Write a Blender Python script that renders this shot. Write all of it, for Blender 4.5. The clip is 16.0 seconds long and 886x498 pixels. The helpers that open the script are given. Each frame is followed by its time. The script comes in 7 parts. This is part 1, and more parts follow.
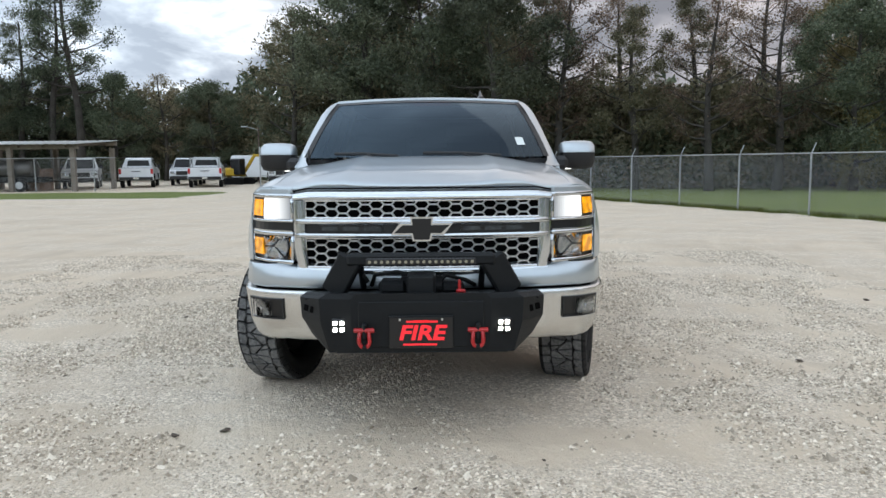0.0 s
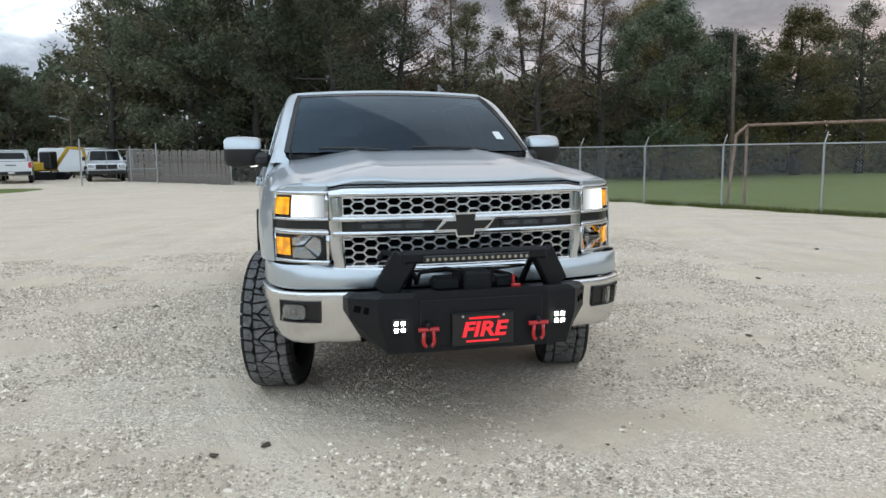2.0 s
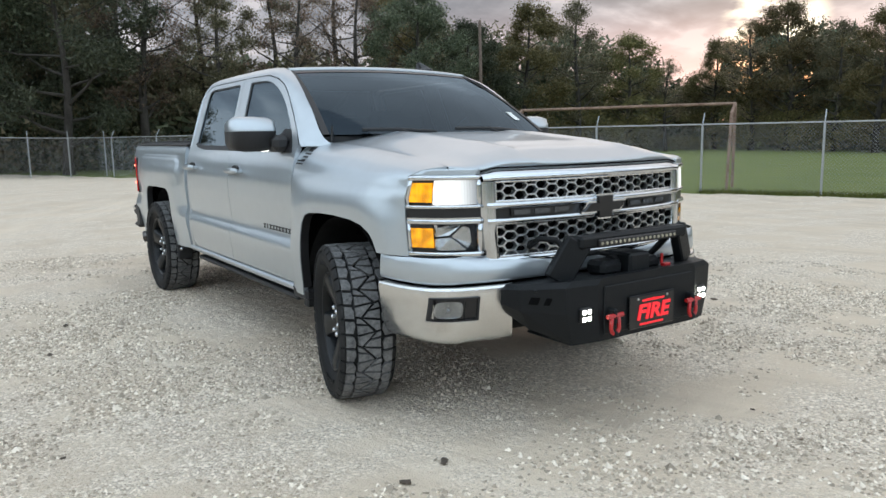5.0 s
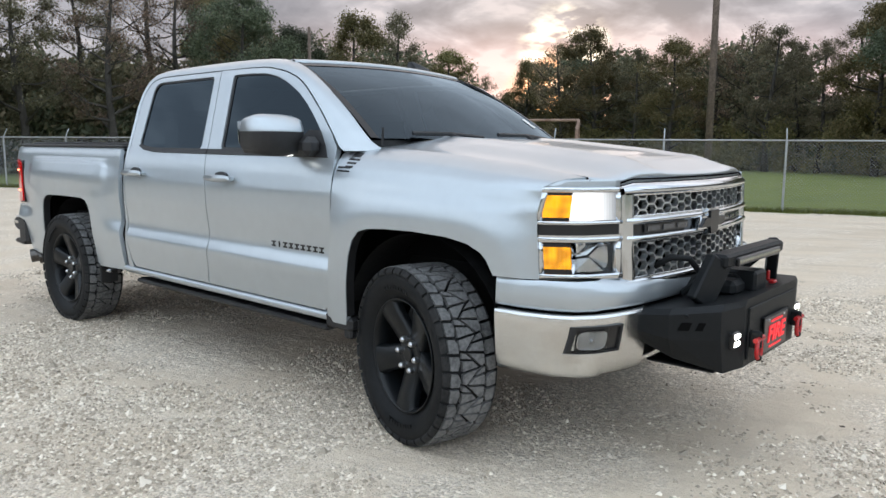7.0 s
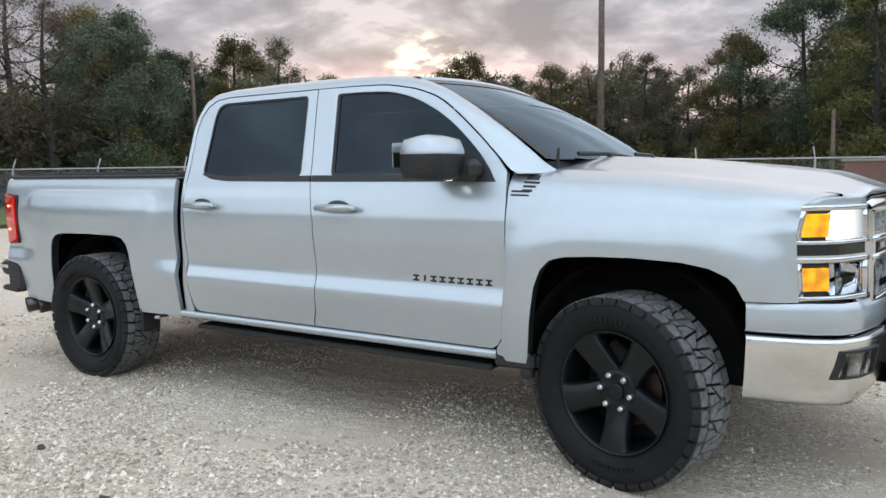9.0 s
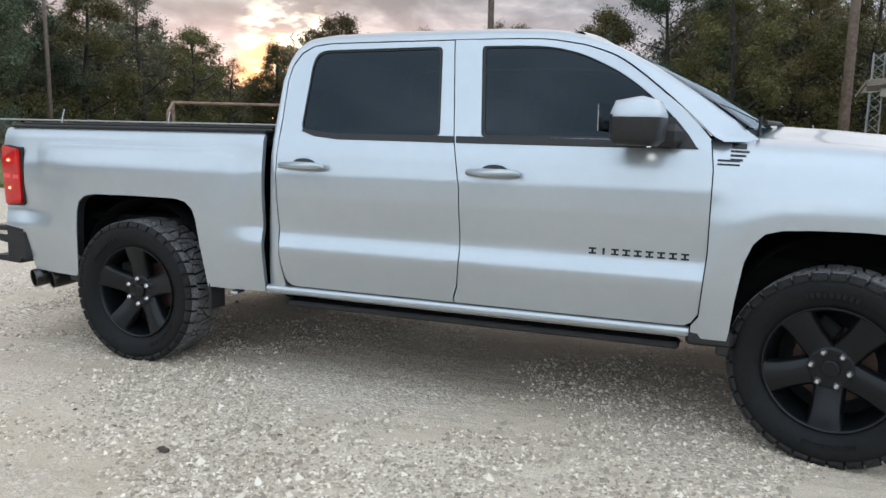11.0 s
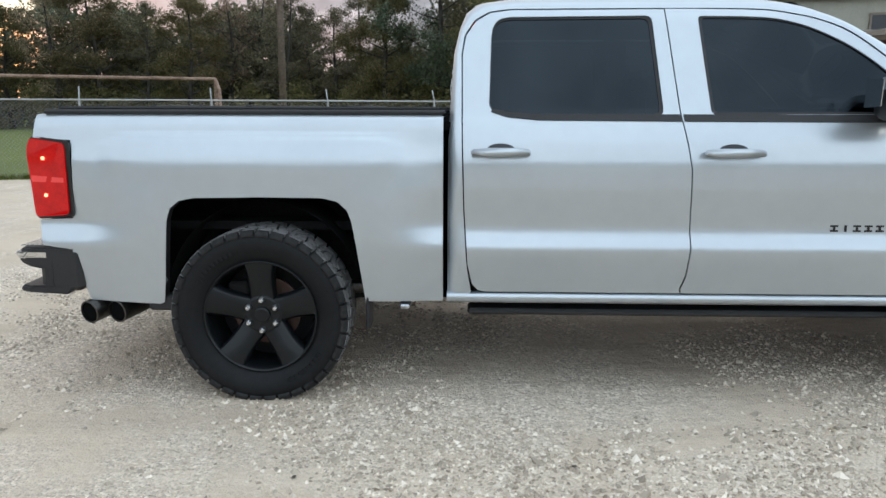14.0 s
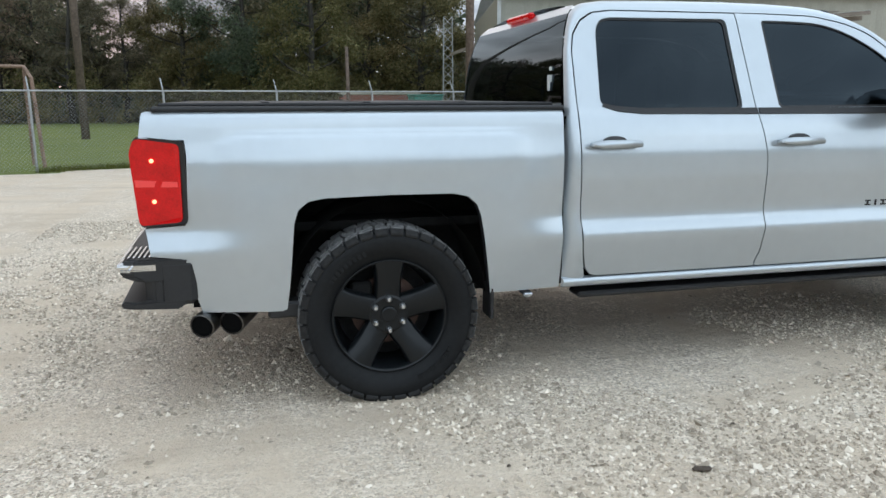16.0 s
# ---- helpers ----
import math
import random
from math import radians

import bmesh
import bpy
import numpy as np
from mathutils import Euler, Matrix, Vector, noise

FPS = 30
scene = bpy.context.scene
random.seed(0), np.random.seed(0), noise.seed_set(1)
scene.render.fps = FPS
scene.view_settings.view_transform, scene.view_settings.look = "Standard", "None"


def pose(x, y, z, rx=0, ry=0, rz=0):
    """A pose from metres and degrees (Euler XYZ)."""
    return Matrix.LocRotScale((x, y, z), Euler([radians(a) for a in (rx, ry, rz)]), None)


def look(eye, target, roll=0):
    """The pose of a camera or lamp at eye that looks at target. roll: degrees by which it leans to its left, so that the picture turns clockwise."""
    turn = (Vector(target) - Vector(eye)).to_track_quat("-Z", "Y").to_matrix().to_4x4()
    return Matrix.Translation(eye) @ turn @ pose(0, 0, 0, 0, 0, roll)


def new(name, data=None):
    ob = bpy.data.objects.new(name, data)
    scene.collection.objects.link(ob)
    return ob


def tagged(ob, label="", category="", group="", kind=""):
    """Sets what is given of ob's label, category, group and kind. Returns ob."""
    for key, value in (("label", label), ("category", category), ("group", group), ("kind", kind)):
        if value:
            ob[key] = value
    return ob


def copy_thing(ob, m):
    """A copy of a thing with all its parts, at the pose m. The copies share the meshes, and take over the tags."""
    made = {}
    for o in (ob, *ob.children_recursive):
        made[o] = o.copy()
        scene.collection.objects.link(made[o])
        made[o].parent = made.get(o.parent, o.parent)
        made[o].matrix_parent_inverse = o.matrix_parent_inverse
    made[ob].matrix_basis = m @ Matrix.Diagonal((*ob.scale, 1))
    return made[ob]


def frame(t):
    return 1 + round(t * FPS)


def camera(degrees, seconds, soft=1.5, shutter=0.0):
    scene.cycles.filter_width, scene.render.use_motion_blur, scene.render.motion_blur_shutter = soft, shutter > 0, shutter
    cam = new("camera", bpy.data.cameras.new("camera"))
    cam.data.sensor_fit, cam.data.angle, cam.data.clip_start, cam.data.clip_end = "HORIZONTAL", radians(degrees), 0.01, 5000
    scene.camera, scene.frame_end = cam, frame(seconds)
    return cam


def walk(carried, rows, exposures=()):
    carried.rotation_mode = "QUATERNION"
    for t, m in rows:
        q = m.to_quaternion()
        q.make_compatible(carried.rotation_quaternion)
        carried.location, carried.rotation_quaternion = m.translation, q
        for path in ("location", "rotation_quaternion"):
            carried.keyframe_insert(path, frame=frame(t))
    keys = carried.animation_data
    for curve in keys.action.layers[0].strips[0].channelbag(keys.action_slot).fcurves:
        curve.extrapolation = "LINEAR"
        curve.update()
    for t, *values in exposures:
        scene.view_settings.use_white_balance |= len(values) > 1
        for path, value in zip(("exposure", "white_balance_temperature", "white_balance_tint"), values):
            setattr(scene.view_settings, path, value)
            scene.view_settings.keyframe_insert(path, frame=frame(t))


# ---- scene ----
cam = camera(61.4, 16.0)
PATH = [
    (0, (0.105, -4.769, 1.364), (0.106, -2.782, 1.133), -0.5),
    (0.5, (-0.149, -4.779, 1.367), (-0.019, -2.798, 1.129), -0.5),
    (1, (-0.435, -4.81, 1.376), (-0.175, -2.841, 1.137), -0.8),
    (1.5, (-0.713, -4.72, 1.364), (-0.351, -2.768, 1.121), -0.9),
    (2, (-0.989, -4.61, 1.387), (-0.524, -2.682, 1.132), -0.6),
    (2.5, (-1.314, -4.537, 1.39), (-0.709, -2.651, 1.115), -0.4),
    (3, (-1.583, -4.421, 1.393), (-0.869, -2.575, 1.109), -1.3),
    (3.5, (-1.858, -4.192, 1.395), (-1.07, -2.376, 1.107), -1.7),
    (4, (-2.147, -4.012, 1.381), (-1.275, -2.236, 1.087), -1.7),
    (4.2, (-2.275, -3.935, 1.383), (-1.356, -2.184, 1.085), -1.6),
    (6.3, (-3.19, -2.792, 1.39), (-1.813, -1.369, 1.112), -0.1),
    (6.5, (-3.251, -2.649, 1.368), (-1.838, -1.261, 1.095), -0.0),
    (7, (-3.4, -2.323, 1.369), (-1.911, -1.017, 1.092), 0.4),
    (7.5, (-3.641, -2.005, 1.369), (-2.073, -0.797, 1.081), 0.5),
    (8, (-3.778, -1.674, 1.363), (-2.163, -0.526, 1.091), -0.7),
    (8.1, (-3.798, -1.605, 1.364), (-2.176, -0.464, 1.101), -0.6),
    (8.5, (-3.868, -1.314, 1.375), (-2.214, -0.216, 1.137), -1.0),
    (8.7, (-3.922, -1.183, 1.369), (-2.252, -0.107, 1.144), -1.0),
    (10.8, (-4.385, 0.34, 1.327), (-2.54, 1.057, 1.04), 1.4),
    (11, (-4.38, 0.497, 1.335), (-2.525, 1.184, 1.035), 1.2),
    (11.5, (-4.347, 0.866, 1.338), (-2.472, 1.489, 1.03), 1.0),
    (12, (-4.375, 1.214, 1.349), (-2.471, 1.74, 1.036), 0.5),
    (12.5, (-4.362, 1.566, 1.348), (-2.439, 2.002, 1.014), 0.4),
    (13, (-4.303, 1.947, 1.345), (-2.37, 2.322, 0.994), 0.4),
    (13.5, (-4.335, 2.324, 1.35), (-2.384, 2.572, 0.989), 0.3),
    (14, (-4.353, 2.678, 1.362), (-2.389, 2.743, 0.99), 0.1),
    (14.5, (-4.346, 3.067, 1.369), (-2.384, 3.01, 0.985), 0.3),
    (15, (-4.375, 3.445, 1.374), (-2.429, 3.217, 0.975), 0.5),
    (15.5, (-4.363, 3.801, 1.389), (-2.438, 3.439, 0.985), 0.1),
    (16, (-4.286, 4.201, 1.393), (-2.384, 3.728, 0.992), -0.1),
]
EXPOSURES = [(0, 1.05, 6300, 8), (4.2, 1.09, 6260, 6), (7.0, 1.20, 6320, 9), (8.7, 1.22, 6320, 9), (11.0, 1.14, 6330, 9), (16.0, 1.18, 6300, 7)]
walk(cam, [(t, look(eye, target, roll)) for t, eye, target, roll in PATH], EXPOSURES)

# ---- world and light ----
SUN_AZ, SUN_EL = 0.57, radians(4)          # the way to the sun, from +x towards +y
world = bpy.data.worlds.new("dusk_sky")
scene.world = world
world.use_nodes = True


def link(nt, a, b):
    nt.links.new(a, b)


def build_sky():
    nt = world.node_tree
    nt.nodes.clear()
    N = nt.nodes.new
    out, bg = N("ShaderNodeOutputWorld"), N("ShaderNodeBackground")
    sky = N("ShaderNodeTexSky")
    sky.sky_type, sky.sun_disc = "NISHITA", False
    sky.sun_elevation, sky.sun_rotation = SUN_EL, math.pi / 2 - SUN_AZ
    coord, sep = N("ShaderNodeTexCoord"), N("ShaderNodeSeparateXYZ")
    link(nt, coord.outputs["Generated"], sep.inputs[0])
    # flatten the directions into a cloud plane
    add = N("ShaderNodeMath"); add.operation = "ADD"; add.inputs[1].default_value = 0.30
    link(nt, sep.outputs[2], add.inputs[0])
    mx = N("ShaderNodeMath"); mx.operation = "MAXIMUM"; mx.inputs[1].default_value = 0.05
    link(nt, add.outputs[0], mx.inputs[0])
    div = N("ShaderNodeVectorMath"); div.operation = "DIVIDE"
    comb = N("ShaderNodeCombineXYZ")
    for k in range(3):
        link(nt, mx.outputs[0], comb.inputs[k])
    link(nt, coord.outputs["Generated"], div.inputs[0])
    link(nt, comb.outputs[0], div.inputs[1])
    n1, n2 = N("ShaderNodeTexNoise"), N("ShaderNodeTexNoise")
    n1.inputs["Scale"].default_value, n1.inputs["Detail"].default_value, n1.inputs["Distortion"].default_value = 3.1, 7, 0.45
    n1.inputs["Roughness"].default_value = 0.52
    n2.inputs["Scale"].default_value, n2.inputs["Detail"].default_value = 8.0, 5
    link(nt, div.outputs[0], n1.inputs["Vector"])
    link(nt, div.outputs[0], n2.inputs["Vector"])
    mixn = N("ShaderNodeMath"); mixn.operation = "MULTIPLY_ADD"; mixn.inputs[1].default_value = 0.35
    link(nt, n2.outputs[0], mixn.inputs[0])
    link(nt, n1.outputs[0], mixn.inputs[2])
    ramp = N("ShaderNodeValToRGB")
    r = ramp.color_ramp
    r.elements[0].position, r.elements[0].color = 0.57, (0.37, 0.43, 0.51, 1)
    r.elements[1].position, r.elements[1].color = 0.79, (0.96, 1.03, 1.10, 1)
    e = r.elements.new(0.66); e.color = (0.505, 0.575, 0.66, 1)
    e = r.elements.new(0.735); e.color = (0.69, 0.775, 0.865, 1)
    # overhead the layer is smoother
    dev = N("ShaderNodeMath"); dev.operation = "SUBTRACT"; dev.inputs[1].default_value = 0.685
    link(nt, mixn.outputs[0], dev.inputs[0])
    calm = N("ShaderNodeMapRange"); calm.inputs[1].default_value, calm.inputs[2].default_value, calm.inputs[3].default_value, calm.inputs[4].default_value = 0.2, 0.75, 1.0, 0.25
    link(nt, sep.outputs[2], calm.inputs[0])
    soft_ = N("ShaderNodeMath"); soft_.operation = "MULTIPLY_ADD"; soft_.inputs[2].default_value = 0.685
    link(nt, dev.outputs[0], soft_.inputs[0]); link(nt, calm.outputs[0], soft_.inputs[1])
    link(nt, soft_.outputs[0], ramp.inputs[0])
    # sunset glow round the sun, low over the horizon
    sundir = (math.cos(SUN_AZ), math.sin(SUN_AZ), 0.055)
    nrm = N("ShaderNodeVectorMath"); nrm.operation = "NORMALIZE"
    link(nt, coord.outputs["Generated"], nrm.inputs[0])
    dot = N("ShaderNodeVectorMath"); dot.operation = "DOT_PRODUCT"
    dot.inputs[1].default_value = Vector(sundir).normalized()
    link(nt, nrm.outputs[0], dot.inputs[0])
    wide = N("ShaderNodeMapRange"); wide.interpolation_type = "SMOOTHSTEP"
    wide.inputs[1].default_value, wide.inputs[2].default_value = 0.86, 1.0
    link(nt, dot.outputs["Value"], wide.inputs[0])
    low = N("ShaderNodeMapRange"); low.interpolation_type = "SMOOTHSTEP"
    low.inputs[1].default_value, low.inputs[2].default_value, low.inputs[3].default_value, low.inputs[4].default_value = 0.03, 0.17, 0.8, 0.0
    link(nt, sep.outputs[2], low.inputs[0])
    glow = N("ShaderNodeMath"); glow.operation = "MULTIPLY"
    link(nt, wide.outputs[0], glow.inputs[0]); link(nt, low.outputs[0], glow.inputs[1])
    bdot = N("ShaderNodeVectorMath"); bdot.operation = "DOT_PRODUCT"
    bdot.inputs[1].default_value = Vector((math.cos(.74), math.sin(.74), .12)).normalized()
    link(nt, nrm.outputs[0], bdot.inputs[0])
    bw = N("ShaderNodeMapRange"); bw.interpolation_type = "SMOOTHSTEP"
    bw.inputs[1].default_value, bw.inputs[2].default_value, bw.inputs[3].default_value, bw.inputs[4].default_value = -0.15, 0.93, 0.0, 0.9
    link(nt, bdot.outputs["Value"], bw.inputs[0])
    bank = N("ShaderNodeMix"); bank.data_type, bank.blend_type = "RGBA", "MULTIPLY"
    link(nt, bw.outputs[0], bank.inputs[0]); link(nt, ramp.outputs[0], bank.inputs[6])
    bank.inputs[7].default_value = (0.255, 0.200, 0.188, 1)
    pink = N("ShaderNodeMix"); pink.data_type = "RGBA"; pink.blend_type = "MIX"
    link(nt, glow.outputs[0], pink.inputs[0]); link(nt, bank.outputs[2], pink.inputs[6])
    pink.inputs[7].default_value = (0.66, 0.43, 0.43, 1)
    tight = N("ShaderNodeMapRange"); tight.interpolation_type = "SMOOTHSTEP"
    tight.inputs[1].default_value, tight.inputs[2].default_value = 0.9968, 1.0
    link(nt, dot.outputs["Value"], tight.inputs[0])
    hot = N("ShaderNodeMix"); hot.data_type = "RGBA"
    link(nt, tight.outputs[0], hot.inputs[0]); link(nt, pink.outputs[2], hot.inputs[6])
    hot.inputs[7].default_value = (1.05, 0.44, 0.18, 1)
    # the sun's own place, a torn bright edge in the cloud
    edge_ = N("ShaderNodeVectorMath"); edge_.operation = "DOT_PRODUCT"
    edge_.inputs[1].default_value = Vector((math.cos(.565), math.sin(.565), .122)).normalized()
    link(nt, nrm.outputs[0], edge_.inputs[0])
    em = N("ShaderNodeMapRange"); em.interpolation_type = "SMOOTHSTEP"
    em.inputs[1].default_value, em.inputs[2].default_value = 0.9978, 0.9998
    link(nt, edge_.outputs["Value"], em.inputs[0])
    torn = N("ShaderNodeMath"); torn.operation = "MULTIPLY"; torn.use_clamp = True
    tn = N("ShaderNodeMapRange"); tn.inputs[1].default_value, tn.inputs[2].default_value = 0.42, 0.56
    link(nt, n2.outputs[0], tn.inputs[0]); link(nt, tn.outputs[0], torn.inputs[0]); link(nt, em.outputs[0], torn.inputs[1])
    flare = N("ShaderNodeMix"); flare.data_type = "RGBA"
    link(nt, torn.outputs[0], flare.inputs[0]); link(nt, hot.outputs[2], flare.inputs[6])
    flare.inputs[7].default_value = (1.0, 0.86, 0.66, 1)
    # clear sky light joins the cloud layer
    sc = N("ShaderNodeVectorMath"); sc.operation = "SCALE"; sc.inputs[3].default_value = 0.004
    link(nt, sky.outputs[0], sc.inputs[0])
    tot = N("ShaderNodeVectorMath"); tot.operation = "ADD"
    link(nt, flare.outputs[2], tot.inputs[0]); link(nt, sc.outputs[0], tot.inputs[1])
    # a thin overcast dome, nearly even from horizon to zenith
    up = N("ShaderNodeMapRange"); up.inputs[1].default_value, up.inputs[2].default_value, up.inputs[3].default_value, up.inputs[4].default_value = 0.0, 1.0, 0.92, 0.98
    link(nt, sep.outputs[2], up.inputs[0])
    dome = N("ShaderNodeVectorMath"); dome.operation = "SCALE"
    link(nt, tot.outputs[0], dome.inputs[0]); link(nt, up.outputs[0], dome.inputs[3])
    link(nt, dome.outputs[0], bg.inputs[0])
    bg.inputs[1].default_value = 1.11
    link(nt, bg.outputs[0], out.inputs[0])


build_sky()
sun = new("sun", bpy.data.lights.new("sun", "SUN"))
sun.data.energy, sun.data.angle, sun.data.color = 0.5, radians(120), (1.0, 0.88, 0.78)
sun.matrix_world = look((30 * math.cos(SUN_AZ), 30 * math.sin(SUN_AZ), 30 * math.tan(SUN_EL)), (0, 0, 0))

# ---- materials ----


def material(name, color=(0.5, 0.5, 0.5), rough=0.5, metal=0.0, coat=0.0, emit=None, power=0.0, vary=0.0, scale=8.0, bump=0.0, bscale=60.0, color2=None, trans=0.0, ior=1.45, spec=0.5):
    m = bpy.data.materials.new(name)
    m.use_nodes = True
    nt = m.node_tree
    b = nt.nodes["Principled BSDF"]
    b.inputs["Base Color"].default_value = (*color, 1)
    b.inputs["Roughness"].default_value, b.inputs["Metallic"].default_value = rough, metal
    b.inputs["Coat Weight"].default_value, b.inputs["Coat Roughness"].default_value = coat, 0.04
    b.inputs["Transmission Weight"].default_value, b.inputs["IOR"].default_value = trans, ior
    b.inputs["Specular IOR Level"].default_value = spec
    if emit:
        b.inputs["Emission Color"].default_value, b.inputs["Emission Strength"].default_value = (*emit, 1), power
    if vary or color2:
        co = nt.nodes.new("ShaderNodeTexCoord")
        a, c = nt.nodes.new("ShaderNodeTexNoise"), nt.nodes.new("ShaderNodeTexNoise")
        a.inputs["Scale"].default_value, a.inputs["Detail"].default_value = scale, 6
        c.inputs["Scale"].default_value, c.inputs["Detail"].default_value = scale * 7, 3
        mix = nt.nodes.new("ShaderNodeMix"); mix.data_type = "RGBA"
        avg = nt.nodes.new("ShaderNodeMath"); avg.operation = "MULTIPLY_ADD"; avg.inputs[1].default_value = 0.5
        half = nt.nodes.new("ShaderNodeMath"); half.operation = "MULTIPLY"; half.inputs[1].default_value = 0.5
        st = nt.nodes.new("ShaderNodeMapRange"); st.inputs[1].default_value, st.inputs[2].default_value = 0.32, 0.68
        for n in (a, c):
            link(nt, co.outputs["Object"], n.inputs["Vector"])
        link(nt, c.outputs[0], half.inputs[0]); link(nt, a.outputs[0], avg.inputs[0]); link(nt, half.outputs[0], avg.inputs[2])
        link(nt, avg.outputs[0], st.inputs[0]); link(nt, st.outputs[0], mix.inputs[0])
        lo = tuple(v * (1 - vary) for v in color)
        mix.inputs[6].default_value = (*lo, 1)
        mix.inputs[7].default_value = (*(color2 or tuple(min(1, v * (1 + vary)) for v in color)), 1)
        link(nt, mix.outputs[2], b.inputs["Base Color"])
        if bump:
            d = nt.nodes.new("ShaderNodeTexNoise"); d.inputs["Scale"].default_value, d.inputs["Detail"].default_value = bscale, 4
            link(nt, co.outputs["Object"], d.inputs["Vector"])
            bm_ = nt.nodes.new("ShaderNodeBump"); bm_.inputs["Strength"].default_value, bm_.inputs["Distance"].default_value = bump, 0.01
            link(nt, d.outputs[0], bm_.inputs["Height"]); link(nt, bm_.outputs[0], b.inputs["Normal"])
    return m


def gravel_material():
    """Crushed limestone over packed dust, lighter wheel tracks, grass past the lot's edge."""
    m = bpy.data.materials.new("ground_gravel")
    m.use_nodes = True
    nt = m.node_tree
    N = nt.nodes.new
    b = nt.nodes["Principled BSDF"]
    b.inputs["Roughness"].default_value = 0.95
    co = N("ShaderNodeTexCoord")

    def noise_tex(scale, detail=4, rough=0.6):
        n = N("ShaderNodeTexNoise")
        n.inputs["Scale"].default_value, n.inputs["Detail"].default_value, n.inputs["Roughness"].default_value = scale, detail, rough
        link(nt, co.outputs["Object"], n.inputs["Vector"])
        return n.outputs[0]

    def rng(v, a, c, lo=0.0, hi=1.0):
        n = N("ShaderNodeMapRange")
        n.inputs[1].default_value, n.inputs[2].default_value, n.inputs[3].default_value, n.inputs[4].default_value = a, c, lo, hi
        link(nt, v, n.inputs[0])
        return n.outputs[0]

    def mixc(f, c1, c2, mode="MIX"):
        n = N("ShaderNodeMix"); n.data_type, n.blend_type = "RGBA", mode
        if isinstance(f, float):
            n.inputs[0].default_value = f
        else:
            link(nt, f, n.inputs[0])
        for k, c in ((6, c1), (7, c2)):
            if isinstance(c, tuple):
                n.inputs[k].default_value = (*c, 1)
            else:
                link(nt, c, n.inputs[k])
        return n.outputs[2]

    def stones(scale):
        v = N("ShaderNodeTexVoronoi"); v.inputs["Scale"].default_value = scale
        link(nt, co.outputs["Object"], v.inputs["Vector"])
        return v
    v1, v2 = stones(66), stones(125)
    h1 = rng(v1.outputs["Distance"], 0.0, 0.62, 1.0, 0.0)
    h2 = rng(v2.outputs["Distance"], 0.0, 0.62, 1.0, 0.0)
    dust = mixc(rng(noise_tex(0.55, 5), 0.35, 0.65), (0.585, 0.48, 0.36), (0.73, 0.614, 0.475))
    dust = mixc(rng(noise_tex(3.1, 6), 0.3, 0.7, 0.0, 0.28), dust, (0.46, 0.376, 0.287))
    sep1 = N("ShaderNodeSeparateColor"); link(nt, v1.outputs["Color"], sep1.inputs[0])
    sep2 = N("ShaderNodeSeparateColor"); link(nt, v2.outputs["Color"], sep2.inputs[0])
    st1 = mixc(sep1.outputs[0], (0.42, 0.347, 0.268), (0.95, 0.842, 0.70))
    tracks = rng(noise_tex(0.21, 3), 0.42, 0.60)
    dust = mixc(tracks, dust, (0.645, 0.537, 0.41))
    st2 = mixc(sep2.outputs[0], (0.325, 0.27, 0.209), (0.87, 0.762, 0.62))
    mp = N("ShaderNodeMapping"); mp.inputs["Rotation"].default_value, mp.inputs["Scale"].default_value = (0, 0, 0.5), (0.16, 1.5, 1.0)
    link(nt, co.outputs["Object"], mp.inputs[0])
    streak = N("ShaderNodeTexNoise"); streak.inputs["Scale"].default_value, streak.inputs["Detail"].default_value, streak.inputs["Distortion"].default_value = 1.0, 4, 0.4
    link(nt, mp.outputs[0], streak.inputs["Vector"])
    cv = N("ShaderNodeMath"); cv.operation = "MULTIPLY_ADD"; cv.inputs[1].default_value = 0.75
    cw = N("ShaderNodeMath"); cw.operation = "SUBTRACT"; cw.inputs[1].default_value = 0.5
    link(nt, streak.outputs[0], cw.inputs[0]); link(nt, cw.outputs[0], cv.inputs[0]); link(nt, noise_tex(1.3, 5), cv.inputs[2])
    cover = rng(cv.outputs[0], 0.40, 0.60)
    on1 = N("ShaderNodeMath"); on1.operation = "MULTIPLY"
    link(nt, rng(sep1.outputs[1], 0.55, 0.6), on1.inputs[0]); link(nt, cover, on1.inputs[1])
    on2 = N("ShaderNodeMath"); on2.operation = "MULTIPLY"
    link(nt, rng(sep2.outputs[1], 0.30, 0.35), on2.inputs[0]); link(nt, rng(cover, 0, 1, 0.08, 0.95), on2.inputs[1])
    # faint ruts left by turning tyres
    hub = N("ShaderNodeVectorMath"); hub.operation = "SUBTRACT"; hub.inputs[1].default_value = (16.0, 4.0, 0.0)
    link(nt, co.outputs["Object"], hub.inputs[0])
    rad = N("ShaderNodeVectorMath"); rad.operation = "LENGTH"; link(nt, hub.outputs[0], rad.inputs[0])
    sp_ = N("ShaderNodeSeparateXYZ"); link(nt, co.outputs["Object"], sp_.inputs[0])
    cb_ = N("ShaderNodeCombineXYZ")
    for k_, (src, f_) in enumerate(((rad.outputs["Value"], 1.5), (sp_.outputs[0], 0.13), (sp_.outputs[1], 0.13))):
        mu_ = N("ShaderNodeMath"); mu_.operation = "MULTIPLY"; mu_.inputs[1].default_value = f_
        link(nt, src, mu_.inputs[0]); link(nt, mu_.outputs[0], cb_.inputs[k_])
    rut = N("ShaderNodeTexNoise"); rut.inputs["Scale"].default_value, rut.inputs["Detail"].default_value, rut.inputs["Distortion"].default_value = 1.1, 6, 0.5
    rut.inputs["Roughness"].default_value = 0.7
    link(nt, cb_.outputs[0], rut.inputs["Vector"])
    dust = mixc(rng(rut.outputs[0], 0.46, 0.66, 0.0, 0.40), dust, (0.40, 0.326, 0.247))
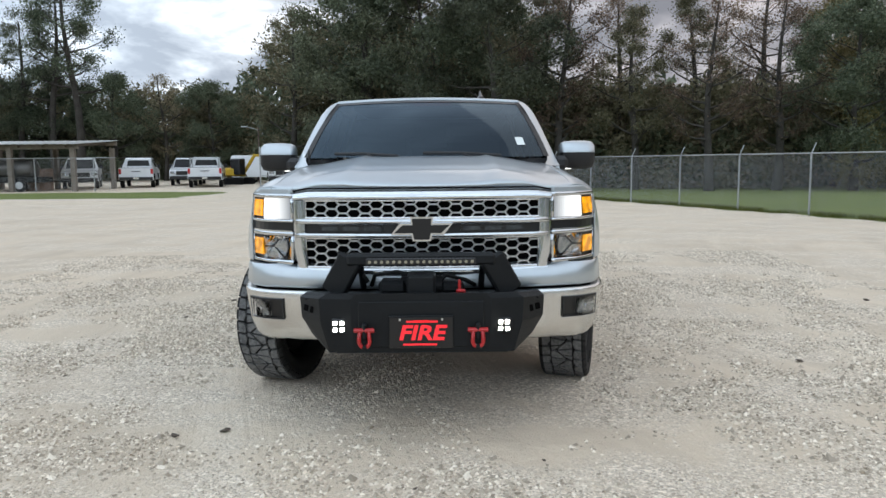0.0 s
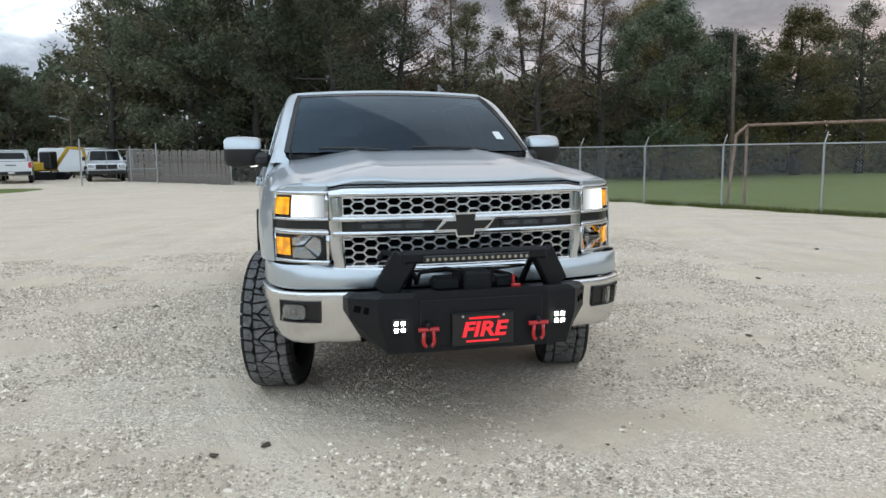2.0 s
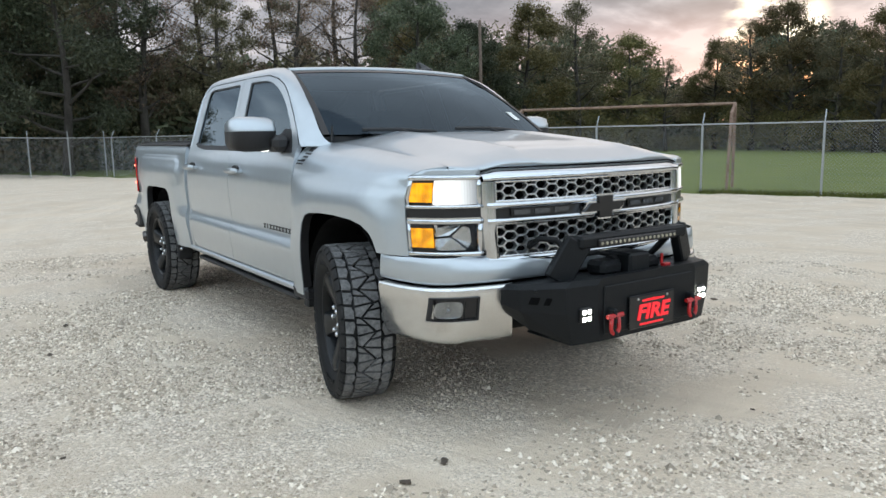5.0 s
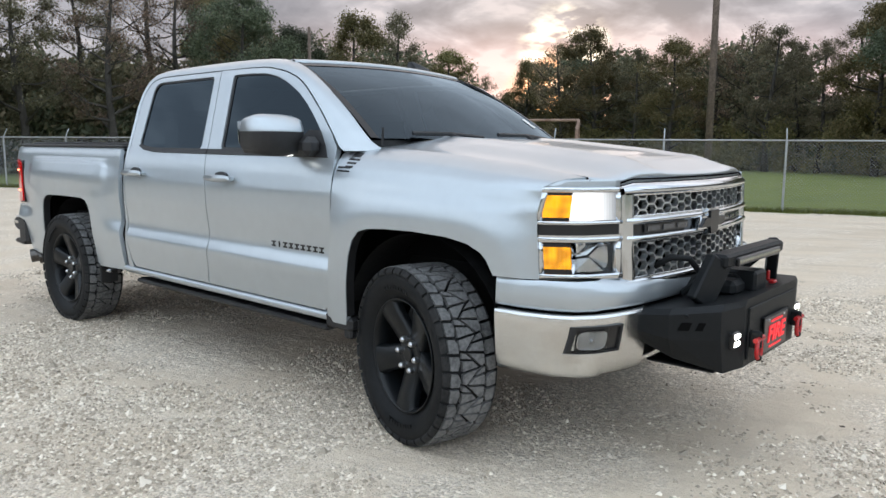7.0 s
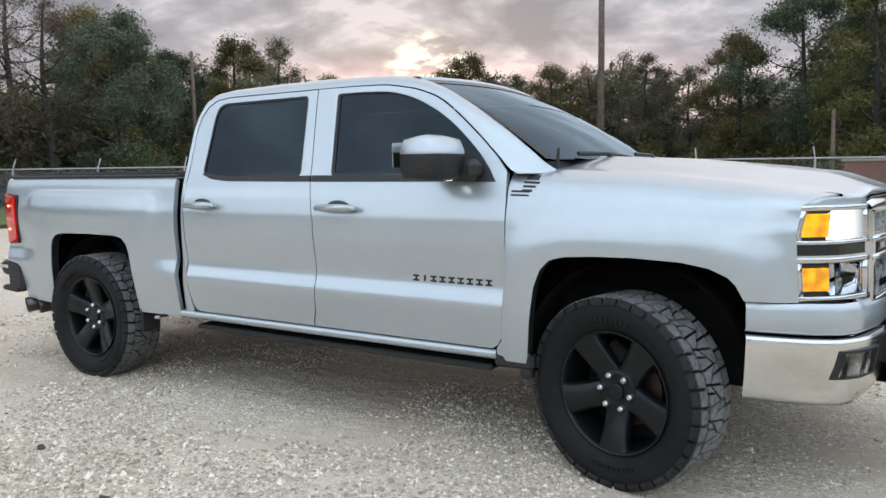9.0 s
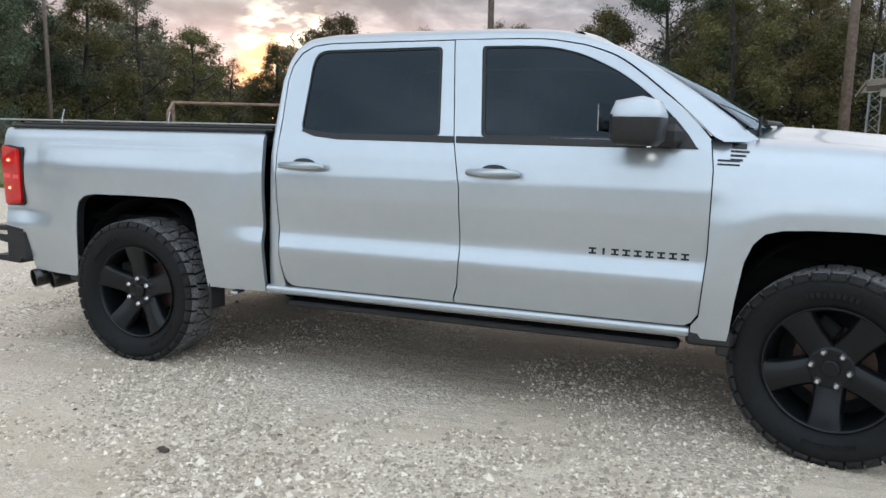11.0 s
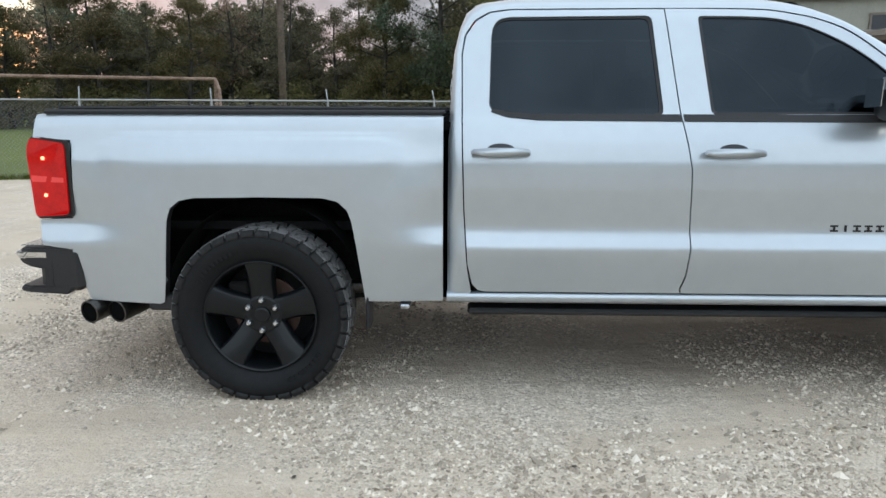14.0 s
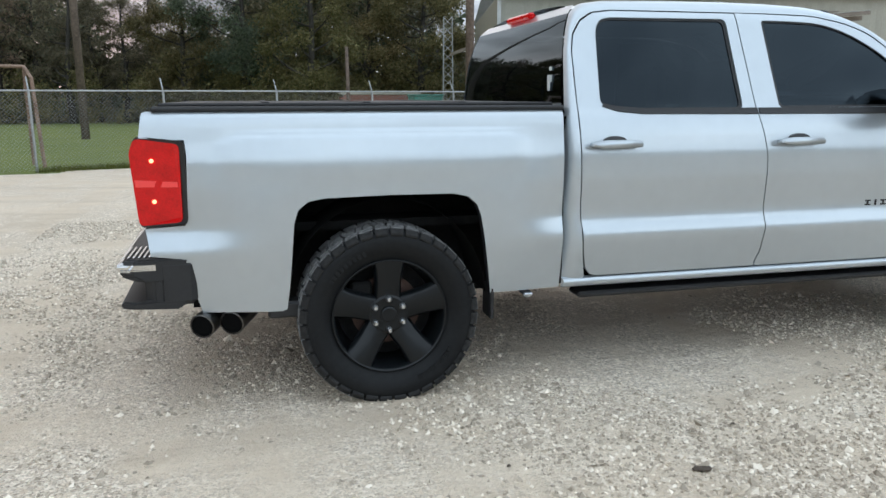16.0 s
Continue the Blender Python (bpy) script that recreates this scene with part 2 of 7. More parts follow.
    dust = mixc(rng(rut.outputs[0], 0.44, 0.30, 0.0, 0.5), dust, (0.79, 0.682, 0.545))
    col = mixc(on2.outputs[0], dust, st2)
    col = mixc(on1.outputs[0], col, st1)
    # grass where the painted mask says so
    at = N("ShaderNodeAttribute"); at.attribute_name = "grass"
    gn = N("ShaderNodeMath"); gn.operation = "MULTIPLY_ADD"; gn.inputs[1].default_value = 0.5
    gx = N("ShaderNodeMath"); gx.operation = "SUBTRACT"; gx.inputs[1].default_value = 0.5
    link(nt, noise_tex(2.3, 6, 0.7), gx.inputs[0]); link(nt, gx.outputs[0], gn.inputs[0]); link(nt, at.outputs["Fac"], gn.inputs[2])
    gmask = rng(gn.outputs[0], 0.46, 0.54)
    grass = mixc(rng(noise_tex(0.5, 5), 0.3, 0.7), (0.106, 0.142, 0.021), (0.178, 0.207, 0.040))
    grass = mixc(rng(noise_tex(42, 4), 0.35, 0.7, 0.0, 0.6), grass, (0.062, 0.088, 0.02))
    col = mixc(gmask, col, grass)
    link(nt, col, b.inputs["Base Color"])
    hs = N("ShaderNodeMath"); hs.operation = "MULTIPLY"; link(nt, h1, hs.inputs[0]); link(nt, on1.outputs[0], hs.inputs[1])
    hh = N("ShaderNodeMath"); hh.operation = "MULTIPLY_ADD"; hh.inputs[1].default_value = 0.45
    link(nt, h2, hh.inputs[0]); link(nt, hs.outputs[0], hh.inputs[2])
    h3 = N("ShaderNodeMath"); h3.operation = "MULTIPLY_ADD"; h3.inputs[1].default_value = 0.2
    link(nt, noise_tex(130, 3), h3.inputs[0]); link(nt, hh.outputs[0], h3.inputs[2])
    bp = N("ShaderNodeBump"); bp.inputs["Strength"].default_value, bp.inputs["Distance"].default_value = 0.75, 0.012
    lump = N("ShaderNodeBump"); lump.inputs["Strength"].default_value, lump.inputs["Distance"].default_value = 0.8, 0.05
    lm = N("ShaderNodeMath"); lm.operation = "ADD"
    link(nt, noise_tex(6.5, 5), lm.inputs[0]); link(nt, rut.outputs[0], lm.inputs[1]); link(nt, lm.outputs[0], lump.inputs["Height"])
    link(nt, lump.outputs[0], bp.inputs["Normal"])
    link(nt, h3.outputs[0], bp.inputs["Height"]); link(nt, bp.outputs[0], b.inputs["Normal"])
    return m


def leaf_material(name, c1, c2, c3):
    m = bpy.data.materials.new(name)
    m.use_nodes = True
    nt = m.node_tree
    N = nt.nodes.new
    b = nt.nodes["Principled BSDF"]
    b.inputs["Roughness"].default_value = 0.6
    b.inputs["Specular IOR Level"].default_value = 0.25
    geo, ob = N("ShaderNodeNewGeometry"), N("ShaderNodeObjectInfo")
    r = N("ShaderNodeValToRGB"); r.name = "Color Ramp"
    r.color_ramp.elements[0].color, r.color_ramp.elements[1].color = (*c1, 1), (*c3, 1)
    e = r.color_ramp.elements.new(0.6); e.color = (*c2, 1)
    link(nt, geo.outputs["Random Per Island"], r.inputs[0])
    hsv = N("ShaderNodeHueSaturation")
    mr = N("ShaderNodeMapRange"); mr.inputs[3].default_value, mr.inputs[4].default_value = 0.72, 1.45
    link(nt, ob.outputs["Random"], mr.inputs[0]); link(nt, mr.outputs[0], hsv.inputs["Value"]); link(nt, r.outputs[0], hsv.inputs["Color"])
    hm = N("ShaderNodeMapRange"); hm.inputs[3].default_value, hm.inputs[4].default_value = 0.458, 0.502
    mul = N("ShaderNodeMath"); mul.operation = "MULTIPLY"; mul.inputs[1].default_value = 7.3
    fr = N("ShaderNodeMath"); fr.operation = "FRACT"
    link(nt, ob.outputs["Random"], mul.inputs[0]); link(nt, mul.outputs[0], fr.inputs[0]); link(nt, fr.outputs[0], hm.inputs[0]); link(nt, hm.outputs[0], hsv.inputs["Hue"])
    link(nt, hsv.outputs[0], b.inputs["Base Color"])
    t = N("ShaderNodeBsdfTranslucent"); link(nt, hsv.outputs[0], t.inputs[0])
    mix = N("ShaderNodeMixShader"); mix.inputs[0].default_value = 0.3
    out = nt.nodes["Material Output"]
    link(nt, b.outputs[0], mix.inputs[1]); link(nt, t.outputs[0], mix.inputs[2]); link(nt, mix.outputs[0], out.inputs[0])
    return m


def pane_material(name, tint, ior, gloss=(0.62, 0.82, 1.0)):
    """A thin tinted pane: the sky mirrored by Fresnel over dark film."""
    m = bpy.data.materials.new(name)
    m.use_nodes = True
    nt = m.node_tree
    nt.nodes.clear()
    N = nt.nodes.new
    out, mix, fr = N("ShaderNodeOutputMaterial"), N("ShaderNodeMixShader"), N("ShaderNodeFresnel")
    tr, gl = N("ShaderNodeBsdfTransparent"), N("ShaderNodeBsdfGlossy")
    tr.inputs[0].default_value = (*tint, 1)
    gl.inputs["Color"].default_value, gl.inputs["Roughness"].default_value = (*gloss, 1), 0.012
    fr.inputs[0].default_value = ior
    link(nt, fr.outputs[0], mix.inputs[0]); link(nt, tr.outputs[0], mix.inputs[1]); link(nt, gl.outputs[0], mix.inputs[2]); link(nt, mix.outputs[0], out.inputs[0])
    return m


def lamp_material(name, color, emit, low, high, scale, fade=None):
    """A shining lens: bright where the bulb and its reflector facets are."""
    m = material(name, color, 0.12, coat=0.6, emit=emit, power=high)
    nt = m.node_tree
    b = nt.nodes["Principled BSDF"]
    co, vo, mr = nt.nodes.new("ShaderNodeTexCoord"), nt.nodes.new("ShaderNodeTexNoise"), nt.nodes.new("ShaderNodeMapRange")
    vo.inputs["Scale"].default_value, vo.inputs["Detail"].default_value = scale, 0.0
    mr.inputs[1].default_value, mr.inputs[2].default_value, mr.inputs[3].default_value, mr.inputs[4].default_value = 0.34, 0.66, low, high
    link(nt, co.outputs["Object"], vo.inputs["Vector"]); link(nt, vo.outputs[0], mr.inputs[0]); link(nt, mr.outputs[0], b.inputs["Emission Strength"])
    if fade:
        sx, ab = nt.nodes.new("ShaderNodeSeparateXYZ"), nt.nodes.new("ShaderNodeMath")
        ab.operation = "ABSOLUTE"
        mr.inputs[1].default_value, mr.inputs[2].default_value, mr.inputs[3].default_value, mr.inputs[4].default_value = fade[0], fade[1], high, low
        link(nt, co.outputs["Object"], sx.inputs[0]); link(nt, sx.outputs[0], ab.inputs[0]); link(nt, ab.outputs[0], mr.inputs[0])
    wv = nt.nodes.new("ShaderNodeTexWave"); wv.inputs["Scale"].default_value = 28.0
    bp = nt.nodes.new("ShaderNodeBump"); bp.inputs["Strength"].default_value, bp.inputs["Distance"].default_value = 0.35, 0.004
    link(nt, co.outputs["Object"], wv.inputs["Vector"]); link(nt, wv.outputs["Fac"], bp.inputs["Height"]); link(nt, bp.outputs[0], b.inputs["Normal"])
    return m


def facet_material(name, color, scale):
    """A clear lamp lens over a faceted mirror bowl."""
    m = material(name, color, 0.14, 0.8, coat=1.0, vary=0.75, scale=scale * .45)
    nt = m.node_tree
    co, vo, bp = nt.nodes.new("ShaderNodeTexCoord"), nt.nodes.new("ShaderNodeTexNoise"), nt.nodes.new("ShaderNodeBump")
    vo.inputs["Scale"].default_value = scale
    bp.inputs["Strength"].default_value, bp.inputs["Distance"].default_value = 0.5, 0.02
    link(nt, co.outputs["Object"], vo.inputs["Vector"]); link(nt, vo.outputs[0], bp.inputs["Height"])
    link(nt, bp.outputs[0], nt.nodes["Principled BSDF"].inputs["Normal"])
    return m


M = dict(
    gravel=gravel_material(),
    paint=material("silver_metallic_paint", (0.486, 0.528, 0.558), 0.31, 0.68, coat=0.6, vary=0.03, scale=2.0),
    lamp_mirror=material("lamp_mirror", (0.46, 0.48, 0.50), 0.16, 1.0, vary=0.3, scale=16.0),
    chrome=material("chrome", (0.64, 0.66, 0.68), 0.12, 1.0, vary=0.04, scale=5.0),
    dull_chrome=material("dusty_chrome", (0.72, 0.72, 0.71), 0.22, 1.0, vary=0.06, scale=6.0),
    mesh_grey=material("grille_silver_plastic", (0.62, 0.63, 0.64), 0.28, 0.9, vary=0.06),
    trim=material("black_plastic_trim", (0.018, 0.018, 0.019), 0.5, vary=0.2, scale=9.0, bump=0.12, bscale=220),
    # Near-black: shade of gaps and openings painted in; also colours bumper side marks.
    gap=material("shade_and_mark_black", (0.006, 0.006, 0.006), 0.9, spec=0.0),
    liner=material("wheel_liner", (0.012, 0.012, 0.012), 0.85, spec=0.15, vary=0.3, scale=5.0, bump=0.2),
    steel=material("powder_coated_steel", (0.007, 0.008, 0.009), 0.5, spec=0.28, vary=0.15, scale=7.0, bump=0.16, bscale=400),
    rubber=material("tyre_rubber", (0.0075, 0.0082, 0.0092), 0.62, spec=0.25, vary=0.25, scale=6.0, color2=(0.012, 0.0125, 0.013), bump=0.08, bscale=150),
    # Lighter than the tyre: dust and the sky's sheen are both in the colour.
    shoulder=material("dusty_sheen_rubber", (0.014, 0.0145, 0.015), 0.8, spec=0.25, vary=0.3, scale=9.0, color2=(0.034, 0.033, 0.032), bump=0.08, bscale=150),
    tread=material("dusty_tread_rubber", (0.09, 0.09, 0.091), 0.9, spec=0.25, vary=0.25, scale=9.0, color2=(0.23, 0.228, 0.224), bump=0.1, bscale=150),
    rim=material("satin_black_wheel", (0.0055, 0.0068, 0.0080), 0.34, 0.0, coat=0.06, spec=0.34, vary=0.12),
    brake=material("rusty_brake_disc", (0.10, 0.062, 0.050), 0.55, 0.5, vary=0.4, scale=14.0),
    lug=material("lug_nut_chrome", (0.66, 0.67, 0.68), 0.3, 1.0),
    glass=pane_material("tinted_glass", (0.018, 0.019, 0.020), 1.48, (0.72, 0.88, 1.0)),
    wglass=pane_material("windscreen_glass", (0.10, 0.11, 0.115), 1.5),
    far_glass=material("dark_vehicle_glass", (0.012, 0.014, 0.016), 0.08),
    fog_lens=facet_material("fog_lens", (0.40, 0.41, 0.43), 20.0),
    clear=pane_material("clear_lamp_cover", (0.90, 0.91, 0.92), 1.22, (1, 1, 1)),
    smoked=material("smoked_strobe_lens", (0.055, 0.058, 0.062), 0.12, coat=0.6, vary=0.4, scale=40.0),
    lens=facet_material("clear_lens", (0.40, 0.42, 0.44), 26.0),
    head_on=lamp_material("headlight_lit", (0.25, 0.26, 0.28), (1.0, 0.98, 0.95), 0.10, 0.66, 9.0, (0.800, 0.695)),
    cube_on=material("bumper_led_lit", (0.9, 0.9, 0.9), 0.2, emit=(1.0, 0.98, 0.84), power=8.0),
    strobe_on=material("strobe_lit", (0.9, 0.9, 0.9), 0.2, emit=(1.0, 0.97, 0.90), power=0.9),
    amber_on=lamp_material("amber_marker_lit", (0.58, 0.20, 0.004), (1.0, 0.42, 0.003), 0.14, 0.50, 24.0),
    led=material("led_diode", (0.34, 0.31, 0.23), 0.2, vary=0.2),
    lamp_black=material("lamp_bezel_black", (0.010, 0.010, 0.011), 0.28, coat=0.2),
    red_lens=material("red_tail_lens", (0.25, 0.002, 0.003), 0.10, coat=0.4, spec=0.3, emit=(1.0, 0.0, 0.0), power=0.11, vary=0.45, scale=18.0),
    red_band=material("red_lens_band", (0.55, 0.05, 0.05), 0.15, coat=0.5, emit=(1.0, 0.03, 0.02), power=0.12),
    red_on=material("tail_bulb_lit", (1.0, 0.2, 0.1), 0.2, emit=(1.0, 0.16, 0.08), power=3.0),
    red_paint=material("red_shackle_paint", (0.42, 0.012, 0.014), 0.35, coat=0.4, vary=0.15),
    # The print is given a faint glow to brighten it; it is no lamp.
    glowing_red_print=material("glowing_red_print", (0.75, 0.02, 0.03), 0.4, emit=(1.0, 0.03, 0.04), power=0.25),
    exhaust=material("exhaust_steel", (0.12, 0.112, 0.105), 0.36, 1.0, vary=0.3, scale=12.0),
    decal=material("black_decal", (0.012, 0.012, 0.013), 0.4),
    white_decal=material("white_sticker", (0.7, 0.74, 0.72), 0.5, vary=0.05),
    galv=material("galvanised_pipe", (0.36, 0.37, 0.37), 0.5, 0.65, vary=0.18, scale=4.0),
    wire=material("chain_link_wire", (0.33, 0.34, 0.34), 0.5, 0.7),
    rust=material("rusty_goal_pipe", (0.16, 0.085, 0.055), 0.8, vary=0.35, scale=3.0, color2=(0.34, 0.24, 0.18), bump=0.2),
    pole=material("weathered_pole_wood", (0.085, 0.062, 0.048), 0.9, vary=0.35, scale=1.5, color2=(0.19, 0.14, 0.11), bump=0.4, bscale=25),
    plank=material("grey_fence_boards", (0.13, 0.115, 0.10), 0.9, vary=0.4, scale=1.2, color2=(0.27, 0.245, 0.22), bump=0.3, bscale=30),
    bark=material("tree_bark", (0.032, 0.027, 0.022), 0.95, vary=0.35, scale=2.0, color2=(0.072, 0.064, 0.055), bump=0.5, bscale=12),
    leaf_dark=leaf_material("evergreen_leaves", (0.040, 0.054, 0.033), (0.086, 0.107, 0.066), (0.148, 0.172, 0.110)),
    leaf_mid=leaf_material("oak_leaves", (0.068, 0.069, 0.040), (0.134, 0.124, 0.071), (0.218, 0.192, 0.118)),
    leaf_olive=leaf_material("olive_leaves", (0.070, 0.073, 0.027), (0.146, 0.136, 0.053), (0.243, 0.207, 0.090)),
    leaf_rust=leaf_material("rust_leaves", (0.104, 0.089, 0.054), (0.177, 0.144, 0.085), (0.268, 0.213, 0.128)),
    grass=leaf_material("grass_blades", (0.045, 0.070, 0.012), (0.095, 0.13, 0.025), (0.16, 0.175, 0.05)),
    siding=material("beige_metal_siding", (0.33, 0.315, 0.26), 0.55, vary=0.08, scale=1.5),
    greysiding=material("grey_metal_siding", (0.30, 0.30, 0.29), 0.6, vary=0.12, scale=1.5),
    # Reddish boards made darker: the shade under the canopy roof is painted in.
    shaded_redwall=material("shade_darkened_red_brown_boards", (0.060, 0.024, 0.019), 0.8, vary=0.3, scale=2.0),
    roofmetal=material("pale_metal_roofing", (0.46, 0.46, 0.44), 0.45, 0.4, vary=0.15, scale=1.0),
    white=material("white_vehicle_paint", (0.68, 0.69, 0.70), 0.3, coat=0.5, vary=0.06),
    yellow=material("excavator_yellow", (0.46, 0.29, 0.02), 0.45, vary=0.2),
    brick=material("red_brick", (0.24, 0.10, 0.075), 0.9, vary=0.3, scale=6.0),
    green=material("green_paint", (0.05, 0.22, 0.17), 0.5, vary=0.2),
    timber=material("grey_timber", (0.20, 0.17, 0.14), 0.85, vary=0.25, scale=2.0),
    cover=material("black_vinyl_cover", (0.012, 0.012, 0.013), 0.55, vary=0.2, bump=0.1, bscale=200),
)

# ---- mesh helpers ----


def thing(name, label, category, at=None, group="", kind=""):
    ob = new(name)
    ob.empty_display_size = 0.2
    if at is not None:
        ob.matrix_basis = at
    return tagged(ob, label, category, group, kind)


def part(name, bm, mat, parent=None, label="", smooth=False, recalc=True):
    if recalc:
        bmesh.ops.recalc_face_normals(bm, faces=bm.faces[:])
    me = bpy.data.meshes.new(name)
    bm.to_mesh(me)
    bm.free()
    for m in (mat if isinstance(mat, (list, tuple)) else (mat,)):
        me.materials.append(m)
    if smooth:
        me.shade_smooth()
    ob = new(name, me)
    ob.parent = parent
    return tagged(ob, label) if label else ob


def box(bm, c, s, bevel=0.0, rot=None, seg=1):
    m = Matrix.Translation(c) @ (rot or Matrix()) @ Matrix.Diagonal((*s, 1))
    r = bmesh.ops.create_cube(bm, size=1, matrix=m)
    if bevel:
        es = list({e for v in r["verts"] for e in v.link_edges})
        bmesh.ops.bevel(bm, geom=es, offset=bevel, segments=seg, profile=0.6, affect="EDGES")
    return bm


def boxes(*items):
    bm = bmesh.new()
    for it in items:
        box(bm, *it)
    return bm


def tube(bm, pts, r, n=8, caps=True):
    """A round bar along pts; r: one radius or one for each point."""
    pts = [Vector(p) for p in pts]
    rs = r if isinstance(r, (list, tuple)) else [r] * len(pts)
    rings, up = [], None
    for i, p in enumerate(pts):
        d = (pts[min(i + 1, len(pts) - 1)] - pts[max(i - 1, 0)]).normalized()
        if up is None:
            up = d.orthogonal().normalized()
        up = (up - d * up.dot(d)).normalized()
        side = d.cross(up)
        rings.append([bm.verts.new(p + rs[i] * (math.cos(a) * up + math.sin(a) * side)) for a in (2 * math.pi * k / n for k in range(n))])
    for a, b in zip(rings, rings[1:]):
        for k in range(n):
            bm.faces.new((a[k], a[(k + 1) % n], b[(k + 1) % n], b[k]))
    if caps:
        bm.faces.new(rings[0][::-1])
        bm.faces.new(rings[-1])
    return bm


def loft(bm, curves, close=False):
    """Quads between curves of equally many points."""
    vs = [[bm.verts.new(p) for p in c] for c in curves]
    for a, b in zip(vs, vs[1:]):
        n = len(a)
        for k in range(n if close else n - 1):
            bm.faces.new((a[k], a[(k + 1) % n], b[(k + 1) % n], b[k]))
    return vs


def prism(bm, poly, f, depth):
    """A flat outline poly of (a, b), set in space by f(a, b, c), from c = 0 to c = depth."""
    lo = [bm.verts.new(f(a, b, 0)) for a, b in poly]
    hi = [bm.verts.new(f(a, b, depth)) for a, b in poly]
    n = len(poly)
    bm.faces.new(lo)
    bm.faces.new(hi[::-1])
    for k in range(n):
        bm.faces.new((lo[k], hi[k], hi[(k + 1) % n], lo[(k + 1) % n]))
    return bm


def sstep(a, b, v):
    t = min(1.0, max(0.0, (v - a) / (b - a)))
    return t * t * (3 - 2 * t)


def resample(pts, n):
    p = np.array(pts, float)
    d = np.r_[0, np.cumsum(np.linalg.norm(np.diff(p, axis=0), axis=1))]
    u = np.linspace(0, d[-1], n)
    return np.stack([np.interp(u, d, p[:, k]) for k in range(p.shape[1])], 1)


def rounded(poly, r=0.02, n=4):
    """Round the corners of an outline."""
    out, m = [], len(poly)
    P = [Vector((*p, 0)) for p in poly]
    for i in range(m):
        a, b, c = P[i - 1], P[i], P[(i + 1) % m]
        k = min(r, 0.45 * (a - b).length, 0.45 * (c - b).length)
        s, e = b + (a - b).normalized() * k, b + (c - b).normalized() * k
        for j in range(n + 1):
            t = j / n
            q = (1 - t) ** 2 * s + 2 * t * (1 - t) * b + t * t * e
            out.append((q.x, q.y))
    return out


def glide(pts, i0, i1, n=4):
    """The points with a smooth curve through those from i0 to i1."""
    out = [tuple(p) for p in pts[:i0]]
    for i in range(i0, i1):
        p = [Vector(pts[min(max(k, 0), len(pts) - 1)]) for k in (i - 1, i, i + 1, i + 2)]
        if i == i0:
            p[0] = p[1] * 2 - p[2]
        if i == i1 - 1:
            p[3] = p[2] * 2 - p[1]
        for j in range(n):
            t = j / n
            out.append(tuple(.5 * (2 * p[1] + (p[2] - p[0]) * t + (2 * p[0] - 5 * p[1] + 4 * p[2] - p[3]) * t * t + (3 * p[1] - p[0] - 3 * p[2] + p[3]) * t ** 3)))
    return out + [tuple(p) for p in pts[i1:]]


# ---- the pickup's body surface ----
# half-width x and height z along a girth parameter s, for the cab, the front wings and the bed

def table(keys, sig=0.012):
    k = np.array(keys, float)
    s = np.arange(0.30, 2.0, 0.004)
    out = []
    for c in range(1, k.shape[1]):
        v = np.interp(s, k[:, 0], k[:, c])
        g = np.exp(-0.5 * (np.arange(-12, 13) * 0.004 / sig) ** 2)
        out.append(np.convolve(np.pad(v, 12, mode="edge"), g / g.sum(), "valid"))
    return s, out


CAB = table([(.3, .945, .3), (.50, .968, .50), (.55, .977, .55), (.70, 1.002, .70), (.738, 1.004, .738), (.80, .977, .80), (.84, .976, .84), (1.0, .992, 1.0), (1.12, .991, 1.12),
             (1.22, .974, 1.22), (1.29, .953, 1.29), (1.325, .936, 1.325), (1.36, .923, 1.36), (1.77, .79, 1.777), (1.81, .772, 1.815), (1.85, .735, 1.845), (1.90, .68, 1.866), (2, .58, 1.876)])
WING = table([(.3, .945, .3), (.50, .968, .50), (.55, .977, .55), (.72, 1.004, .72), (.745, 1.004, .745), (.83, .978, .83), (.86, .979, .86), (1.0, .992, 1.0), (1.12, .990, 1.12),
              (1.20, .974, 1.20), (1.26, .950, 1.258), (1.32, .905, 1.312), (1.37, .85, 1.345), (1.42, .79, 1.362), (1.5, .71, 1.375), (2, .6, 1.38)])
BED = table([(.3, .945, .3), (.50, .968, .50), (.55, .977, .55), (.72, 1.004, .72), (.745, 1.004, .745), (.83, .978, .83), (.86, .979, .86), (1.0, .992, 1.0), (1.12, .991, 1.12),
             (1.20, .978, 1.20), (1.28, .968, 1.28), (1.32, .957, 1.318), (1.35, .935, 1.335), (2, .93, 1.34)])
PLAIN = table([(.3, .945, .3), (.50, .970, .50), (.72, .992, .72), (1.0, .994, 1.0), (1.12, .991, 1.12), (1.22, .974, 1.22), (2, .97, 2)], 0.03)
WING_TOP = ((-1.0, 1.214), (-.85, 1.238), (-.66, 1.264), (-.5, 1.288), (0, 1.335), (.5, 1.362), (.8, 1.37))


def at_s(tab, s):
    g, (x, z) = tab
    return float(np.interp(s, g, x)), float(np.interp(s, g, z))


def wing_top(y):
    return float(np.interp(y, [p[0] for p in WING_TOP], [p[1] for p in WING_TOP]))


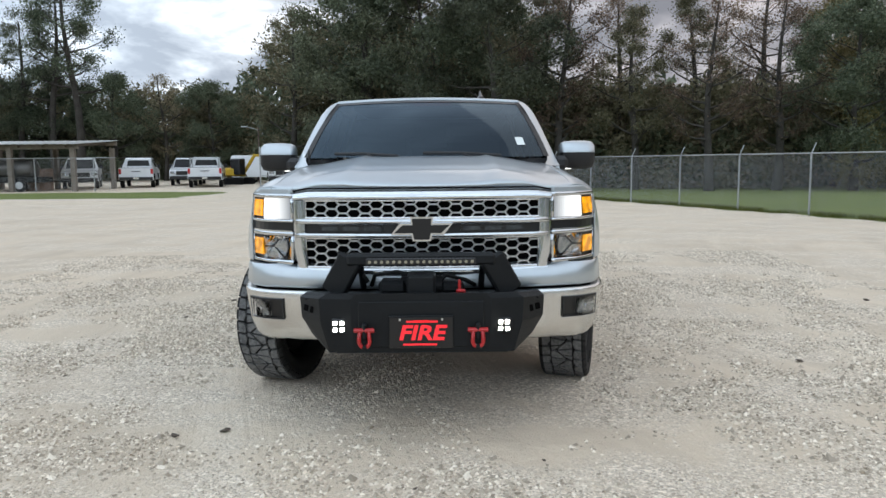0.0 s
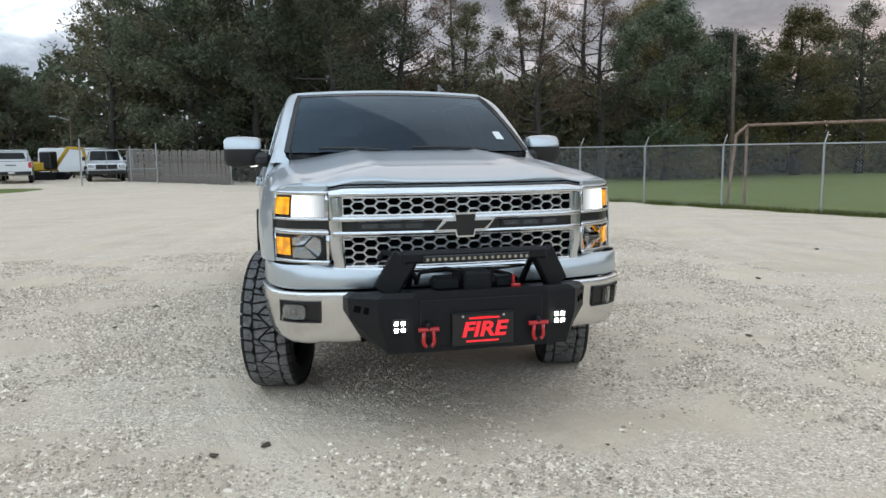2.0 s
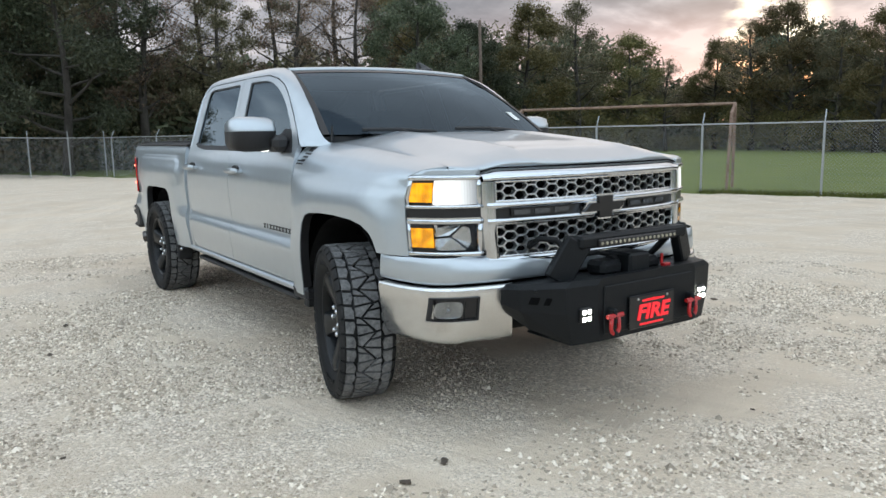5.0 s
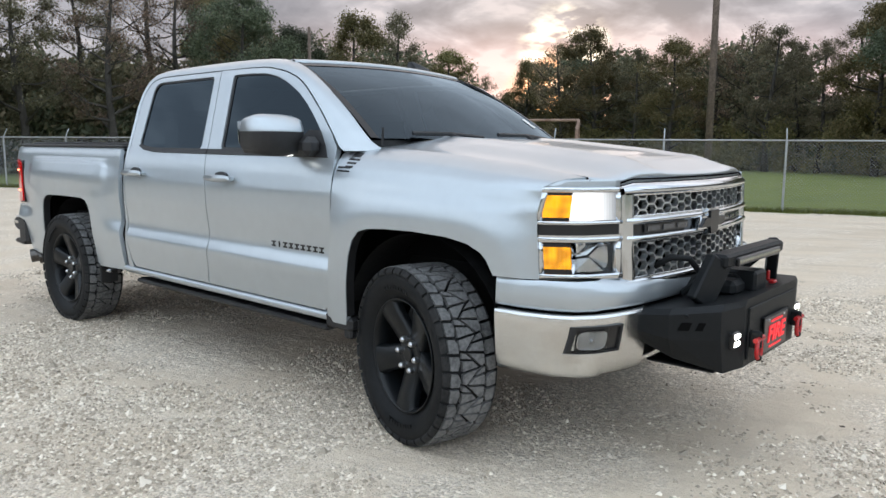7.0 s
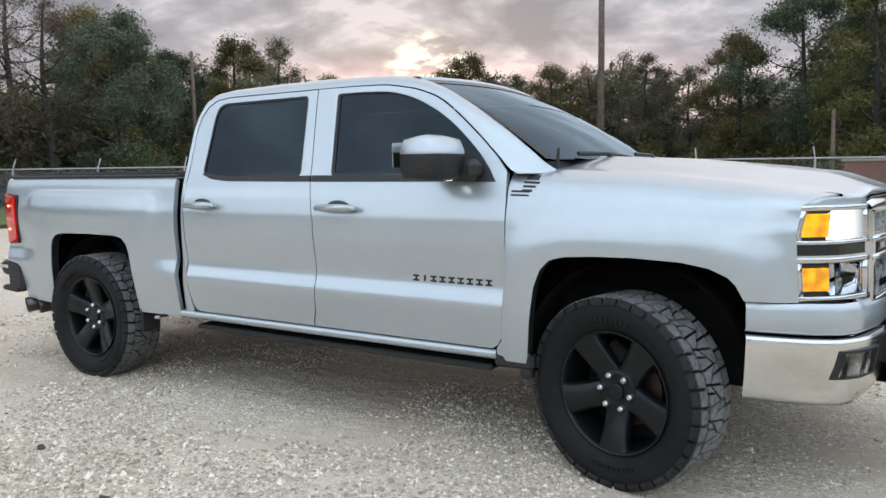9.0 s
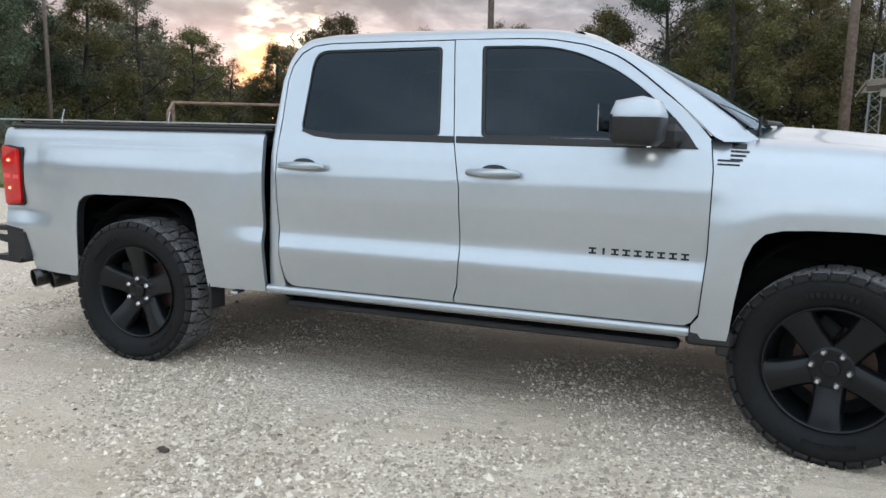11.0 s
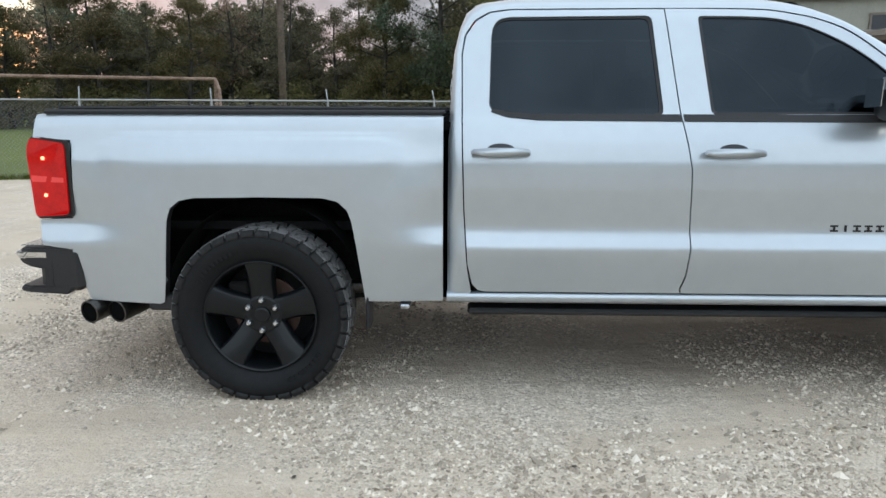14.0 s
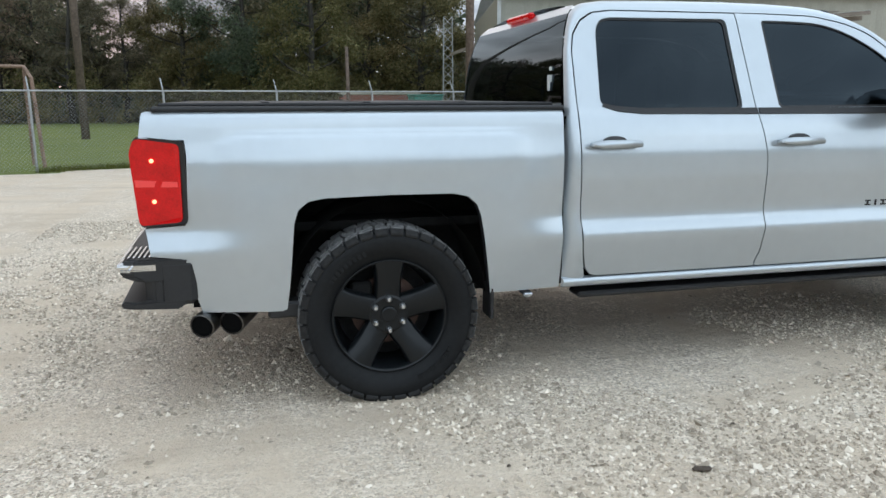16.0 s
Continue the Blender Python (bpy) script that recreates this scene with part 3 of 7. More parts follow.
def skin(kind, y, s):
    """Half-width and height of the body's skin."""
    x, z = at_s({"cab": CAB, "wing": WING, "bed": BED}[kind], s)
    if kind == "wing":
        if s < 1.2:
            m = 1 - sstep(1.0, 1.30, (((y + .03) / (.535 if y > -.03 else .56)) ** 4 + (max(0.0, s - .5) / .535) ** 4) ** .25)
            x = x + (at_s(PLAIN, s)[0] + .022 - x) * m
        if z > 1.1:
            z = 1.1 + (z - 1.1) * (wing_top(y) - 1.1) / .262
        x -= .48 * max(0.0, -.36 - y) ** 2 * (1 - sstep(1.18, 1.40, s))
        x += .018 * math.exp(-((s - 1.28) / .080) ** 2) * sstep(-.26, -.70, y)
    if kind == "bed":
        if s < 1.25:
            m = 1 - sstep(.98, 1.60, ((abs(y - 3.63) / .555) ** 4 + (max(0.0, s - .5) / .545) ** 4) ** .25)
            x = x + (at_s(PLAIN, s)[0] + .026 - x) * m
            w = .67 - .05 * sstep(1.19, 1.232, s)
            x += .0095 * sstep(1.236, 1.214, s) * sstep(1.00, 1.16, s) * (1 - sstep(w - .05, w + .05, abs(y - 3.665)))
        x -= .35 * max(0.0, y - 4.5) ** 2
    return x, z


def panel(kind, outline, side, holes=(), off=0.0, flange=0.03, dy=0.07, ds=0.03):
    """A sheet of the body with real edges: an outline of (y, s), fine enough to follow the skin."""
    bm = bmesh.new()
    edges = []
    for loop in (outline, *holes):
        vs = [bm.verts.new((0, y, s)) for y, s in loop]
        edges += [bm.edges.new((vs[k], vs[(k + 1) % len(vs)])) for k in range(len(vs))]
    bmesh.ops.triangle_fill(bm, use_beauty=True, edges=edges)
    ys, ss = [p[0] for p in outline], [p[1] for p in outline]
    cuts = [((0, y, 0), (0, 1, 0)) for y in np.arange(min(ys) + dy * .6, max(ys), dy)] + [((0, 0, s), (0, 0, 1)) for s in np.arange(min(ss) + ds * .5, max(ss), ds)]
    for co, no in cuts:
        bmesh.ops.bisect_plane(bm, geom=bm.verts[:] + bm.edges[:] + bm.faces[:], dist=1e-5, plane_co=co, plane_no=no)
    bmesh.ops.remove_doubles(bm, verts=bm.verts[:], dist=2e-4)
    rim = [e for e in bm.edges if len(e.link_faces) == 1]
    nor = {}
    for v in bm.verts:
        y, s = v.co.y, v.co.z
        x, z = skin(kind, y, s)
        e = 0.006
        xa, za = skin(kind, y, s + e); xb, zb = skin(kind, y, s - e)
        xc, zc = skin(kind, y + e, s); xd, zd = skin(kind, y - e, s)
        n = Vector((xa - xb, 0, za - zb)).cross(Vector((xc - xd, 2 * e, zc - zd)))
        if n.x < 0:
            n = -n
        n.normalize()
        nor[v] = Vector((side * n.x, n.y, n.z))
        v.co = Vector((side * (x + n.x * off), y + n.y * off, z + n.z * off))
    for f in bm.faces:
        f.normal_update()
        if f.normal.dot(nor[f.verts[0]]) < 0:
            f.normal_flip()
        f.smooth = True
    if flange:
        twin = {}
        for e in rim:
            for v in e.verts:
                if v not in twin:
                    w = bm.verts.new(v.co - nor[v] * flange)
                    twin[v] = w
                    nor[w] = nor[v]
        for e in rim:
            a, b = e.verts
            f = bm.faces.new((a, b, twin[b], twin[a]))
            f.smooth = False
    bm.verts.index_update()
    return bm, [nor[v] for v in bm.verts]


def body_part(name, kind, outline, side, mat, parent, label="", holes=(), off=0.0, flange=0.03, dy=0.07, ds=0.03):
    bm, nor = panel(kind, outline, side, holes, off, flange, dy, ds)
    flat = [not f.smooth for f in bm.faces]
    me = bpy.data.meshes.new(name)
    bm.to_mesh(me)
    bm.free()
    me.materials.append(mat)
    ln = [(0, 0, 0)] * len(me.loops)
    for p in me.polygons:
        for li in p.loop_indices:
            ln[li] = tuple(p.normal) if flat[p.index] else tuple(nor[me.loops[li].vertex_index])
    me.normals_split_custom_set(ln)
    ob = new(name, me)
    ob.parent = parent
    return tagged(ob, label) if label else ob


WING_OUT = [(.430, .475), (.585, .475), (.580, .53), (.551, .57), (.5315, .85), (.5315, 1.214), (.5475, 1.345), (.555, 1.375), (.47, 1.42), (0, 1.42), (-.50, 1.42), (-.790, 1.419), (-.768, 1.385), (-.716, 1.325), (-.674, 1.27), (-.674, 1.24),
            (-.662, 1.1), (-.678, .838), (-.494, .840), (-.462, .90), (-.43, .93), (-.36, .960), (-.25, .978), (-.05, .986), (.12, .983), (.245, .975), (.31, .957), (.355, .91), (.385, .83), (.41, .66), (.422, .52)]
DOOR_F = [(.612, .522), (.582, .54), (.556, .58), (.537, .85), (.537, 1.214), (.553, 1.345), (.615, 1.415), (.765, 1.545), (.955, 1.687), (1.10, 1.748), (1.22, 1.775), (1.345, 1.794), (1.55, 1.800),
          (1.7865, 1.803), (1.7265, 1.336), (1.6965, 1.20), (1.6765, 1.09), (1.6645, .736), (1.676, .60), (1.696, .54), (1.690, .522)]
WIN_F = [(.648, 1.338), (.71, 1.432), (.82, 1.532), (.92, 1.607), (1.02, 1.665), (1.155, 1.723), (1.30, 1.757), (1.45, 1.766), (1.642, 1.768), (1.592, 1.334)]
DOOR_R = [(1.698, .522), (1.703, .545), (1.681, .61), (1.670, .736), (1.682, 1.09), (1.702, 1.20), (1.732, 1.336), (1.792, 1.800), (2.48, 1.797), (2.58, 1.783), (2.645, 1.745), (2.69, 1.68), (2.705, 1.60),
          (2.702, 1.25), (2.692, .90), (2.676, .65), (2.655, .56), (2.63, .53), (2.60, .522)]
WIN_R = [(1.802, 1.330), (1.848, 1.770), (2.50, 1.764), (2.545, 1.752), (2.568, 1.722), (2.576, 1.68), (2.585, 1.372), (2.572, 1.352), (2.50, 1.340), (2.38, 1.330)]
BED_OUT = [(2.790, .475), (2.790, .9), (2.790, 1.335), (2.82, 1.35), (4.635, 1.35), (4.655, 1.34), (4.672, 1.225), (4.492, 1.215), (4.486, 1.15), (4.496, .875), (4.510, .855), (4.672, .845), (4.655, .73), (4.53, .715),
           (4.462, .463), (4.12, .452), (4.100, .46), (4.085, .56), (4.068, .72), (4.056, .85), (4.036, .91), (3.99, .945), (3.92, .957), (3.63, .962), (3.34, .960), (3.27, .945), (3.225, .905), (3.205, .85), (3.186, .74), (3.158, .54), (3.150, .475)]


DOOR_F = glide(DOOR_F, 6, 12)
WIN_F, WIN_R = rounded(glide(WIN_F, 0, 7), .022, 3), rounded(WIN_R, .030, 3)


def front_y(x, z=1.0):
    """The nose in plan: grille in the middle, lamps swept back."""
    a = abs(x)
    y = -.968 + .080 * (min(a, .675) / .675) ** 2
    if a > .675:
        y += (a - .675) * .52 + max(0, a - .80) ** 2 * 4.6
    return y - (z - 1.0) * -.04


def nose_patch(x0, x1, z0, z1, off=0.0, depth=0.02, nx=8, nz=3, curve=front_y, bulge=0.0):
    """A pad that follows the nose, off metres proud of it."""
    bm = bmesh.new()
    xs, zs = np.linspace(x0, x1, nx), np.linspace(z0, z1, nz)
    if bulge:
        zs = z0 + (z1 - z0) * (1 - np.cos(np.linspace(0, math.pi, 9))) / 2
    bow = lambda z: bulge * math.sqrt(max(0.0, 1 - (2 * (z - z0) / (z1 - z0) - 1) ** 2))
    f = loft(bm, [[(x, curve(x, z) - off - bow(z), z) for x in xs] for z in zs])
    b = loft(bm, [[(x, curve(x, z) - off + depth, z) for x in xs] for z in zs])
    ring = lambda g: g[0] + [r[-1] for r in g[1:-1]] + g[-1][::-1] + [r[0] for r in g[1:-1]][::-1]
    rf, rb = ring(f), ring(b)
    for k in range(len(rf)):
        bm.faces.new((rf[k], rf[(k + 1) % len(rf)], rb[(k + 1) % len(rf)], rb[k]))
    return bm


def tuck(bm):
    """Draw the lamp's outer end in, to follow the wing's edge where it rolls over."""
    for v in bm.verts:
        a = abs(v.co.x)
        if a > .68:
            lim = float(np.interp(v.co.z, (.866, 1.0, 1.1, 1.186, 1.202, 1.228, 1.244), (.940, .943, .944, .931, .931, .894, .829))) - .003
            b = .68 + (a - .68) * (lim - .68) / .26
            v.co.y += front_y(b, v.co.z) - front_y(a, v.co.z)
            v.co.x = math.copysign(b, v.co.x)
    return bm


def lamp_bowl(cx, z, rx, rz, depth, curve, off):
    """A concave mirror bowl set in the nose."""
    bm = bmesh.new()
    sq = lambda t: math.copysign(abs(t) ** .55, t)
    loft(bm, [[(cx + rx * r * sq(math.cos(a)), curve(cx + rx * r * sq(math.cos(a)), z + rz * r * sq(math.sin(a))) - off + depth * (1 - r * r), z + rz * r * sq(math.sin(a))) for a in (2 * math.pi * k / 28 for k in range(28))] for r in (1.0, .92, .75, .5, .25, .05)], close=True)
    return bm


def nose_frame(x0, x1, z0, z1, w, off, depth=0.03, nx=10, bulge=0.006):
    """A frame on the nose, w wide all round."""
    bm = bmesh.new()
    for a, b, c, d in ((x0, x1, z1 - w, z1), (x0, x1, z0, z0 + w), (x0, x0 + w, z0 + w, z1 - w), (x1 - w, x1, z0 + w, z1 - w)):
        t = nose_patch(a, b, c, d, off, depth, nx if b - a > .2 else 3, 2, bulge=bulge if b - a > .1 else 0)
        me = bpy.data.meshes.new("tmp"); t.to_mesh(me); t.free(); bm.from_mesh(me); bpy.data.meshes.remove(me)
    return bm


def honeycomb(x0, x1, z0, z1, w=.080, h=.058, bar=.0044, off=-.012):
    """Stretched honeycomb bars that follow the nose."""
    bm = bmesh.new()
    done = set()
    cols = int((x1 - x0) / (.75 * w)) + 3
    rows = int((z1 - z0) / h) + 3
    for i in range(-1, cols):
        for j in range(-1, rows):
            cx, cz = -(.75 * w) * (cols // 2) + i * .75 * w, z0 + (j + (.5 if i % 2 else 0)) * h
            hexa = [(cx + w * .5 * a, cz + h * .5 * b) for a, b in ((-1, 0), (-.5, 1), (.5, 1), (1, 0), (.5, -1), (-.5, -1))]
            for k in range(6):
                p, q = hexa[k], hexa[(k + 1) % 6]
                key = tuple(sorted(((round(p[0], 3), round(p[1], 3)), (round(q[0], 3), round(q[1], 3)))))
                if key in done:
                    continue
                done.add(key)
                if not all(x0 - .01 < v[0] < x1 + .01 and z0 - .012 < v[1] < z1 + .012 for v in (p, q)):
                    continue
                d = Vector((q[0] - p[0], q[1] - p[1])).normalized()
                n = Vector((-d.y, d.x)) * bar
                c = [(p[0] + n.x, p[1] + n.y), (q[0] + n.x, q[1] + n.y), (q[0] - n.x, q[1] - n.y), (p[0] - n.x, p[1] - n.y)]
                f = [bm.verts.new((x, front_y(x, z) - off, z)) for x, z in c]
                b = [bm.verts.new((x, front_y(x, z) - off + .025, z)) for x, z in c]
                bm.faces.new(f)
                for m_ in range(4):
                    bm.faces.new((f[m_], f[(m_ + 1) % 4], b[(m_ + 1) % 4], b[m_]))
    return bm


def letters(text, size, at, mat, parent, name="lettering", extrude=0.002, shear=0.0, align="CENTER"):
    cu = bpy.data.curves.new(name, "FONT")
    cu.body, cu.size, cu.extrude, cu.align_x, cu.align_y, cu.shear = text, size, extrude, align, "CENTER", shear
    cu.offset = size * 0.03
    tmp = bpy.data.objects.new(name, cu)
    scene.collection.objects.link(tmp)
    me = bpy.data.meshes.new_from_object(tmp.evaluated_get(bpy.context.evaluated_depsgraph_get()))
    bpy.data.objects.remove(tmp)
    me.transform(at)
    me.materials.append(mat)
    ob = new(name, me)
    ob.parent = parent
    return ob

# ---- the silver pickup ----
truck = thing("pickup_truck", "silver crew-cab pickup with chrome grille and black winch bumper on gravel", "pickup truck")
P, C = M["paint"], M["chrome"]


def hood_z(x, y):
    a = abs(x)
    edge = wing_top(y) - .004 + .005 * (1 - sstep(-.80, -.62, y))
    t = sstep(.80, .40, a)
    crown = .050 * t + .012 * (1 - (a / .8) ** 2)
    ridge = .010 * math.exp(-((a - .40) / .035) ** 2)
    front = sstep(-.93, -.70, y)
    fall = math.exp(-max(0.0, y - front_y(x, 1.2) - .018) / .15) * (.014 * sstep(.66, .50, a) - .010 * sstep(.55, .68, a) * sstep(.80, .70, a))
    return edge + (crown + ridge) * (.35 + .65 * front) - .010 * (1 - sstep(-.95, -.86, y)) + fall


def hood_front(x):
    return front_y(x, 1.2) + .018


def hood_back(x):
    return .24 + .22 * (abs(x) / .8) ** 2


def build_hood():
    bm = bmesh.new()
    xs = np.linspace(-.795, .795, 41)
    cur = []
    for t in np.linspace(0, 1, 25):
        cur.append([(x, hood_front(x) + (hood_back(x) - hood_front(x)) * t, 0) for x in xs])
    cur = [[(x, y, hood_z(x, y)) for x, y, _ in c] for c in cur]
    lip = [[(x, y + .020, z - .034) for x, y, z in cur[0]], [(x, y + .002, z - .016) for x, y, z in cur[0]], [(x, y - .003, z - .007) for x, y, z in cur[0]]]
    loft(bm, lip + cur + [[(x, y, z - .03) for x, y, z in cur[-1]]])
    part("hood", bm, P, truck, smooth=True)


build_hood()
for side in (-1, 1):
    body_part("front_wing", "wing", WING_OUT, side, P, truck)
    d = body_part("front_door", "cab", DOOR_F, side, P, truck, holes=(WIN_F,))
    body_part("window_glass", "cab", WIN_F, side, M["glass"], d, "dark tinted side glass", off=-.012, flange=.004)
    d2 = body_part("rear_door", "cab", DOOR_R, side, P, truck, holes=(WIN_R,))
    body_part("window_glass", "cab", WIN_R, side, M["glass"], d2, "dark tinted side glass", off=-.012, flange=.004)
    body_part("belt_moulding", "cab", [(.60, 1.300), (.64, 1.333), (1.718, 1.333), (1.713, 1.303)], side, M["trim"], d, off=.006, flange=.012, dy=.2)
    body_part("belt_moulding", "cab", [(1.723, 1.303), (1.728, 1.333), (2.36, 1.333), (2.50, 1.342), (2.570, 1.358), (2.576, 1.344), (2.50, 1.320), (2.36, 1.307)], side, M["trim"], d2, off=.006, flange=.012, dy=.2)
    # thin rubber seals round the panes
    for hole, dd in ((WIN_F, d), (WIN_R, d2)):
        cy, cs = sum(p[0] for p in hole) / len(hole), sum(p[1] for p in hole) / len(hole)
        inner = [(cy + (y - cy) * .972, cs + (s - cs) * .955) for y, s in hole]
        body_part("window_seal", "cab", hole, side, M["trim"], dd, holes=(inner,), off=-.007, flange=.004)
    body_part("bed_side", "bed", BED_OUT, side, P, truck, dy=.026, ds=.012)
    bm = bmesh.new()
    loft(bm, [[(side * x, y, z) for y in np.linspace(.588, 2.772, 13)] for x, z in ((.94, .517), (.966, .516), (.978, .512), (.985, .504), (.986, .494), (.980, .480), (.966, .470), (.92, .464))])
    part("rocker_panel", bm, P, truck, smooth=True)
    # near-black filler boxes behind the seams: the seams' shade given as colour
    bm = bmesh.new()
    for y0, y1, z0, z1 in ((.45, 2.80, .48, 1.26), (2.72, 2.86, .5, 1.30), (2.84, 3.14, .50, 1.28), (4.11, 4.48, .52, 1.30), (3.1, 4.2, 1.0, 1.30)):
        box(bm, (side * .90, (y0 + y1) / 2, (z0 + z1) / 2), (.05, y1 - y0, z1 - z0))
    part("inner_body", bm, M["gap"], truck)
    # pillars and roof rail, one strip from the cowl round to the back of the cab
    A = [(.500, 1.335), (.542, 1.358), (.608, 1.420), (.760, 1.552), (.951, 1.694), (1.10, 1.755), (1.22, 1.782), (1.345, 1.801), (1.56, 1.807), (1.80, 1.807), (2.15, 1.806), (2.485, 1.804), (2.586, 1.790), (2.652, 1.750),
         (2.697, 1.685), (2.711, 1.60), (2.708, 1.25), (2.698, .90), (2.682, .65), (2.66, .52)]
    B = [(.800, .34, 1.336), (.832, .40, 1.380), (.832, .46, 1.43), (.79, .66, 1.575), (.742, .93, 1.736), (.712, 1.09, 1.806), (.700, 1.20, 1.838), (.69, 1.345, 1.858), (.685, 1.56, 1.868), (.685, 1.80, 1.871), (.69, 2.15, 1.868),
         (.70, 2.50, 1.858), (.72, 2.63, 1.838), (.755, 2.69, 1.79), (.79, 2.72, 1.715), (.83, 2.745, 1.60), (.925, 2.768, 1.25), (.945, 2.770, .90), (.955, 2.770, .65), (.945, 2.770, .47)]
    A, B = glide(A, 2, 8), glide(B, 2, 8)
    # match by station so that the strip does not twist
    u = np.linspace(0, len(A) - 1, 130)
    ai = np.stack([np.interp(u, range(len(A)), [p[k] for p in A]) for k in range(2)], 1)
    bi = np.stack([np.interp(u, range(len(B)), [p[k] for p in B]) for k in range(3)], 1)
    a3 = np.array([(skin("cab", y, s)[0], y, skin("cab", y, s)[1]) for y, s in ai])
    curves = []
    for t in np.linspace(0, 1, 7):
        mid = a3 * (1 - t) + bi * t
        bul = .016 * math.sin(math.pi * t) * np.array([sstep(0, 3.5, min(q_, 2 + (q_ - 2) / 4)) for q_ in u])[:, None]
        out = mid - np.array([0, 1.7, 1.25])
        out[:, 1] *= .15
        out /= np.linalg.norm(out, axis=1)[:, None]
        curves.append([(side * q[0], q[1], q[2]) for q in mid + out * bul])
    inner = [(side * (q[0] - .03), q[1], q[2] - .004) for q in a3]
    bm = bmesh.new()
    loft(bm, curves)
    loft(bm, [inner, curves[0]])
    part("cab_frame", bm, P, truck, smooth=True)
    # wheel liners
    for yc, r in ((-.03, .50), (3.63, .47)):
        bm = bmesh.new()
        arc = [(yc + r * math.cos(a), .44 + (r + .03) * math.sin(a)) for a in np.linspace(.06, math.pi - .06, 20)]
        loft(bm, [[(side * x, y, z) for y, z in arc] for x in (.950, .60)])
        loft(bm, [[(side * .60, y, z) for y, z in arc], [(side * .60, yc + (y - yc) * .05, .52) for y, z in arc]])
        part("wheel_liner", bm, M["liner"], truck, smooth=True)
        part("wheelhouse", boxes(((side * .585, yc, .72), (.02, 1.30, .66)), ((side * .74, yc - .60, .74), (.30, .02, .56)), ((side * .74, yc + .60, .74), (.30, .02, .56)), ((side * .76, yc, 1.02), (.34, 1.2, .02))), M["liner"], truck)
    # arch lips
    for kind, poly in (("wing", WING_OUT[16:]), ("bed", BED_OUT[16:])):
        bm = bmesh.new()
        pts = resample(poly, 40)
        o = [(side * (skin(kind, y, s)[0] - .006), y, s) for y, s in pts]
        i = [(side * (skin(kind, y, s)[0] - .055), y, s) for y, s in pts]
        loft(bm, [o, i])
        part("arch_lip", bm, M["trim"], truck, smooth=True)
    # plastic splash guard behind the front wheel and mud flap before the rear one
    part("splash_guard", boxes(((side * .93, .50, .475), (.11, .20, .07), .015), ((side * .95, .44, .45), (.05, .06, .10), .01)), M["trim"], truck)
    part("mud_flap", boxes(((side * .93, 3.14, .42), (.13, .02, .16), .006)), M["trim"], truck)
    part("arch_flap", boxes(((side * .925, 4.10, .452), (.11, .17, .075), .012), ((side * .88, 4.00, .44), (.05, .10, .09), .01)), M["trim"], truck, "black plastic flap behind the rear wheel")
    part("side_step", boxes(((side * .885, 1.65, .418), (.13, 2.05, .03), .012)), M["trim"], truck, "black running board under the doors")
    # handles
    for yc, dd in ((2.532, d2), (1.503, d)):
        bm = bmesh.new()
        sec = [(yc + dy_, 1.166 + dz_) for dy_, dz_ in ((-.135, -.012), (-.13, .016), (-.05, .022), (.05, .022), (.13, .016), (.135, -.012), (.05, -.018), (-.05, -.018))]
        prism(bm, sec, lambda a, b, c: (side * (1.012 + c), a, b), .022)
        bmesh.ops.bevel(bm, geom=bm.edges[:], offset=.007, segments=2, affect="EDGES")
        h = part("door_handle", bm, P, dd, "silver pull handle", smooth=True)
        bm = bmesh.new()
        cup = [(yc + .085 * math.cos(a), 1.166 + .042 * math.sin(a)) for a in np.linspace(0, 2 * math.pi, 20, endpoint=False)]
        prism(bm, cup, lambda a, b, c: (side * (skin("cab", a, b)[0] - .006 + c), a, b), .009)
        part("handle_cup", bm, P, dd)
        # A black pad on the skin paints the finger recess's shade.
        bm = bmesh.new()
        cap = [(yc + .062 * math.cos(a), 1.180 + .026 * math.sin(a)) for a in np.linspace(0, math.pi, 14)]
        prism(bm, cap, lambda a, b, c: (side * (skin("cab", a, b)[0] + .004 + c), a, b), .012)
        part("handle_grip", bm, M["lamp_black"], dd, "black pad painted as the shade of the finger recess")
        for o in (-.11, .11):
            part("handle_arm", boxes(((side * 1.0, yc + o, 1.166), (.035, .03, .02), .004)), P, dd)
    # door mirror
    bm = bmesh.new()
    prof = [(.725, 1.335), (.720, 1.44), (.745, 1.498), (.805, 1.515), (.905, 1.497), (.928, 1.44), (.928, 1.335), (.905, 1.312), (.755, 1.308)]
    rings = []
    for x, k in ((.985, .82), (1.01, .93), (1.08, 1.0), (1.17, 1.0), (1.215, .93), (1.235, .72)):
        rings.append([(side * x, .85 + (y - .85) * k - (x - 1.0) * .12 * -1, 1.43 + (z - 1.43) * k) for y, z in prof])
    vs = loft(bm, rings, close=True)
    bm.faces.new(vs[0]); bm.faces.new(vs[-1])
    for co in ((0, 0, 1.428),):
        bmesh.ops.bisect_plane(bm, geom=bm.verts[:] + bm.edges[:] + bm.faces[:], plane_co=co, plane_no=(0, 0, 1))
    bmesh.ops.recalc_face_normals(bm, faces=bm.faces[:])
    for f in bm.faces:
        f.material_index = 0 if f.calc_center_median().z > 1.428 and f.calc_center_median().y < .94 else 1
        f.smooth = True
    mir = part("door_mirror", bm, [P, M["trim"]], truck, "wing mirror with silver cap and black housing")
    part("mirror_arm", boxes(((side * .972, .755, 1.355), (.11, .17, .10), .03)), M["trim"], mir)
    bm = bmesh.new()
    prism(bm, [(1.03, 1.365), (1.20, 1.37), (1.205, 1.48), (1.03, 1.49)], lambda a, b, c: (side * a, .972 + (a - 1.0) * .12 + c, b), .003)
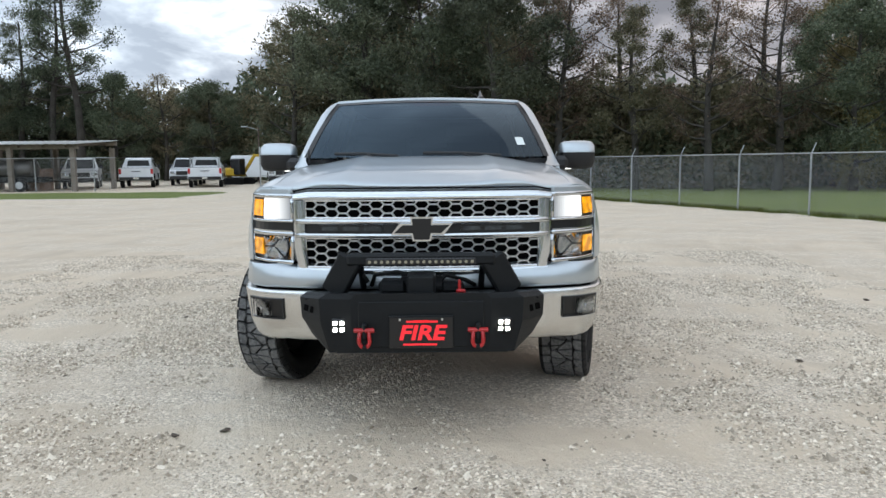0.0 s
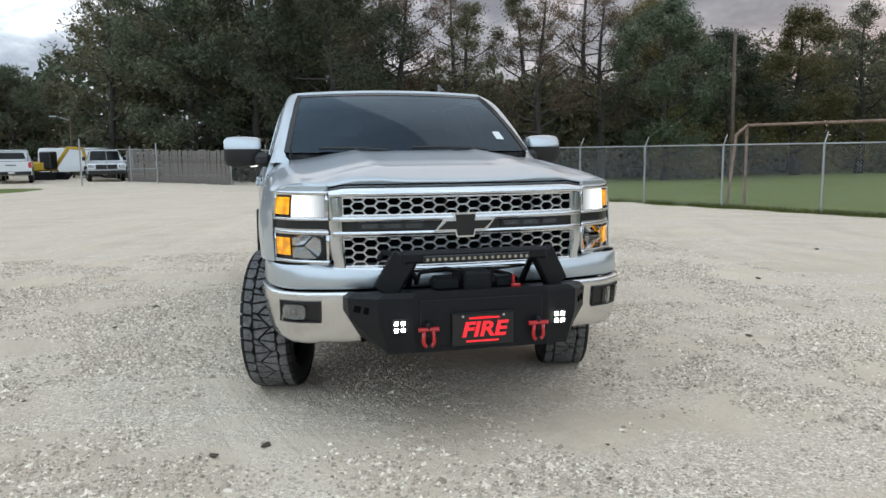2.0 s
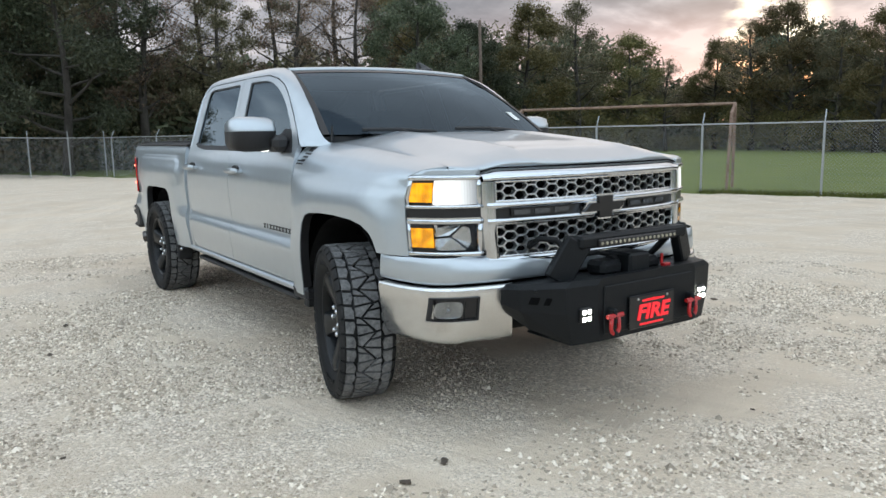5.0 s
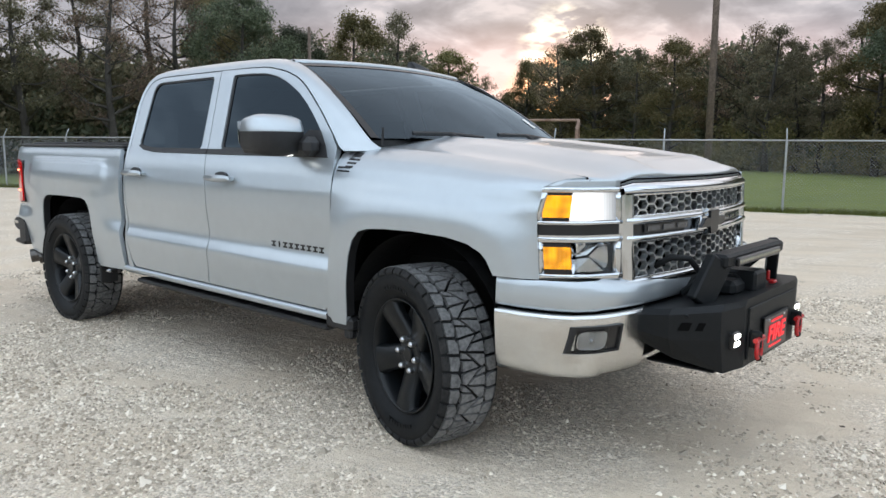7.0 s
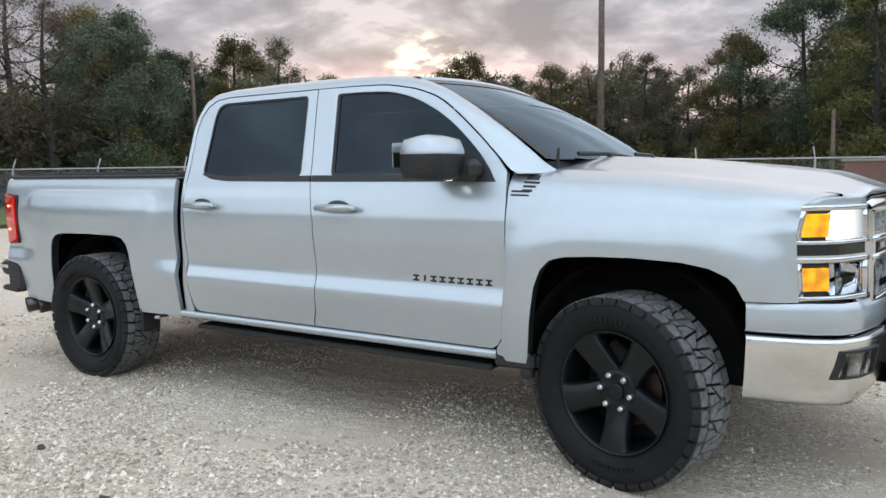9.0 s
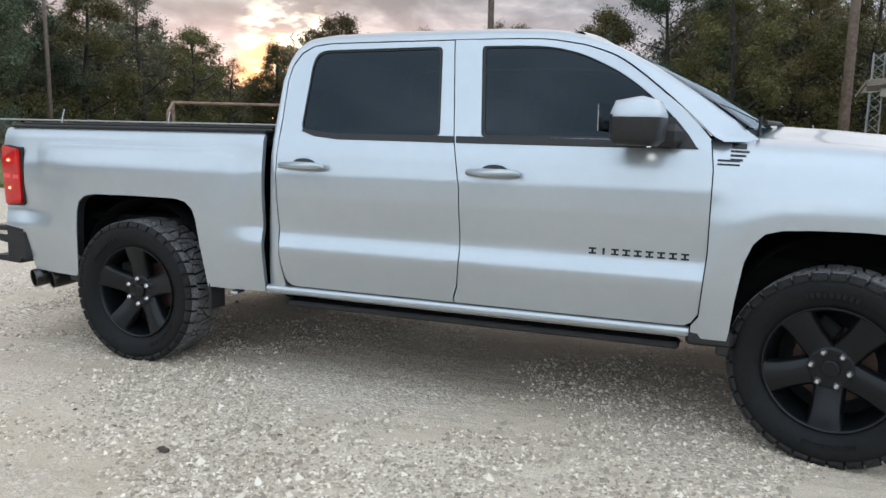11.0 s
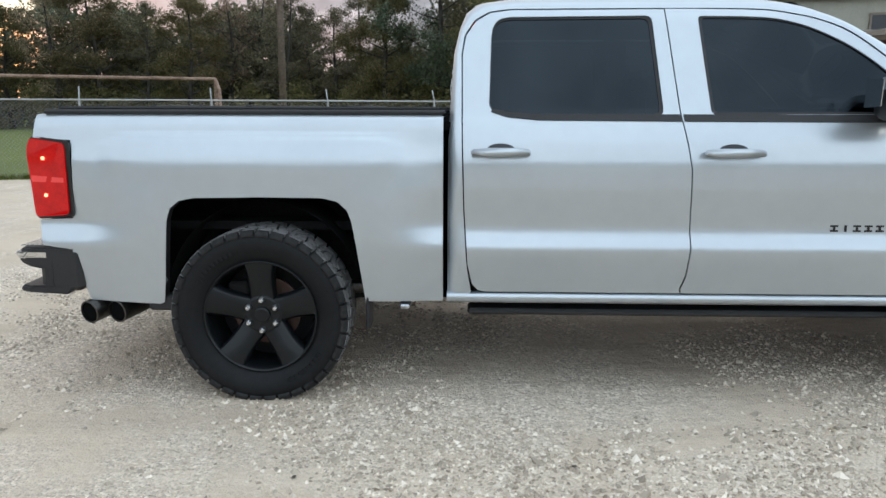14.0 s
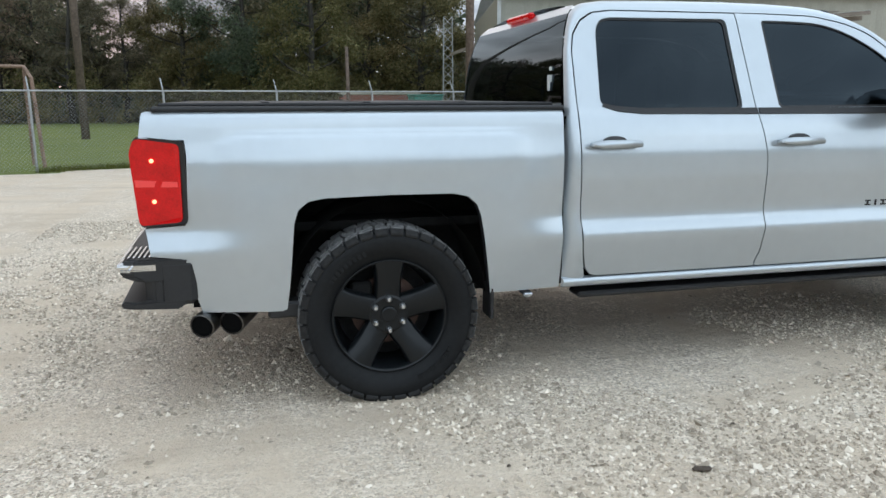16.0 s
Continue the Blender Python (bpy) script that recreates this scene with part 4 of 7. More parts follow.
    part("mirror_glass", bm, C, mir)
    part("strobe_light", boxes(((side * 1.04, .80, 1.318), (.055, .032, .024), .008)), M["strobe_on"], mir, "small strobe flashing white under the mirror")
    part("strobe_light", boxes(((side * 1.008, 2.965, .455), (.020, .045, .022), .006)), M["lens"], truck, "small unlit strobe under the rocker")
    part("strobe_bracket", boxes(((side * .975, 2.965, .462), (.06, .05, .012), .003)), M["trim"], truck)
    body_part("mirror_sail", "cab", [(.605, 1.302), (.70, 1.302), (.86, 1.335), (.86, 1.40), (.80, 1.44), (.71, 1.435), (.645, 1.36)], side, M["trim"], d, off=.004, flange=.01, dy=.2)
    # door lettering, unlettered: a row of thin dark strokes
    for k in range(9):
        y = 1.028 - k * .0505
        w = .034 if k != 1 else .010
        for za, zb in ((.838, .846), (.816, .824)):
            bm = bmesh.new()
            prism(bm, [(y - w / 2, za), (y + w / 2, za), (y + w / 2, zb), (y - w / 2, zb)], lambda a, b, c: (side * (skin("cab", a, b)[0] + c), a, b), .004)
            part("door_lettering_bar", bm, M["decal"], d)
        bm = bmesh.new()
        prism(bm, [(y - .005, .82), (y + .005, .82), (y + .005, .842), (y - .005, .842)], lambda a, b, c: (side * (skin("cab", a, b)[0] + c), a, b), .0035)
        part("door_lettering_bar", bm, M["decal"], d)
    # tail lamp
    def tail_x(a, c):
        return side * (.994 - .6 * max(0, a - 4.53) ** 1.5 + c)
    bm = bmesh.new()
    prism(bm, rounded([(4.495, .862), (4.490, 1.212), (4.690, 1.234), (4.714, 1.17), (4.692, .848)], .025, 3), lambda a, b, c: (tail_x(a, c), a, b), -.20)
    tl = part("tail_lamp", bm, M["lamp_black"], truck, "red tail lamp in a black bezel")
    bm = bmesh.new()
    prism(bm, rounded([(4.516, .874), (4.512, 1.200), (4.692, 1.224), (4.717, 1.165), (4.694, .858)], .022, 3), lambda a, b, c: (tail_x(a, c + .007), a, b), -.12)
    part("red_lens", bm, M["red_lens"], tl)
    bm = bmesh.new()
    prism(bm, [(4.526, 1.022), (4.526, 1.044), (4.700, 1.052), (4.698, 1.022)], lambda a, b, c: (tail_x(a, c + .009), a, b), -.02)
    part("lens_band", bm, M["red_band"], tl, "paler red band across the lens")
    for zb in (.962, 1.132):
        bm = bmesh.new()
        bmesh.ops.create_uvsphere(bm, u_segments=8, v_segments=6, radius=.009, matrix=Matrix.Translation((tail_x(4.625, .006), 4.625, zb)))
        part("bulb", bm, M["red_on"], tl)

# cowl, windscreen, roof, back of the cab
bm = bmesh.new()
xs = np.linspace(-.83, .83, 31)
loft(bm, [[(x, .20 + .22 * (abs(x) / .8) ** 2, hood_z(min(abs(x), .79), .2 + .22 * (abs(x) / .8) ** 2) - .012) for x in xs], [(x, .40 + .07 * (abs(x) / .84) ** 2 - .07, 1.40 - .012 * (abs(x) / .84)) for x in xs]])
part("cowl", bm, M["trim"], truck, smooth=True)


def screen(u, v, off=0.0):
    """u: -1..1 across, v: 0 at the cowl to 1 at the roof."""
    hw = .842 + (.702 - .842) * v
    y0, y1 = .40 - .17 * (1 - u * u), 1.20 - .05 * (1 - u * u)
    z0, z1 = 1.398, 1.838 + .022 * (1 - u * u)
    bow = .045 * math.sin(math.pi * v)
    return Vector((u * hw, y0 + (y1 - y0) * v - bow * .5, z0 + (z1 - z0) * v + bow * .55)) + Vector((0, -.5, .85)) * off


bm = bmesh.new()
loft(bm, [[screen(u, v) for u in np.linspace(-.985, .985, 25)] for v in np.linspace(0, 1, 13)])
ws = part("windscreen", bm, M["wglass"], truck, "tinted windscreen", smooth=True)
bm = bmesh.new()
loft(bm, [[screen(u, v, .003) for u in np.linspace(-.985, .985, 25)] for v in (.90, .93, .955)])
part("sun_band", bm, M["lamp_black"], ws, smooth=True)
bm = bmesh.new()
loft(bm, [[screen(u, v, o) for u in np.linspace(-1.0, 1.0, 25)] for v, o in ((.95, .0), (.952, .010), (.975, .014), (1.0, .008), (1.03, -.01))])
part("roof_header", bm, P, truck, smooth=True)
for u0 in (-1, 1):
    bm = bmesh.new()
    loft(bm, [[screen(u0 * u, v, .004) for v in np.linspace(0, 1, 13)] for u in (.955, 1.0)])
    part("screen_edge", bm, M["trim"], ws, smooth=True)
bm = bmesh.new()
loft(bm, [[screen(u, v, .004) for u in (.765, .835)] for v in (.15, .26)])
part("inspection_sticker", bm, M["white_decal"], ws)
for x0, x1 in ((-.62, -.18), (-.02, .50)):
    bm = bmesh.new()
    tube(bm, [screen(x0 / .84, .02, .02), screen((x0 + x1) / 2 / .84, .004, .028), screen(x1 / .84, -.015, .02)], .011, 6)
    tube(bm, [screen((x0 + x1) / 2 / .84, .004, .028), screen((x0 + x1 + .2) / 2 / .84, -.08, .02)], .009, 6)
    part("wiper", bm, M["trim"], truck)
bm = bmesh.new()
tube(bm, [(-.80, .36, 1.36), (-.80, .355, 1.45)], [.008, .006], 6)
part("washer_nozzle", bm, M["trim"], truck)
bm = bmesh.new()
ys = np.linspace(1.17, 2.64, 22)


def roof_z(x, y):
    a = abs(x) / .70
    return 1.860 + .030 * (1 - a ** 2.4) - .030 * sstep(1.55, 1.10, y) - .028 * sstep(2.2, 2.68, y) - .022 * sstep(.8, 1.0, a)


loft(bm, [[(x, y, roof_z(x, y)) for x in np.linspace(-.70, .70, 25)] for y in ys])
part("roof", bm, P, truck, smooth=True)
bm = bmesh.new()
rows = []
for b, y0, y1, hw in ((-.015, 1.145, 1.385, .034), (.010, 1.155, 1.380, .028), (.028, 1.20, 1.375, .015), (.055, 1.265, 1.365, .008), (.072, 1.315, 1.358, .004)):
    rows.append([(.416 + hw * math.sin(q) * (1 - .5 * (math.cos(q) < 0)), (y0 + y1) / 2 - (y1 - y0) / 2 * math.cos(q), roof_z(.4, 1.26) + b) for q in (2 * math.pi * k / 14 for k in range(14))])
vs = loft(bm, rows, close=True)
bm.faces.new(vs[-1])
part("antenna_fin", bm, M["lamp_black"], truck, "dark shark-fin antenna")
# back wall, back glass, third brake lamp
bm = bmesh.new()
loft(bm, [[(x, y, z) for x in np.linspace(-hw, hw, 9)] for hw, y, z in ((.93, 2.765, .5), (.92, 2.764, 1.25), (.86, 2.760, 1.36))])
loft(bm, [[(x, y, z) for x in np.linspace(-hw, hw, 9)] for hw, y, z in ((.74, 2.690, 1.79), (.70, 2.645, 1.835))])
part("cab_back", bm, P, truck, smooth=True)
bm = bmesh.new()
loft(bm, [[(x, y, z) for x in np.linspace(-hw, hw, 9)] for hw, y, z in ((.86, 2.760, 1.36), (.845, 2.756, 1.44), (.828, 2.750, 1.52), (.808, 2.741, 1.60), (.775, 2.722, 1.71), (.74, 2.690, 1.79))])
bg_ = part("back_glass", bm, M["glass"], truck, "dark tinted back glass", smooth=True)
part("decal", boxes(((-.70, 2.762, 1.445), (.030, .004, .05)), ((-.70, 2.759, 1.48), (.052, .004, .035)), ((-.70, 2.754, 1.528), (.03, .004, .018))), M["white_decal"], bg_)
part("third_brake_lamp", boxes(((0, 2.668, 1.834), (.38, .045, .036), .010)), M["red_lens"], truck)
part("dashboard", boxes(((0, .62, 1.26), (1.5, .4, .2), .05)), M["gap"], truck)
for x in (-.4, .4):
    part("front_seat", boxes(((x, 1.65, 1.33), (.5, .14, .5), .05), ((x, 1.4, 1.08), (.5, .5, .16), .05)), M["liner"], truck)
part("rear_seat", boxes(((0, 2.55, 1.3), (1.5, .14, .5), .05)), M["liner"], truck)
part("cabin_floor", boxes(((0, 1.6, .95), (1.7, 2.2, .05))), M["gap"], truck)
part("headlining", boxes(((0, 1.95, 1.80), (1.2, 1.3, .02))), M["liner"], truck)

# bed: tailgate, floor, rails, cover
part("tailgate", boxes(((0, 4.635, 1.03), (1.80, .06, .60), .015)), P, truck)
part("bed_floor", boxes(((0, 3.70, .80), (1.6, 1.84, .04)), ((0, 2.815, 1.05), (1.84, .03, .54))), M["liner"], truck)
for side in (-1, 1):
    part("bed_rail_cap", boxes(((side * .915, 3.70, 1.342), (.075, 1.84, .022), .008)), M["trim"], truck)
cov = part("tonneau_cover", boxes(((0, 3.70, 1.358), (1.72, 1.80, .016), .006), *[((0, y, 1.367), (1.70, .03, .008), .003) for y in (3.25, 3.70, 4.15)]), M["cover"], truck, "flat black soft bed cover")

# rear bumper
def bumper_piece(prof, half=1.006, inset=.03):
    prof = [(y + .03, z) for y, z in prof]
    bm = bmesh.new()
    cy = sum(p[0] for p in prof) / len(prof)
    rows = []
    for x in (-half, -half + inset, -.5, 0, .5, half - inset, half):
        k = .80 if abs(x) == half else 1.0
        rows.append([(x, 4.5 + (y - 4.5) * (k if y > cy else 1) + .02 * (1 - (x / half) ** 2), z) for y, z in prof])
    vs = loft(bm, rows, close=True)
    bm.faces.new(vs[0]); bm.faces.new(vs[-1])
    bmesh.ops.recalc_face_normals(bm, faces=bm.faces[:])
    bmesh.ops.bevel(bm, geom=[e for e in bm.edges if e.calc_face_angle(0) > .5], offset=.008, segments=2, affect="EDGES")
    return bm


rb = part("rear_bumper", bumper_piece([(4.47, .72), (4.73, .72), (4.755, .695), (4.755, .645), (4.70, .62), (4.50, .62)]), M["trim"], truck, "black rear step bumper with chrome strip")
part("bumper_corner", bumper_piece([(4.47, .63), (4.66, .63), (4.66, .52), (4.49, .51)], 1.0), M["trim"], rb)
part("bumper_step", bumper_piece([(4.48, .545), (4.755, .535), (4.765, .505), (4.52, .495)]), M["trim"], rb)
for s in (-1, 1):
    part("bumper_end", boxes(((s * .895, 4.555, .612), (.225, .155, .20), .022)), M["trim"], rb)
for k in range(9):
    part("step_rib", boxes(((-.86, 4.60 + k * .021, .726), (.24, .010, .006), .002)), M["dull_chrome"], rb)
part("chrome_strip", bumper_piece([(4.60, .705), (4.755, .705), (4.772, .690), (4.772, .672), (4.755, .664), (4.60, .664)], 1.009), M["dull_chrome"], rb)

# exhaust: twin tips behind the rear wheel
ex = None
for k, (x, y) in enumerate(((-.985, 4.47), (-.965, 4.345))):
    bm = bmesh.new()
    p0, p1 = Vector((x + .36, y - .15, .45)), Vector((x, y, .405))
    ring = []
    tube(bm, [p0, p0.lerp(p1, .5), p1], [.036, .052, .056], 18, caps=False)
    tube(bm, [p1, p0.lerp(p1, .6)], [.051, .046], 18, caps=False)
    d_ = (p1 - p0).normalized()
    tube(bm, [p1 - d_ * .001, p1 + d_ * .0015], [.0565, .0505], 18, caps=False)
    tip = part("exhaust_tip", bm, M["exhaust"], truck, "burnished steel exhaust tip", smooth=True)
    # A near-black plug stands in for the shade inside the pipe.
    bm = bmesh.new()
    tube(bm, [p0.lerp(p1, .93), p0.lerp(p1, .985)], .0495, 18)
    part("exhaust_bore", bm, M["gap"], tip)
bm = bmesh.new()
tube(bm, [(-.74, 3.92, .43), (-.70, 3.6, .46), (-.45, 2.8, .44), (-.42, 1.2, .42)], .038, 10)
part("exhaust_pipe", bm, M["exhaust"], truck, smooth=True)

# chassis
part("chassis", boxes(((-.42, 1.95, .47), (.10, 5.0, .14), .01), ((.42, 1.95, .47), (.10, 5.0, .14), .01), ((0, 1.0, .50), (1.5, 1.0, .10)), ((0, 2.1, .50), (1.6, 1.2, .10)), ((0, -.1, .62), (1.1, 1.4, .36), .05), ((0, 0, .36), (.9, .25, .16), .05), ((0, 4.45, .48), (1.5, .14, .10))), M["liner"], truck)
part("rear_axle", tube(bmesh.new(), [(-.8, 3.645, .40), (-.15, 3.645, .40), (0, 3.645, .40), (.15, 3.645, .40), (.8, 3.645, .40)], [.05, .06, .15, .06, .05], 12), M["liner"], truck, smooth=True)
# Near-black blocks instead of an engine; the bay's darkness is their colour.
part("engine_bay", boxes(((0, -.25, 1.0), (1.4, 1.1, .36)), ((0, -.83, 1.0), (1.26, .06, .44))), M["gap"], truck)

# ---- nose: grille, lamps, bumper ----


def header_z(x):
    """The chrome header's upper edge, with its drop at the corners."""
    return 1.231 - .014 * sstep(.585, .675, abs(x))


def build_surround():
    """The broad chrome moulding round both halves of the grille."""
    bm = bmesh.new()
    xs = np.linspace(-.672, .672, 37)
    rows = []
    for f, off in ((0, -.035), (0, .004), (.06, .014), (.30, .018), (.62, .010), (.84, -.006), (.96, -.022), (1, -.05)):
        rows.append([(x, front_y(x, 1.2) - off, 1.172 + (header_z(x) - 1.172) * f) for x in xs])
    loft(bm, rows)
    for s_ in (-1, 1):
        cols = []
        for x, off in ((.600, -.035), (.602, .004), (.610, .013), (.630, .016), (.652, .012), (.668, .002), (.672, -.05)):
            cols.append([(s_ * (x + .004 - .016 * sstep(.95, .80, z)), front_y(x, z) - off, z) for z in np.linspace(.800, 1.174, 9)])
        loft(bm, cols)
    loft(bm, [[(x, front_y(x, .8) - off, z) for x in np.linspace(-.655, .655, 37)] for z, off in ((.829, -.035), (.828, .002), (.822, .013), (.806, .016), (.790, .012), (.780, .0), (.776, -.05))])
    return part("grille_surround", bm, C, truck, "broad chrome grille surround", smooth=True)


gr = build_surround()
# A black tube along the header draws the shade of the hood gap.
bm = bmesh.new()
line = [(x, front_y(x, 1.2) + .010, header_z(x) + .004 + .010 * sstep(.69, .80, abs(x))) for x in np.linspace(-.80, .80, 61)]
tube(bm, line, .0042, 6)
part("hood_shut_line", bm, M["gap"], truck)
for z0, z1 in ((1.084, 1.171), (.830, .978)):
    part("honeycomb", honeycomb(-.600, .600, z0, z1, .078, .0445, .0036, -.010), M["mesh_grey"], gr, "silver honeycomb grille insert")
    part("grille_frame", nose_frame(-.612, .612, z0 - .007, z1 + .007, .011, .004, .04, 16, .003), M["dull_chrome"], gr)
# Near-black sheet behind the honeycomb: the shade inside the nose, painted.
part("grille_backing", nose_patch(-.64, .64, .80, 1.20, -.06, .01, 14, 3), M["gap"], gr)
bar = part("grille_bar", nose_patch(-.655, .655, 1.051, 1.079, .012, .05, 16, 2, bulge=.010), C, gr, smooth=True)
part("grille_bar", nose_patch(-.655, .655, .981, 1.006, .012, .05, 16, 2, bulge=.010), C, gr, smooth=True)
part("grille_bar_recess", nose_patch(-.655, .655, 1.006, 1.051, -.006, .03, 16, 2), M["lamp_black"], gr)
# emblem: a plain dark slab on a chrome one
for w, h, m_, off in ((.158, .029, C, .030), (.142, .020, M["lamp_black"], .040)):
    bm = bmesh.new()
    k, q = (.062, .058) if m_ is C else (.053, .050)
    pts = [(-w, -h), (-w + .045, h), (-q + .004, h), (-q, k), (q, k), (q - .004, h), (w, h), (w - .045, -h), (q - .004, -h), (q - .012, -k), (-q + .012, -k), (-q + .004, -h)]
    prism(bm, pts, lambda a, b, c: (a, front_y(a, 1.028) - off + c, 1.028 + b), .03)
    part("grille_emblem", bm, m_, gr)
for x0, x1 in ((-.53, -.20), (.20, .53)):
    st = part("grille_strobe", nose_patch(x0, x1, 1.012, 1.046, .004, .02, 6, 2), M["lamp_black"], truck, "slim unlit strobe bar in the grille")
    for k in range(3):
        c = x0 + (x1 - x0) * (k + .5) / 3
        part("strobe_lens", nose_patch(c - .042, c + .042, 1.018, 1.040, .008, .01, 3, 2), M["smoked"], st)

for side in (-1, 1):
    def nx(a, b):
        return (a, b) if side > 0 else (-b, -a)
    hl = part("headlight", tuck(nose_patch(*nx(.674, .940), .845, 1.205, -.030, .03, 12, 8)), M["lamp_black"], truck, "two-storey headlight with amber corner in chrome frames")
    for z0, z1 in ((1.058, 1.206), (.836, 1.008)):
        for za, zb, o in ((z1 - .020, z1, .006), (z0, z0 + (.014 if z0 > 1 else .024), .006)):
            part("lamp_frame", tuck(nose_patch(*nx(.674, .942), za, zb, o, .045, 12, 2, bulge=.004)), C, hl, "chrome lamp frame", smooth=True)
        for xa, xb in ((.674, .688), (.930, .942)):
            part("lamp_frame", tuck(nose_patch(*nx(xa, xb), z0, z1, .004, .045, 3, 4)), C, hl, "chrome lamp frame", smooth=True)
    part("chrome_blade", tuck(nose_patch(*nx(.680, .942), 1.008, 1.016, .004, .04, 10, 2)), C, hl)
    part("lamp_divider", tuck(nose_patch(*nx(.674, .942), 1.016, 1.058, -.008, .03, 10, 2)), M["lamp_black"], hl, "black bar between the lamp's storeys")
    part("nose_panel", tuck(nose_patch(*nx(.674, .940), 1.206, 1.236, -.004, .03, 10, 5)), P, truck, smooth=True)
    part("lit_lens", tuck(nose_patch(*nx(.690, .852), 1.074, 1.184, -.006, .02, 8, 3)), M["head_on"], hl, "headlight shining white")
    for z0, z1 in ((1.086, 1.174), (.880, .968)):
        mk = part("amber_marker", tuck(nose_patch(*nx(.862, .928), z0, z1, -.006, .02, 6, 3)), M["amber_on"], hl, "amber marker glowing")
        for q in range(4):
            zq = z0 + .010 + q * .020
            part("marker_rib", tuck(nose_patch(*nx(.866, .925), zq, zq + .005, -.002, .01, 5, 2)), M["amber_on"], mk)
        part("marker_cap", tuck(nose_patch(*nx(.858, .930), z1 + .002, z1 + .011, -.012, .02, 5, 2)), M["trim"], hl)
    # lower storey: a clear lens over two slanting mirror facets and a dark inner end
    part("lamp_base", nose_patch(*nx(.690, .858), .862, .986, -.028, .02, 6, 3), M["trim"], hl)
    for poly in (((.852, .968), (.852, .928), (.800, .935), (.752, .982), (.80, .984)), ((.852, .920), (.852, .870), (.790, .864), (.735, .868), (.790, .925)), ((.745, .978), (.792, .930), (.728, .876), (.712, .905), (.716, .965))):
        bm = bmesh.new()
        prism(bm, rounded([(side * x, z) for x, z in poly], .008, 2), lambda a, b, c: (a, front_y(a, b) + .018 + c - .45 * abs(b - .925) * .2, b), .010)
        part("reflector", bm, M["dull_chrome"], hl, "mirror facet behind the clear lens")
    part("clear_lens", tuck(nose_patch(*nx(.690, .856), .862, .984, -.008, .004, 8, 3)), M["clear"], hl, "clear lens of the lower lamp", smooth=True)


def bumper_path(off=0.0):
    half = [(0, -.985), (.25, -.98), (.45, -.968), (.62, -.945), (.74, -.915), (.84, -.878), (.91, -.822), (.955, -.735), (.980, -.62), (.990, -.500)]
    pts = [(-x, y) for x, y in half[::-1]] + half[1:]
    return [(x * (1 + off / .9), y - off * (1 if abs(x) < .8 else .4)) for x, y in resample(pts, 61)]


def bumper_y(x, z=0):
    b = bumper_path()
    return float(np.interp(x, [p[0] for p in b], [p[1] for p in b])) + (.09 * (.66 - z) if z else 0)


bm = bmesh.new()
rows = []
for z, o in ((.840, -.075), (.837, -.058), (.826, -.028), (.810, -.010), (.790, .0), (.74, .004), (.724, -.002), (.717, -.016), (.715, -.04)):
    row = []
    for (x, y), (xb, yb) in zip(bumper_path(o), bumper_path(0)):
        w_ = sstep(.60, .95, abs(xb)) * sstep(.77, .80, z)          # flush with the wing at its ends
        row.append((x + (xb - x) * w_ * .9, y + (yb - y) * w_ * .9, z - sstep(.958, .976, abs(xb)) * .006 * max(0.0, z - .78) / .06))
    rows.append(row)
loft(bm, rows)
part("bumper_upper", bm, P, truck, "body-coloured upper bumper", smooth=True)
CHROME = ((.706, -.04, 1), (.708, .002, 1), (.704, .012, 1), (.694, .015, 1), (.62, .008, 1), (.52, -.006, 1), (.465, -.020, .997), (.44, -.036, .993), (.435, -.07, .97))


def chrome_y(x, z):
    """Face of the chrome bumper."""
    o = float(np.interp(z, [c[0] for c in CHROME[:3:-1]], [c[1] for c in CHROME[:3:-1]])) if z < .62 else float(np.interp(z, [.62, .694], [.008, .015]))
    b = bumper_path(o)
    return float(np.interp(x, [p[0] for p in b], [p[1] for p in b]))


fb = None
for s_ in (-1, 1):
    bm = bmesh.new()
    keep = [k for k, q in enumerate(bumper_path()) if s_ * q[0] > .545]
    rows = [[(bumper_path(o)[j][0] * k, bumper_path(o)[j][1], z) for j in keep] for z, o, k in CHROME]
    loft(bm, rows)
    end = [r[0 if s_ > 0 else -1] for r in rows]
    loft(bm, [end, [(x, y + .09, z) for x, y, z in end]])       # the cut end beside the winch bumper
    if fb is None:
        fb = part("front_bumper", bm, M["dull_chrome"], truck, "chrome front bumper cut away round the winch bumper", smooth=True)
    else:
        part("bumper_half", bm, M["dull_chrome"], fb, smooth=True)
bm = bmesh.new()
loft(bm, [[(x, y + .05, z) for x, y in bumper_path(-.02) if abs(x) < .62] for z in (.70, .47)])
part("bumper_core", bm, M["steel"], fb, "black steel behind the winch bumper")
# Near-black strip painted in as the shade between upper and chrome bumper.
part("bumper_gap", nose_patch(-.90, .90, .71, .725, -.03, .05, 20, 2, bumper_y), M["gap"], fb)
